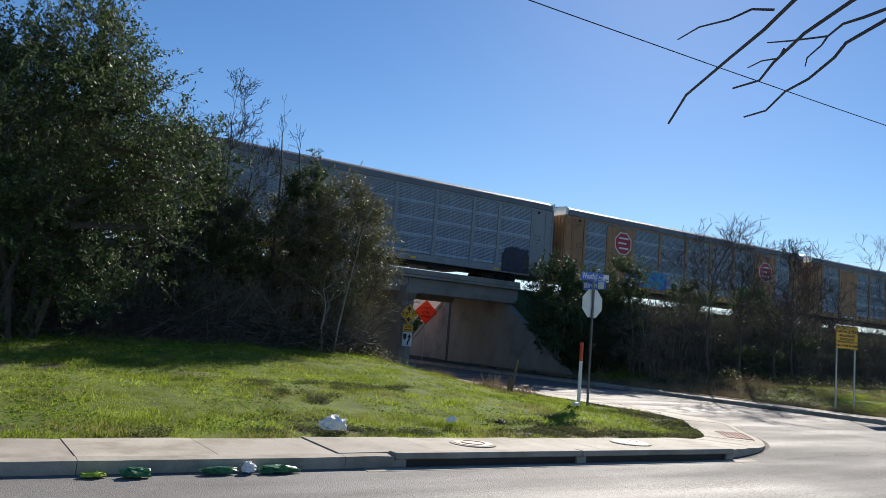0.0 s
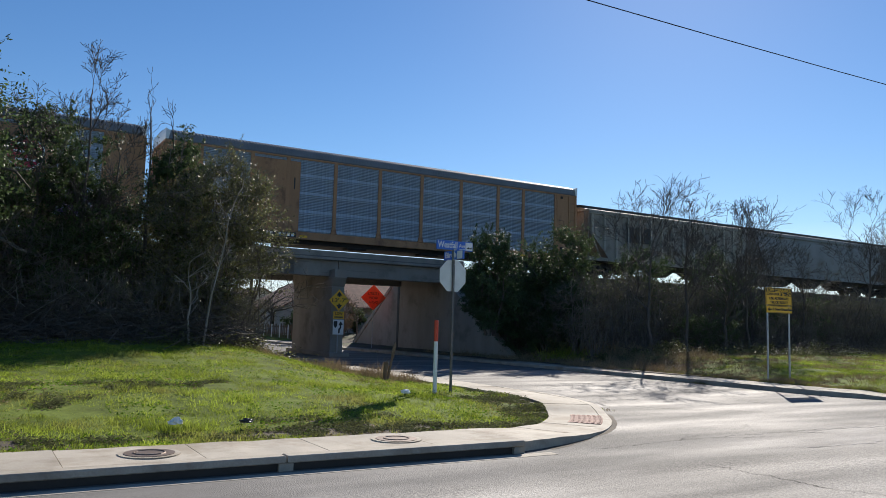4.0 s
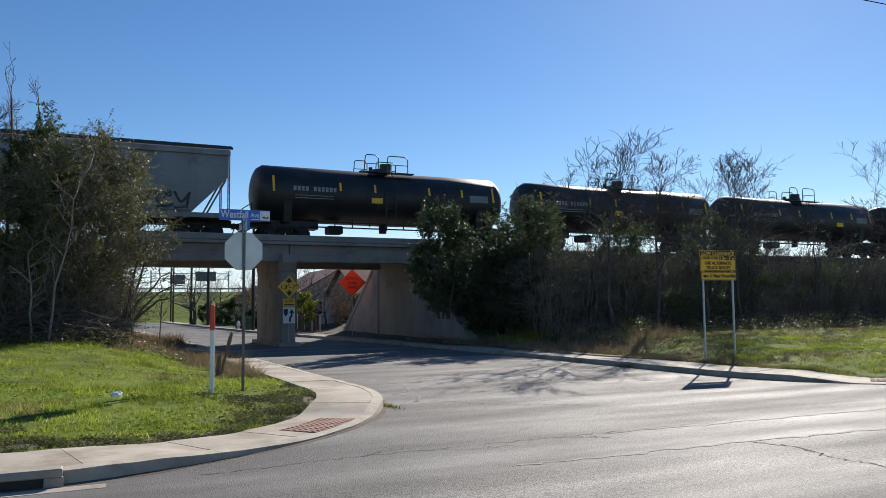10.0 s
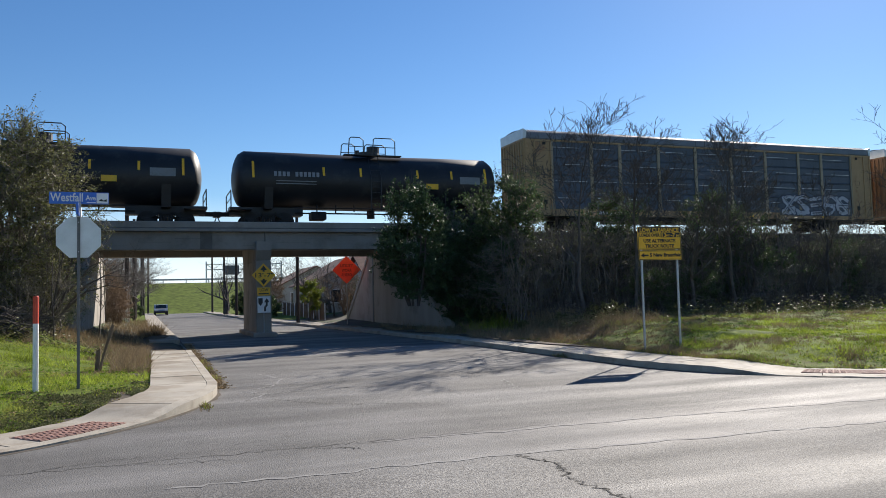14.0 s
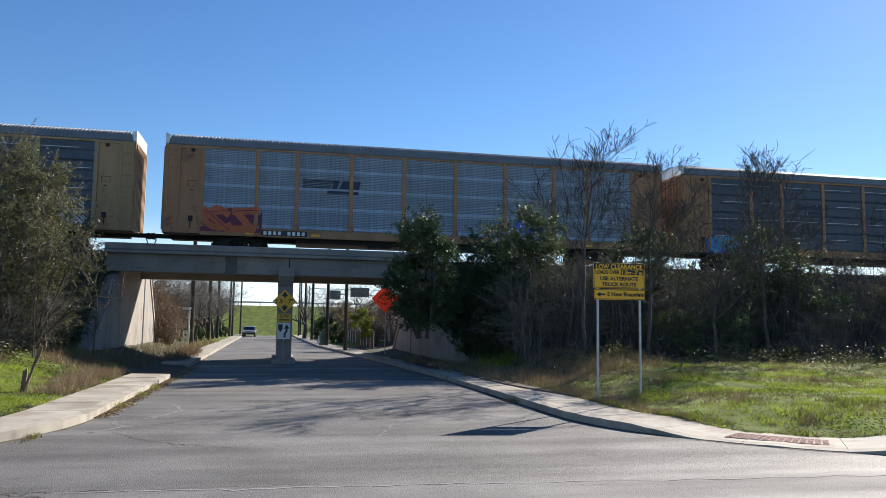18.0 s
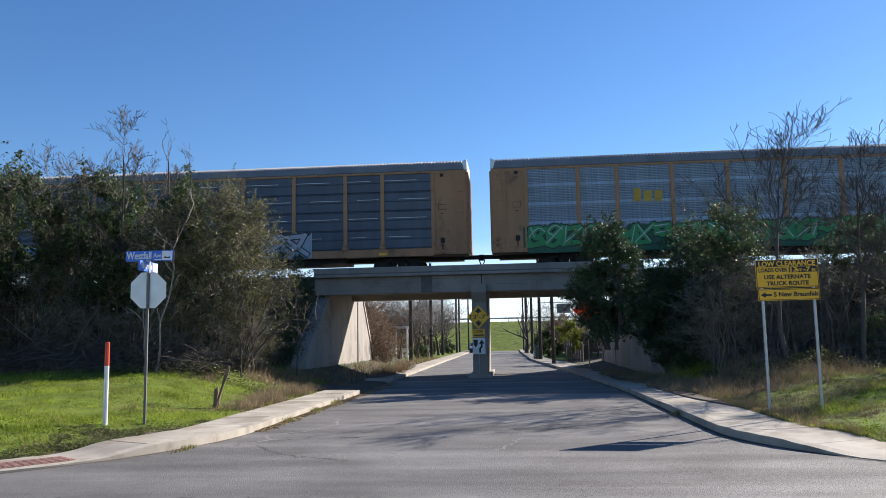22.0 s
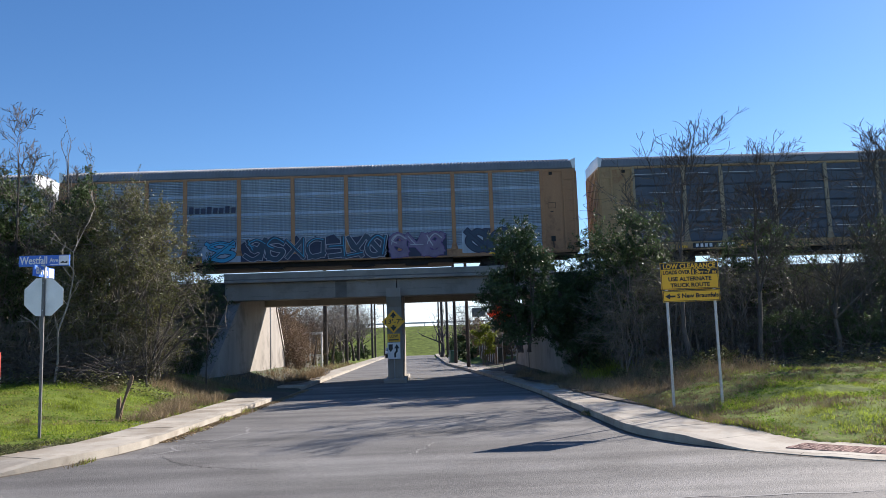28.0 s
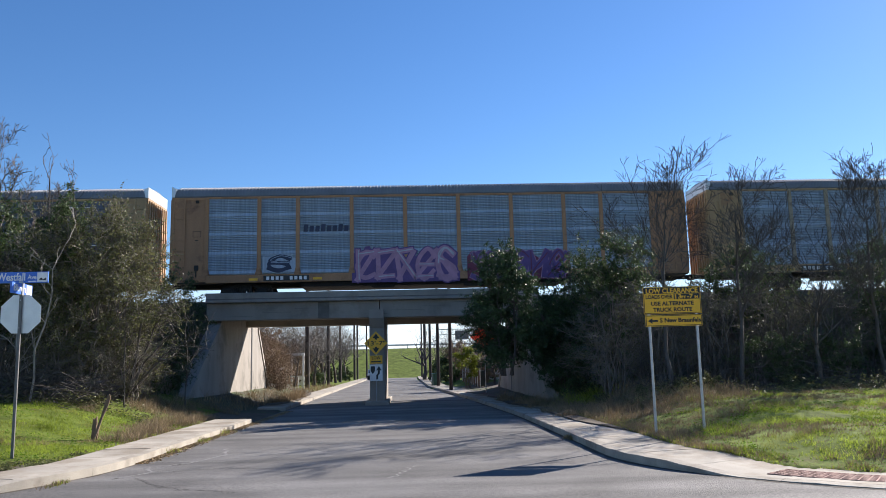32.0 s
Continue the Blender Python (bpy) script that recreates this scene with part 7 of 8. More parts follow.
def street_tree():
    """A bare tree on the near side of the street, one limb reaching over the lane."""
    rng = np.random.default_rng(7)
    mb, tips = MB(), []
    ob = thing("bare_tree", pose(6.0, -10.0, 0.2), "bare street tree with a limb over the lane", "tree", "bare trees")
    mb.tube([(0, 0, -0.4), (0.1, 0.1, 2.2), (0, 0.6, 4.2)], [0.24, 0.2, 0.16], 10)
    for k in range(4):
        grow(mb, rng, (0, 0.6, 4.0), (rng.normal(0, 0.6), rng.normal(-0.5, 0.4), 0.9), 3.0, 0.1, 3, tips, 6, 0.5, 0.1, 0.7, 3)
    part("trunk", mb, BARK, ob)
    ox, oy, oz = 6.0, -10.0, 0.2
    lim = MB()
    def run(pts, r0, r1):
        n = len(pts)
        lim.tube([(x - ox, y - oy, z - oz) for x, y, z in pts], [(r0 + (r1 - r0) * k / (n - 1)) * (0.55 if r0 < 0.05 else 1) for k in range(n)], 6)
    run([(6.0, -9.4, 4.2), (4.4, -6.5, 5.0), (2.9, -3.2, 4.6), (1.9, -0.6, 3.4), (1.45, 0.25, 2.72), (1.28, 0.58, 2.36)], 0.11, 0.008)
    run([(1.45, 0.25, 2.72), (1.27, 0.55, 2.52), (1.13, 0.77, 2.32), (1.12, 0.82, 2.28), (1.10, 0.87, 2.24), (1.07, 0.94, 2.18), (1.06, 0.97, 2.13)], 0.008, 0.0035)
    run([(1.12, 0.80, 2.31), (1.10, 0.83, 2.315), (1.08, 0.86, 2.30), (1.05, 0.90, 2.29), (1.03, 0.93, 2.27)], 0.0045, 0.002)
    run([(1.36, 0.4, 2.5), (1.18, 0.70, 2.31), (1.16, 0.77, 2.27), (1.15, 0.82, 2.23), (1.14, 0.84, 2.20), (1.12, 0.88, 2.19)], 0.007, 0.003)
    run([(1.15, 0.80, 2.25), (1.15, 0.81, 2.235), (1.13, 0.83, 2.23), (1.12, 0.85, 2.22)], 0.004, 0.002)
    run([(1.28, 0.58, 2.36), (1.22, 0.66, 2.28), (1.20, 0.72, 2.25), (1.20, 0.74, 2.23), (1.19, 0.78, 2.20), (1.17, 0.81, 2.18), (1.16, 0.84, 2.15), (1.14, 0.87, 2.14)], 0.007, 0.003)
    run([(1.24, 0.63, 2.31), (1.20, 0.69, 2.285), (1.19, 0.72, 2.28), (1.18, 0.74, 2.262), (1.15, 0.79, 2.26), (1.13, 0.82, 2.26)], 0.0055, 0.002)
    run([(1.18, 0.74, 2.262), (1.18, 0.75, 2.25), (1.17, 0.77, 2.23), (1.18, 0.78, 2.22)], 0.0035, 0.0018)
    part("limb", lim, BARK, ob)


street_tree()


# ---- beyond the bridge ----
ROOF_TILE = material("brown_shingle", (0.20, 0.105, 0.078), 0.9, vary=0.25, scale=2, fine=14, bump=0.4)
SIDING = material("pale_siding", (0.48, 0.46, 0.42), 0.8, vary=0.12, scale=1.2, fine=20, bump=0.1)
DARK_GLASS = material("window_glass", (0.02, 0.024, 0.03), 0.08, vary=0.2, scale=2, fine=10, bump=0)
BIN_PLASTIC = material("bin_plastic", (0.03, 0.05, 0.06), 0.5, vary=0.2, scale=4, fine=30, bump=0.05)
BIN_GREEN = material("green_bin_plastic", (0.03, 0.11, 0.08), 0.5, vary=0.2, scale=4, fine=30, bump=0.05)


def house(x, y, w, d, hgt, ridge, label, wall_mat, roof_mat, turn=0):
    ob = thing("house", pose(x, y, ground_z(x, y) - 0.05, 0, 0, turn), label, "house", "houses beyond the bridge")
    part("wall", MB().prism([(-w / 2, 0), (w / 2, 0), (w / 2, hgt), (0, ridge - 0.12), (-w / 2, hgt)], "y", -d / 2, d / 2), wall_mat, ob)
    for s in (-1, 1):
        a = [(s * (w / 2 + 0.4), hgt - 0.25), (s * (w / 2 + 0.4), hgt - 0.13), (0, ridge), (0, ridge - 0.12)]
        part("roof", MB().prism(a, "y", -d / 2 - 0.4, d / 2 + 0.4), roof_mat, ob)
    for wx in (-w * 0.27, w * 0.2):
        win = part("window", MB().box(wx - 0.55, wx + 0.55, -d / 2 - 0.06, -d / 2 + 0.02, 0.9, 2.2, 0.02), WHITE, ob)
        part("pane", MB().box(wx - 0.46, wx + 0.46, -d / 2 - 0.07, -d / 2 - 0.055, 0.98, 2.12), DARK_GLASS, win)
    for wy in (-d * 0.25, d * 0.25):
        for s in (-1, 1):
            win = part("window", MB().box(s * w / 2 - 0.05, s * w / 2 + 0.05, wy - 0.5, wy + 0.5, 0.9, 2.2, 0.02), WHITE, ob)
            part("pane", MB().box(s * (w / 2 + 0.052) - 0.008, s * (w / 2 + 0.052) + 0.008, wy - 0.42, wy + 0.42, 0.98, 2.12), DARK_GLASS, win)
    part("door", MB().box(-0.1, 0.85, -d / 2 - 0.05, -d / 2 + 0.02, 0.05, 2.1, 0.01), WOOD, ob)
    return ob


house(34.5, 76, 9, 11, 2.8, 5.4, "small pale house with a brown shingle roof", SIDING, ROOF_TILE)
house(38.0, 64, 8, 11, 2.8, 5.0, "long low house with a brown shingle roof behind bushes", SIDING, ROOF_TILE, 90)
house(34.0, 95, 9, 11, 2.8, 5.2, "small house with a grey-brown roof", SIDING, ROOF_TILE)
house(8.0, 66, 8, 10, 2.8, 5.0, "small white house with a front porch", WHITE, ROOF_TILE)
house(7.0, 86, 8, 10, 2.8, 5.0, "small pale house behind bare trees", SIDING, ROOF_TILE)


def porch():
    ob = thing("porch", pose(13.7, 61.0, ground_z(13.7, 61.0)), "white timber porch frame beside the house", "porch")
    for x in (-0.9, 0.0, 0.9):
        part("post", MB().box(x - 0.06, x + 0.06, -0.06, 0.06, -0.1, 2.6), WHITE, ob)
    part("beam", MB().box(-1.0, 1.0, -0.08, 0.08, 2.6, 2.8), WHITE, ob)
    for k in range(7):
        part("baluster", MB().box(-0.8 + 0.26 * k, -0.75 + 0.26 * k, -0.03, 0.03, 0.1, 1.0), WHITE, ob)
    part("rail", MB().box(-0.9, 0.9, -0.04, 0.04, 1.0, 1.06), WHITE, ob)


porch()


DARK_WOOD = material("dark_wood", (0.055, 0.045, 0.038), 0.9, vary=0.3, scale=3, fine=40, bump=0.4, streak=(8, 8, 0.6))


def poles():
    spec = ((14.5, 64.1, 9.5, 0.19), (14.7, 78.2, 9.5, 0.17), (14.5, 93.0, 9.5, 0.17), (14.9, 110.5, 9.5, 0.17), (15.1, 113.5, 9.5, 0.15), (15.6, 128, 9, 0.15), (25.55, 53, 8.9, 0.13), (25.1, 65, 8.9, 0.15), (25.0, 89, 9.5, 0.17), (24.6, 100, 9.5, 0.16), (24.4, 118, 8.9, 0.14), (24.9, 126, 8.9, 0.14))
    for x, y, hgt, r in spec:
        ob = thing("utility_pole", pose(x, y, ground_z(x, y)), "weathered wooden utility pole", "utility pole", "poles")
        part("pole", MB().tube([(0, 0, -0.5), (0, 0, hgt)], [r, r * 0.75], 10), DARK_WOOD, ob)
        if hgt >= 9:
            part("crossarm", MB().box(-1.1, 1.1, -0.06, 0.06, hgt - 0.6, hgt - 0.48), WOOD, ob)


poles()


def far_plants():
    w, lf = shrub_meshes("hedge_leaves", 91, 3.0, 2.4, 2600, 0.10, 4, 26)
    h0 = plant("bush", on_ground(26.8, 84, 0, 1.2), w.mesh("hedge_wood"), lf, TWIG, LEAF_DARK, "rounded dark bush by the side street", "bush", "street bushes")
    for x, y, s in ((14.0, 74.5, 0.62), (12.8, 74.8, 0.6), (13.2, 90, 0.8), (14.6, 102, 0.62), (13.5, 106, 0.9), (26.2, 92, 1.0), (26.5, 100, 1.1), (12.2, 60, 0.9), (28.8, 64, 0.9), (25.2, 71, 0.6), (26.4, 72, 0.8), (33.6, 57.6, 1.15), (36.4, 57.2, 1.0), (31.6, 59.0, 1.0)):
        place(h0, on_ground(x, y, x * 40, s))
    w, lf = shrub_meshes("yellow_leaves", 93, 2.6, 4.0, 3200, 0.09, 6, 30, 0.25)
    plant("young_tree", on_ground(26.9, 55.6, 0, 0.8), w.mesh("yellow_wood"), lf, TWIG, LEAF_LIGHT, "young tree with yellow-green leaves", "tree", "street trees")
    w, lf = shrub_meshes("thicket_leaves", 97, 3.4, 4.6, 2600, 0.04, 14, 90, 0.05, lumps=0.5, twigs=16, twig_r=0.011)
    k0 = plant("bush", on_ground(12.9, 53.5, 0, 0.9), w.mesh("thicket_wood"), lf, BROWN_TWIG, DRY, "tangled brown half-bare bush beyond the bridge", "bush", "street thickets")
    for x, y, s in ((14.3, 51.6, 0.62), (14.2, 54.0, 0.55), (13.7, 50.8, 0.7), (13.3, 56.5, 0.7), (12.0, 58.5, 0.8), (11.5, 62.5, 1.1), (10.4, 55.5, 1.2), (13.2, 63.6, 0.8), (12.6, 71, 0.9), (11.0, 78, 1.1), (12.4, 86, 0.9), (29.6, 56, 0.8), (28.6, 61, 0.7), (27.4, 78, 0.9), (28.2, 86, 0.9)):
        place(k0, on_ground(x, y, x * 50, s))
    rng = np.random.default_rng(17)
    protos = []
    for k in range(3):
        mb, fine = bare_tree_meshes(120 + k, 7.5, 6.5, (7, 6, 5, 2), 0.19)
        protos.append(plant("bare_tree", on_ground(9.5 + k, 70 + 12 * k, 0, 1.0), mb.mesh("street_bare_tree"), fine.mesh("street_twigs"), BARK, TWIG, "spreading bare tree beside the side street", "tree", "street bare trees", "crown", "trunk"))
    mb, fine = bare_tree_meshes(131, 8.5, 8.0, (4, 4, 3, 2), 0.32, 0.1)
    plant("bare_tree", on_ground(24.5, 96, 0), mb.mesh("old_tree"), fine.mesh("old_twigs"), BARK, BARK, "old bare tree with thick crooked limbs", "tree", "street bare trees", "crown", "trunk")
    for x, y, s in ((13.9, 56.6, 0.5), (14.2, 59, 0.55), (12.2, 54.5, 0.7), (11.5, 57, 0.75), (9.5, 61, 0.9), (13.2, 64.5, 0.85), (11.0, 72, 1.0), (13.9, 82, 0.95), (28.9, 57, 0.5), (29.3, 72, 0.8), (28.0, 98, 0.9), (13.0, 66.5, 0.9), (12.8, 77, 0.95), (13.2, 86, 1.0), (13.4, 94, 1.0), (14.2, 104, 1.0), (12.6, 99, 1.05), (13.0, 112, 1.0), (29.5, 90, 0.95), (27.5, 104, 0.9), (26.5, 116, 0.9), (31, 68, 0.9), (29.5, 53, 0.5), (14.2, 71, 0.85), (14.0, 80, 1.0), (14.3, 90, 1.05), (14.0, 98, 1.05)):
        place(protos[int(rng.integers(0, 3))], on_ground(x, y, rng.uniform(0, 360), s))


far_plants()


def yard_sign():
    ob = thing("yard_sign", pose(13.95, 65.0, ground_z(13.95, 65.0)), "small white yard sign with a dark arc", "sign")
    pl = part("sign_plate", MB().box(-0.36, 0.36, -0.01, 0.01, 0.3, 0.95, 0.003), WHITE, ob)
    arc = MB().tube([(0.2 * math.cos(a), -0.012, 0.5 + 0.2 * math.sin(a)) for a in np.linspace(0, math.pi, 9)], 0.05, 5)
    part("emblem", arc, BLACK, pl, "black arc")
    for x in (-0.3, 0.3):
        part("leg", MB().tube([(x, 0.02, -0.1), (x, 0.02, 0.9)], 0.015, 5), STEEL, ob)


yard_sign()


def fence():
    ob = thing("picket_fence", pose(27.6, 54, ground_z(27.8, 60)), "weathered wooden picket fence along the footpath", "fence")
    for k in range(46):
        y = 0.42 * k
        hgt = 1.15 + 0.12 * noise.noise((k * 0.9, 0, 0))
        part("picket", MB().box(-0.02, 0.02, y - 0.07, y + 0.07, -0.1, hgt), WOOD if k % 5 else WHITE, ob)
    for z in (0.35, 0.9):
        part("rail", MB().box(0.02, 0.06, -0.1, 19.2, z, z + 0.08), WOOD, ob)


fence()


def wheelie_bin(x, y, mat, label):
    ob = thing("wheeled_bin", pose(x, y, ground_z(x, y), 0, 0, 10), label, "bin", "bins")
    part("body", MB().add([(-0.26, -0.3, 0.05), (0.26, -0.3, 0.05), (0.26, 0.3, 0.05), (-0.26, 0.3, 0.05), (-0.32, -0.38, 1.0), (0.32, -0.38, 1.0), (0.32, 0.38, 1.0), (-0.32, 0.38, 1.0)],
                         [(3, 2, 1, 0), (4, 5, 6, 7), (0, 1, 5, 4), (1, 2, 6, 5), (2, 3, 7, 6), (3, 0, 4, 7)]), mat, ob)
    part("lid", MB().box(-0.34, 0.34, -0.42, 0.42, 1.0, 1.09, 0.03), mat, ob)
    for s in (-1, 1):
        part("wheel", MB().tube([(s * 0.24, 0.34, 0.1), (s * 0.31, 0.34, 0.1)], 0.11, 12), BLACK, ob)


wheelie_bin(27.9, 57.0, BIN_PLASTIC, "dark grey wheeled rubbish bin by the fence")
wheelie_bin(24.95, 66.5, BIN_GREEN, "green wheeled rubbish bin at the kerb")


def hydrant(x, y):
    ob = thing("fire_hydrant", pose(x, y, ground_z(x, y)), "pale fire hydrant at the kerb", "hydrant")
    part("body", MB().tube([(0, 0, -0.1), (0, 0, 0.5), (0, 0, 0.55), (0, 0, 0.72), (0, 0, 0.8)], [0.1, 0.1, 0.14, 0.12, 0.04], 12), WHITE, ob)
    part("nozzle", MB().tube([(-0.2, 0, 0.45), (0.2, 0, 0.45)], 0.06, 8), WHITE, ob)


hydrant(24.75, 69.6)


def parked_car(x, y, mat, turn, label):
    ob = thing("car", pose(x, y, 0.0, 0, 0, turn), label, "car", "parked cars")
    prof = [(-2.25, 0.35), (-2.3, 0.65), (-2.15, 0.82), (-1.2, 0.95), (-0.55, 1.45), (0.9, 1.48), (1.6, 1.0), (2.2, 0.95), (2.3, 0.6), (2.25, 0.35)]
    bm = MB().prism(prof, "x", -0.86, 0.86)
    part("body", bm, mat, ob)
    part("windscreen", MB().add([(-0.72, -1.16, 0.98), (0.72, -1.16, 0.98), (0.62, -0.6, 1.43), (-0.62, -0.6, 1.43)], [(0, 1, 2, 3)]).add([(-0.72, -1.19, 1.0), (0.72, -1.19, 1.0), (0.62, -0.63, 1.45), (-0.62, -0.63, 1.45)], [(0, 1, 2, 3)]), DARK_GLASS, ob)
    part("bumper", MB().box(-0.88, 0.88, -2.38, -2.2, 0.35, 0.58, 0.04), BLACK, ob)
    for s in (-1, 1):
        part("headlight", MB().box(s * 0.62 - 0.2, s * 0.62 + 0.2, -2.33, -2.2, 0.66, 0.8, 0.02), WHITE, ob)
        part("side_window", MB().prism([(-0.85, 1.0), (-0.45, 1.38), (0.85, 1.4), (1.3, 1.02)], "x", s * 0.865 - 0.005, s * 0.865 + 0.005), DARK_GLASS, ob)
        for yy in (-1.4, 1.35):
            wh = part("wheel", MB().tube([(s * 0.68, yy, 0.33), (s * 0.9, yy, 0.33)], 0.33, 18), BLACK, ob)
            part("rim", MB().tube([(s * 0.88, yy, 0.33), (s * 0.91, yy, 0.33)], 0.2, 14), STEEL, wh)


CAR_SILVER = material("silver_car_paint", (0.35, 0.37, 0.40), 0.3, 0.5, vary=0.06, scale=2, fine=30, bump=0)
parked_car(17.35, 116.0, CAR_SILVER, 0, "silver-blue car parked at the kerb")
parked_car(17.3, 123.0, CAR_SILVER, 0, "second silver car parked behind the first")


def levee_rail():
    ob = thing("guard_rail", pose(0, 152.5, 5.3), "steel guard rail along the grass bank", "guard rail")
    part("beam", MB().box(-120, 160, -0.04, 0.04, 0.5, 0.8, 0.02), STEEL, ob)
    for k in range(0, 70):
        part("post", MB().box(-118 + 4 * k, -117.85 + 4 * k, 0.04, 0.16, -0.3, 0.8), STEEL, ob)


levee_rail()


def gantry():
    """The backs of two road signs on a gantry beyond the bank."""
    ob = thing("sign_gantry", pose(42, 240, 5.2), "highway sign gantry with two dark sign backs", "sign gantry")
    for x in (-11, 11):
        part("leg", MB().tube([(x, 0, -1), (x, 0, 8.4)], 0.22, 8), STEEL, ob)
    for z in (6.0, 7.6):
        part("truss", MB().tube([(-11, 0, z), (11, 0, z)], 0.12, 8), STEEL, ob)
    for k in range(11):
        part("brace", MB().tube([(-11 + 2 * k, 0, 6.0 if k % 2 else 7.6), (-9 + 2 * k, 0, 7.6 if k % 2 else 6.0)], 0.07, 6), STEEL, ob)
    for xa, xb, za, zb in ((-5.8, -1.6, 4.4, 7.2), (1.4, 7.2, 5.3, 8.2)):
        part("sign_back", MB().box(xa, xb, -0.3, -0.2, za, zb), DARK_PANEL, ob)


gantry()


# ---- paint on the train ----
def paint(name, rgb):
    return material(name, rgb, 0.55, vary=0.16, scale=2.5, fine=25, bump=0.03)


P_GREEN, P_TEAL, P_BLUE = paint("green_spray", (0.03, 0.28, 0.08)), paint("dark_green_spray", (0.015, 0.10, 0.05)), paint("blue_spray", (0.04, 0.14, 0.50))
P_PURPLE, P_PINK, P_CYAN = paint("purple_spray", (0.12, 0.06, 0.20)), paint("pink_spray", (0.42, 0.22, 0.32)), paint("cyan_spray", (0.05, 0.35, 0.55))
P_ORANGE, P_PALE, P_MAROON = paint("orange_spray", (0.55, 0.13, 0.04)), paint("pale_spray", (0.45, 0.46, 0.5)), paint("maroon_panel", (0.15, 0.015, 0.05))
P_MAUVE, P_SLATE = paint("mauve_spray", (0.2, 0.16, 0.25)), paint("slate_spray", (0.03, 0.06, 0.1))
P_NAVY, P_GOLD = paint("navy_paint", (0.02, 0.03, 0.07)), paint("gold_paint", (0.55, 0.33, 0.03))


STROKES = (((0.1, 0.0), (0.0, 1.0)), ((0.0, 1.0), (0.5, 0.35), (1.0, 1.0)), ((0.9, 0.0), (1.0, 1.0)), ((0.0, 0.9), (0.9, 1.0)), ((0.1, 0.0), (0.95, 0.05)), ((0.1, 0.5), (0.9, 0.55)),
           ((1.0, 0.85), (0.5, 1.05), (0.05, 0.75), (0.5, 0.5), (0.95, 0.3), (0.5, -0.05), (0.0, 0.15)), ((0.95, 0.8), (0.5, 1.02), (0.05, 0.6), (0.1, 0.2), (0.5, -0.02), (1.0, 0.2)), ((0.0, 0.0), (1.0, 1.0)), ((0.0, 1.0), (0.95, 0.0)))


def curve_through(pts, n=4):
    """A smooth line through a few (x, z) points."""
    if len(pts) < 3:
        return list(pts)
    out = []
    ext = [pts[0]] + list(pts) + [pts[-1]]
    for p0, p1, p2, p3 in zip(ext, ext[1:], ext[2:], ext[3:]):
        for k in range(n):
            t = k / n
            out.append(tuple(0.5 * (2 * p1[c] + (p2[c] - p0[c]) * t + (2 * p0[c] - 5 * p1[c] + 4 * p2[c] - p3[c]) * t * t + (3 * p1[c] - p0[c] - 3 * p2[c] + p3[c]) * t ** 3) for c in (0, 1)))
    return out + [tuple(pts[-1])]


def paint_ribbon(mb, pts, wide, ya, yb):
    """One sprayed stroke: a flat band of even width along a line, with squared ends."""
    n, base = len(pts), len(mb.v)
    for i, (x, z) in enumerate(pts):
        q, p = pts[min(i + 1, n - 1)], pts[max(i - 1, 0)]
        ln = math.hypot(q[0] - p[0], q[1] - p[1]) or 1
        ux, uz = (q[0] - p[0]) / ln * wide / 2, (q[1] - p[1]) / ln * wide / 2
        e = -0.8 if i == 0 else 0.8 if i == n - 1 else 0
        cx, cz = x + ux * e, z + uz * e
        mb.v += [(cx - uz, ya, cz + ux), (cx + uz, ya, cz - ux), (cx - uz, yb, cz + ux), (cx + uz, yb, cz - ux)]
    for i in range(n - 1):
        a = base + 4 * i
        mb.f += [(a + 2, a + 3, a + 7, a + 6), (a, a + 4, a + 5, a + 1), (a, a + 2, a + 6, a + 4), (a + 1, a + 5, a + 7, a + 3)]
    a = base + 4 * (n - 1)
    mb.f += [(base, base + 1, base + 3, base + 2), (a, a + 2, a + 3, a + 1)]


def graffiti(car, x0, x1, z0, z1, fill, line, seed, y=-1.565, count=None, third=None, band=None, weight=0.18, rim=1.5):
    """Spray-painted shapes: crossing fat strokes with an outline, on a ragged painted ground. They spell nothing."""
    rng = np.random.default_rng(seed)
    n = count or max(2, int((x1 - x0) / ((z1 - z0) * 0.75)))
    w, h = (x1 - x0) / n, z1 - z0
    top = [(x1 + 0.2 - (x1 - x0 + 0.4) * k / 24, z1 - h * rng.uniform(-0.06, 0.3)) for k in range(25)]
    ground = MB().prism([(x0 - 0.2, z0 - 0.03), (x1 + 0.2, z0 - 0.03)] + top, "y", y + 0.012, y + 0.006)
    piece = part("graffiti", ground, band or line, car, "sprayed graffiti")
    step = 0
    for k in range(n):
        cx = x0 + w * k
        lean = rng.uniform(-0.15, 0.25)
        fat = min(w, h) * weight * rng.uniform(0.83, 1.17)
        back, front, marks = MB(), MB(), MB()
        for s in rng.choice(len(STROKES), 4 if weight > 0.22 else 3, replace=False):
            pts = curve_through([(cx + w * (0.08 + 0.86 * (px + lean * (pz - 0.5))), z0 + h * (0.1 + 0.8 * pz) + rng.normal(0, h * 0.03)) for px, pz in STROKES[int(s)]])
            step += 1
            e = 0.0006 * (step % 7)
            paint_ribbon(back, pts, fat * rim, y + 0.006, y + 0.001 - e)
            paint_ribbon(front, pts, fat, y + 0.0, y - 0.008 - e)
            if step % 2:
                half = pts[:max(2, len(pts) // 2)]
                paint_ribbon(marks, [(px + 0.03, pz + 0.02) for px, pz in half], fat * 0.2, y - 0.008, y - 0.016)
        part("outline", back, line if band else (third or fill), piece)
        part("stroke", front, fill, piece)
        if marks.v:
            part("highlight", marks, third or line, piece)


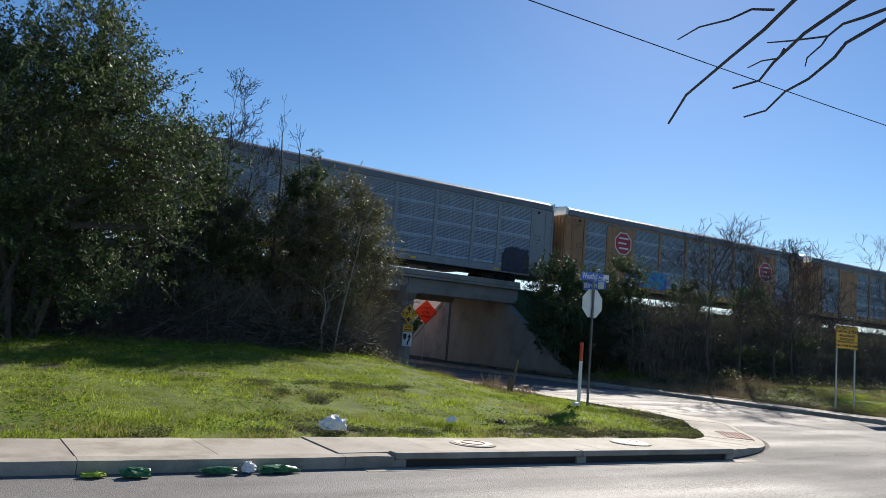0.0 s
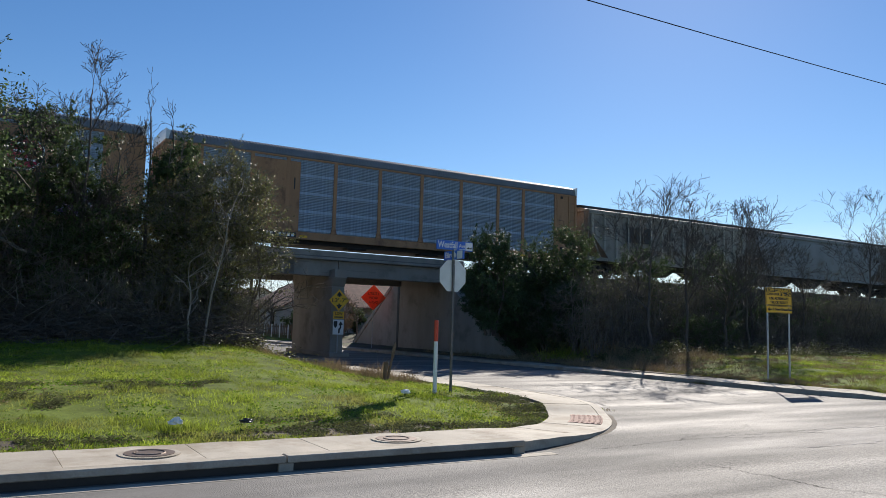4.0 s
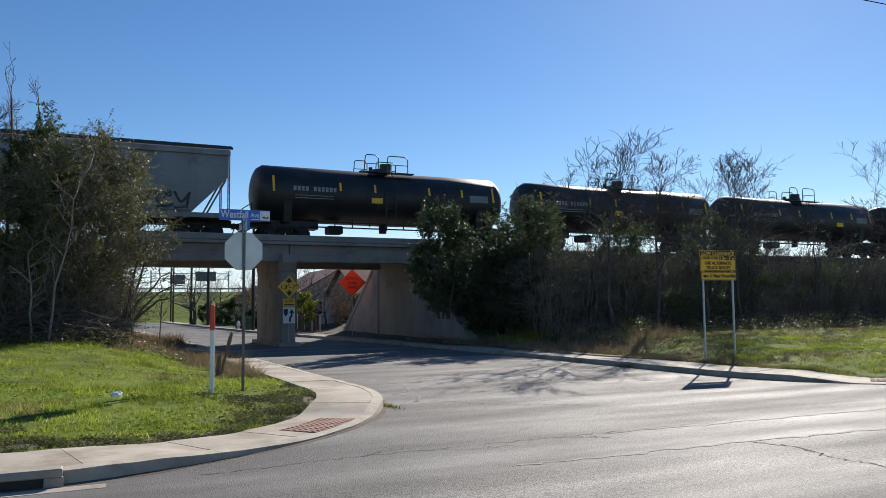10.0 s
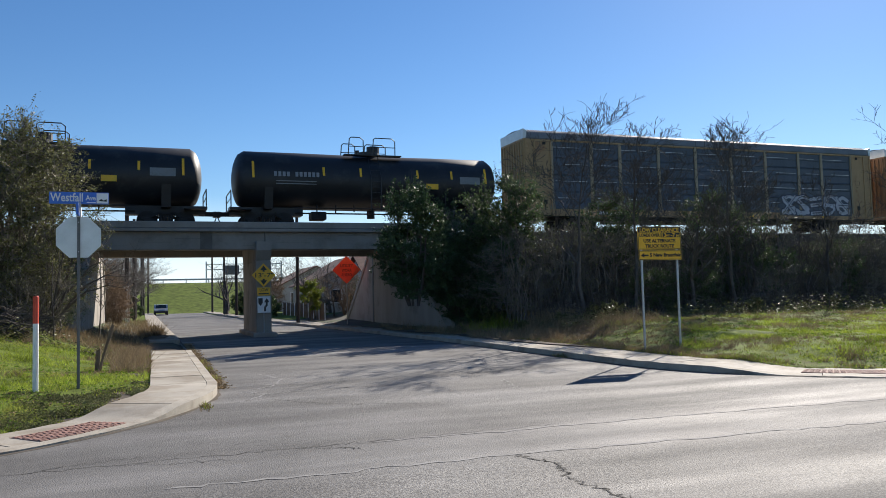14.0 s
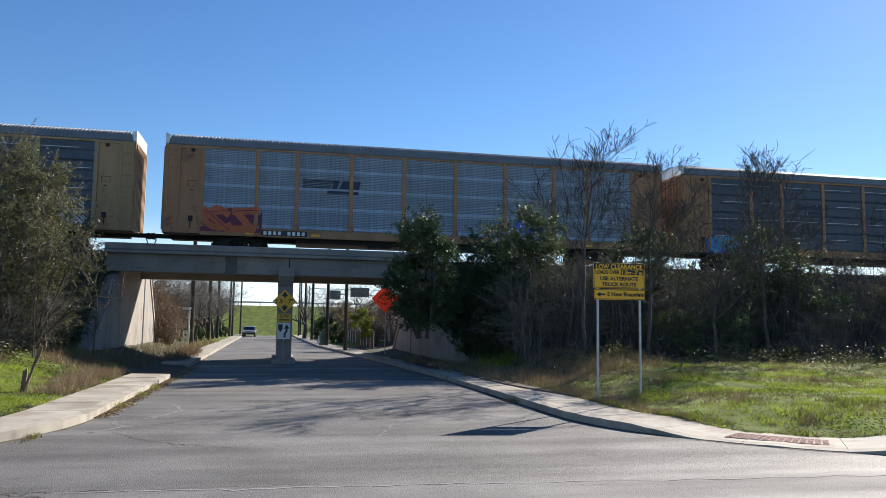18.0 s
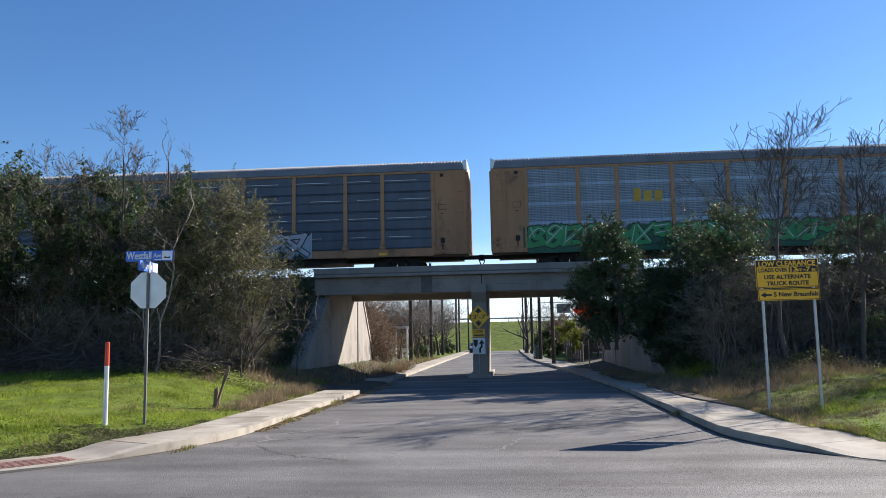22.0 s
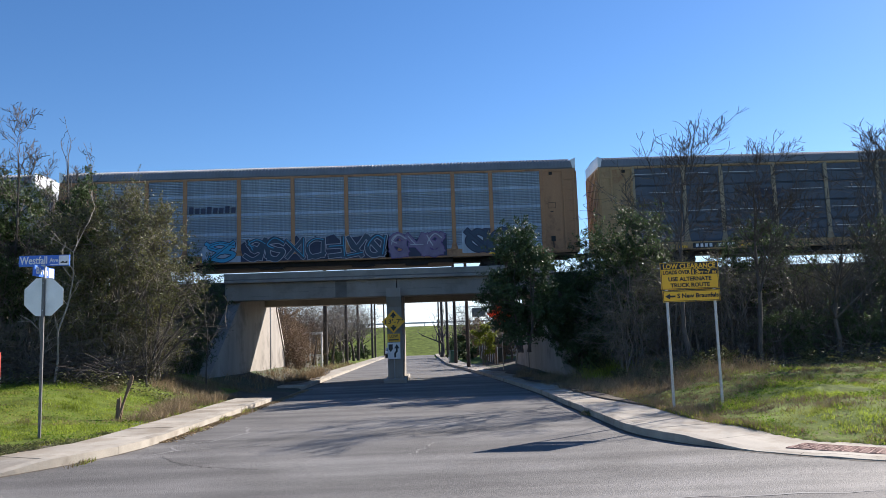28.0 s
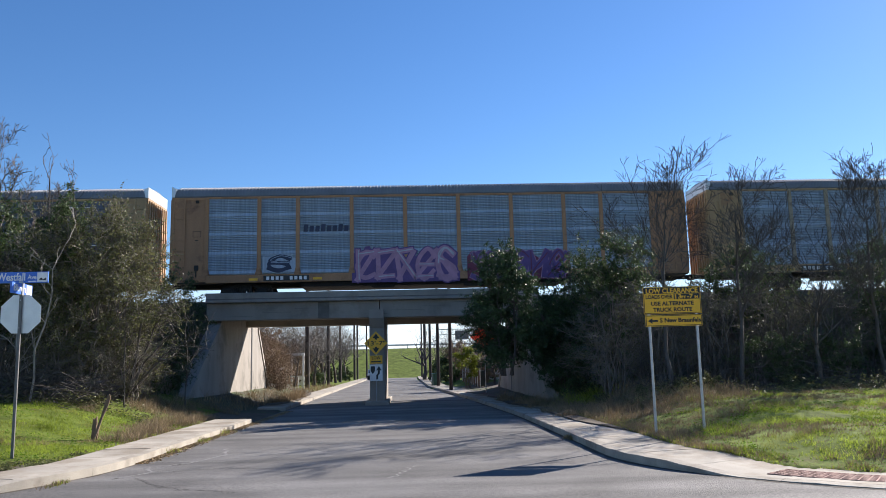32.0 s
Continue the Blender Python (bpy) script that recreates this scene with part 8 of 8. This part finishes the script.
def plate(car, x0, x1, z0, z1, mat, name="emblem", y=-1.52, label=""):
    return part(name, MB().box(x0, x1, y - 0.012, y, z0, z1, 0.003), mat, car, label)


def sill_marks(car):
    for x in (-9.5, -6.2, 2.6, 8.8):
        plate(car, x, x + 0.45, 0.98, 1.1, YELLOW, "reflector", -1.545)
    board = plate(car, -8.75, -6.4, 0.95, 1.23, BLACK, "number_board", -1.542)
    for k in range(9):
        if k != 4:
            part("stencil", cached("sill_bar", lambda: MB().box(0, 0.15, -1.558, -1.554, 1.0, 1.18)), WHITE, board, at=pose(-8.6 + 0.24 * k, 0, 0))


def speed_emblem(car, x, z, k=1.0):
    mb = MB()
    mb.prism([(x, z), (x + 0.2 * k, z), (x + 0.3 * k, z + 0.33 * k), (x + 0.1 * k, z + 0.33 * k)], "y", -1.535, -1.525)
    emblem = part("emblem", mb, P_NAVY, car, "dark striped railway emblem")
    for j in range(6):
        part("stripe", MB().box(x - 1.2 * k, x - (0.1 - 0.05 * j) * k, -1.535, -1.525, z + 0.06 * j * k, z + (0.06 * j + 0.03) * k), P_NAVY, emblem)
    part("bar", MB().prism([(x + 0.3 * k, z), (x + 1.1 * k, z), (x + 1.2 * k, z + 0.33 * k), (x + 0.45 * k, z + 0.33 * k)], "y", -1.535, -1.525), P_NAVY, emblem)
    part("bar", MB().box(x - 0.2 * k, x + 1.1 * k, -1.535, -1.525, z - 0.22 * k, z - 0.1 * k), P_NAVY, emblem)


def bar_emblem(car, x, z, w, h, mat, n=7):
    step = w / n
    emblem = None
    for k in range(n):
        mb = MB().prism([(x + step * k, z), (x + step * (k + 0.72), z), (x + step * (k + 0.8), z + h * (1 if k % 3 else 1.25)), (x + step * (k + 0.08), z + h * (1 if k % 3 else 1.25))], "y", -1.535, -1.525)
        if emblem:
            part("bar", mb, mat, emblem)
        else:
            emblem = part("emblem", mb, mat, car, "plain railway emblem in upright bars")


def octagon_emblem(car, x, z):
    ring = part("emblem", MB().prism([(x + px, z + pz) for px, pz in octagon(0.86)], "y", -1.562, -1.55), WHITE, car, "red octagon emblem with pale bars")
    part("field", MB().prism([(x + px, z + pz) for px, pz in octagon(0.78)], "y", -1.568, -1.562), P_RED, ring)
    for k, (a, b) in enumerate(((-0.45, 0.5), (-0.5, 0.3), (-0.4, 0.5))):
        part("bar", MB().box(x + a, x + b, -1.574, -1.568, z + 0.32 - 0.36 * k, z + 0.44 - 0.36 * k), WHITE, ring)


P_RED = paint("red_panel", (0.5, 0.03, 0.06))


def dress_train():
    cars = [c for _, c in TRAIN]
    for c in cars:
        if c.name.startswith("autorack"):
            sill_marks(c)
    y2 = -1.575
    # the two cars before the first gap, then on through the train
    graffiti(cars[1], 9.6, 11.4, 1.0, 2.6, P_NAVY, BLACK, 1)
    part("plain_panel", MB().box(-9.6, -7.0, -1.55, -1.49, 1.3, 5.15), CAR_BROWN, cars[2], "solid brown side panel")
    part("plain_panel", MB().box(7.0, 9.6, -1.55, -1.49, 1.3, 5.15), CAR_BROWN, cars[2], "solid brown side panel")
    octagon_emblem(cars[2], -8.0, 4.1)
    octagon_emblem(cars[2], 8.3, 3.85)
    graffiti(cars[2], 9.8, 12.0, 1.1, 2.2, P_PURPLE, P_PINK, 23, band=GALV_PANEL, count=3)
    graffiti(cars[2], -7.4, -3.6, 1.2, 2.4, P_CYAN, P_BLUE, 2)
    graffiti(cars[2], 4.5, 8.0, 1.2, 2.2, P_GREEN, BLACK, 22)
    part("plain_panel", MB().box(-8.95, -6.3, -1.55, -1.49, 1.3, 5.15), CAR_BROWN, cars[3], "solid brown side panel")
    bar_emblem(cars[3], -8.4, 3.75, 1.5, 0.34, BLACK, 3)
    plate(cars[3], -8.75, -8.68, 3.6, 4.25, BLACK, y=-1.552)
    plate(cars[3], -6.65, -6.58, 3.6, 4.25, BLACK, y=-1.552)
    # hoppers
    for k in range(3):
        part("dark_patch", MB().box(-4.8 + 0.85 * k, -4.15 + 0.85 * k, -1.62, -1.6, 2.6, 3.7), BLACK, cars[4], "black painted-over patch")
    graffiti(cars[6], -6.4, -4.2, 1.5, 3.0, BLACK, P_NAVY, 4, y=-1.6)
    graffiti(cars[6], -2.2, 1.8, 1.5, 2.5, BLACK, HOPPER_GREY, 5, y=-1.6, band=HOPPER_GREY)
    graffiti(cars[6], 3.0, 6.2, 1.5, 2.4, BLACK, HOPPER_GREY, 6, y=-1.6, band=HOPPER_GREY)
    # autoracks again
    graffiti(cars[11], 5.4, 11.3, 1.15, 2.5, P_PALE, P_NAVY, 7, band=DARK_PANEL)
    speed_emblem(cars[12], -5.2, 3.55, 1.25)
    graffiti(cars[12], -11.6, -8.9, 1.1, 2.3, P_ORANGE, P_MAROON, 8, count=2)
    graffiti(cars[12], 3.6, 6.2, 1.0, 2.2, P_BLUE, P_NAVY, 9)
    speed_emblem(cars[13], -5.0, 3.7)
    graffiti(cars[13], -11.8, -8.6, 0.95, 1.9, P_CYAN, P_BLUE, 10)
    graffiti(cars[13], 2.0, 5.0, 0.95, 2.3, P_PALE, BLACK, 11, band=GALV_PANEL)
    bar_emblem(cars[14], -6.2, 3.4, 1.6, 0.55, P_GOLD, 3)
    plate(cars[14], -11.7, 11.7, 0.86, 1.34, P_TEAL, "sprayed_band", -1.55)
    graffiti(cars[14], -11.7, -4.4, 1.2, 2.25, P_GREEN, BLACK, 12, third=P_PALE, band=P_TEAL, count=8, weight=0.24)
    graffiti(cars[14], -4.2, 3.8, 1.2, 2.2, P_GREEN, BLACK, 13, third=P_PALE, band=P_TEAL, count=8, weight=0.24)
    graffiti(cars[14], 4.0, 11.6, 1.2, 2.3, P_GREEN, BLACK, 14, third=P_PALE, band=P_TEAL, count=8, weight=0.24)
    plate(cars[15], -6.75, -4.2, 4.25, 5.05, P_MAROON, label="maroon plate with a pale mark")
    mb = MB().tube([(-6.35, -1.54, 4.65), (-6.35, -1.53, 4.65)], 0.22, 14)
    part("emblem", mb, WHITE, cars[15])
    bar_emblem(cars[15], -6.0, 4.53, 1.55, 0.2, WHITE, 8)
    for z in (2.55, 2.75):
        plate(cars[15], -11.6, 11.6, z, z + 0.09, P_MAROON, "stripe", y2 + 0.01)
    part("plain_panel", MB().box(-11.7, 11.7, -1.565, -1.55, 0.95, 2.5), CAR_GREY, cars[15], "grey lower side panel")
    graffiti(cars[15], -11.5, 0.8, 1.02, 2.2, P_MAUVE, P_NAVY, 15, y=-1.58, third=P_PINK, band=CAR_GREY, count=11)
    graffiti(cars[15], 1.0, 11.2, 1.02, 2.15, P_MAUVE, BLACK, 16, y=-1.58, third=P_PINK, band=CAR_GREY, count=9)
    bar_emblem(cars[16], -6.8, 3.55, 2.5, 0.3, P_NAVY, 8)
    graffiti(cars[16], -11.3, -7.8, 1.0, 2.3, P_BLUE, P_NAVY, 41, third=P_PALE, band=GALV_PANEL, count=2)
    graffiti(cars[16], -5.9, -4.3, 1.0, 2.1, P_CYAN, P_NAVY, 43, band=GALV_PANEL, count=1)
    graffiti(cars[16], -3.9, 3.4, 1.0, 2.2, P_SLATE, P_PALE, 17, third=P_CYAN, band=P_NAVY, count=7, weight=0.2, rim=1.3)
    graffiti(cars[16], 3.6, 6.4, 1.0, 2.2, P_MAUVE, P_PURPLE, 18, third=P_PALE, band=P_NAVY, count=3, weight=0.27, rim=1.3)
    graffiti(cars[16], 7.6, 10.0, 1.1, 2.3, P_SLATE, P_NAVY, 44, band=GALV_PANEL, count=2)
    speed_emblem(cars[17], -5.0, 3.7)
    bar_emblem(cars[18], -6.7, 3.5, 2.4, 0.3, P_NAVY, 8)
    graffiti(cars[18], -4.0, 1.2, 0.8, 2.6, P_PINK, P_PURPLE, 19, third=P_PALE, band=P_PURPLE, count=5, weight=0.23)
    graffiti(cars[18], 2.0, 7.0, 0.8, 2.3, P_PURPLE, P_PINK, 20, third=P_MAROON, band=P_MAROON, count=5, weight=0.23, rim=1.3)
    graffiti(cars[18], -8.6, -7.3, 1.4, 2.3, P_NAVY, GALV_PANEL, 21, count=1, band=GALV_PANEL)


dress_train()
def motions():
    for c, car in TRAIN:
        walk(car, [(t, pose(c - SPEED * t, TRACK_Y, RAIL_Z)) for t in (0, 8, 16, 24, 32)])


motions()
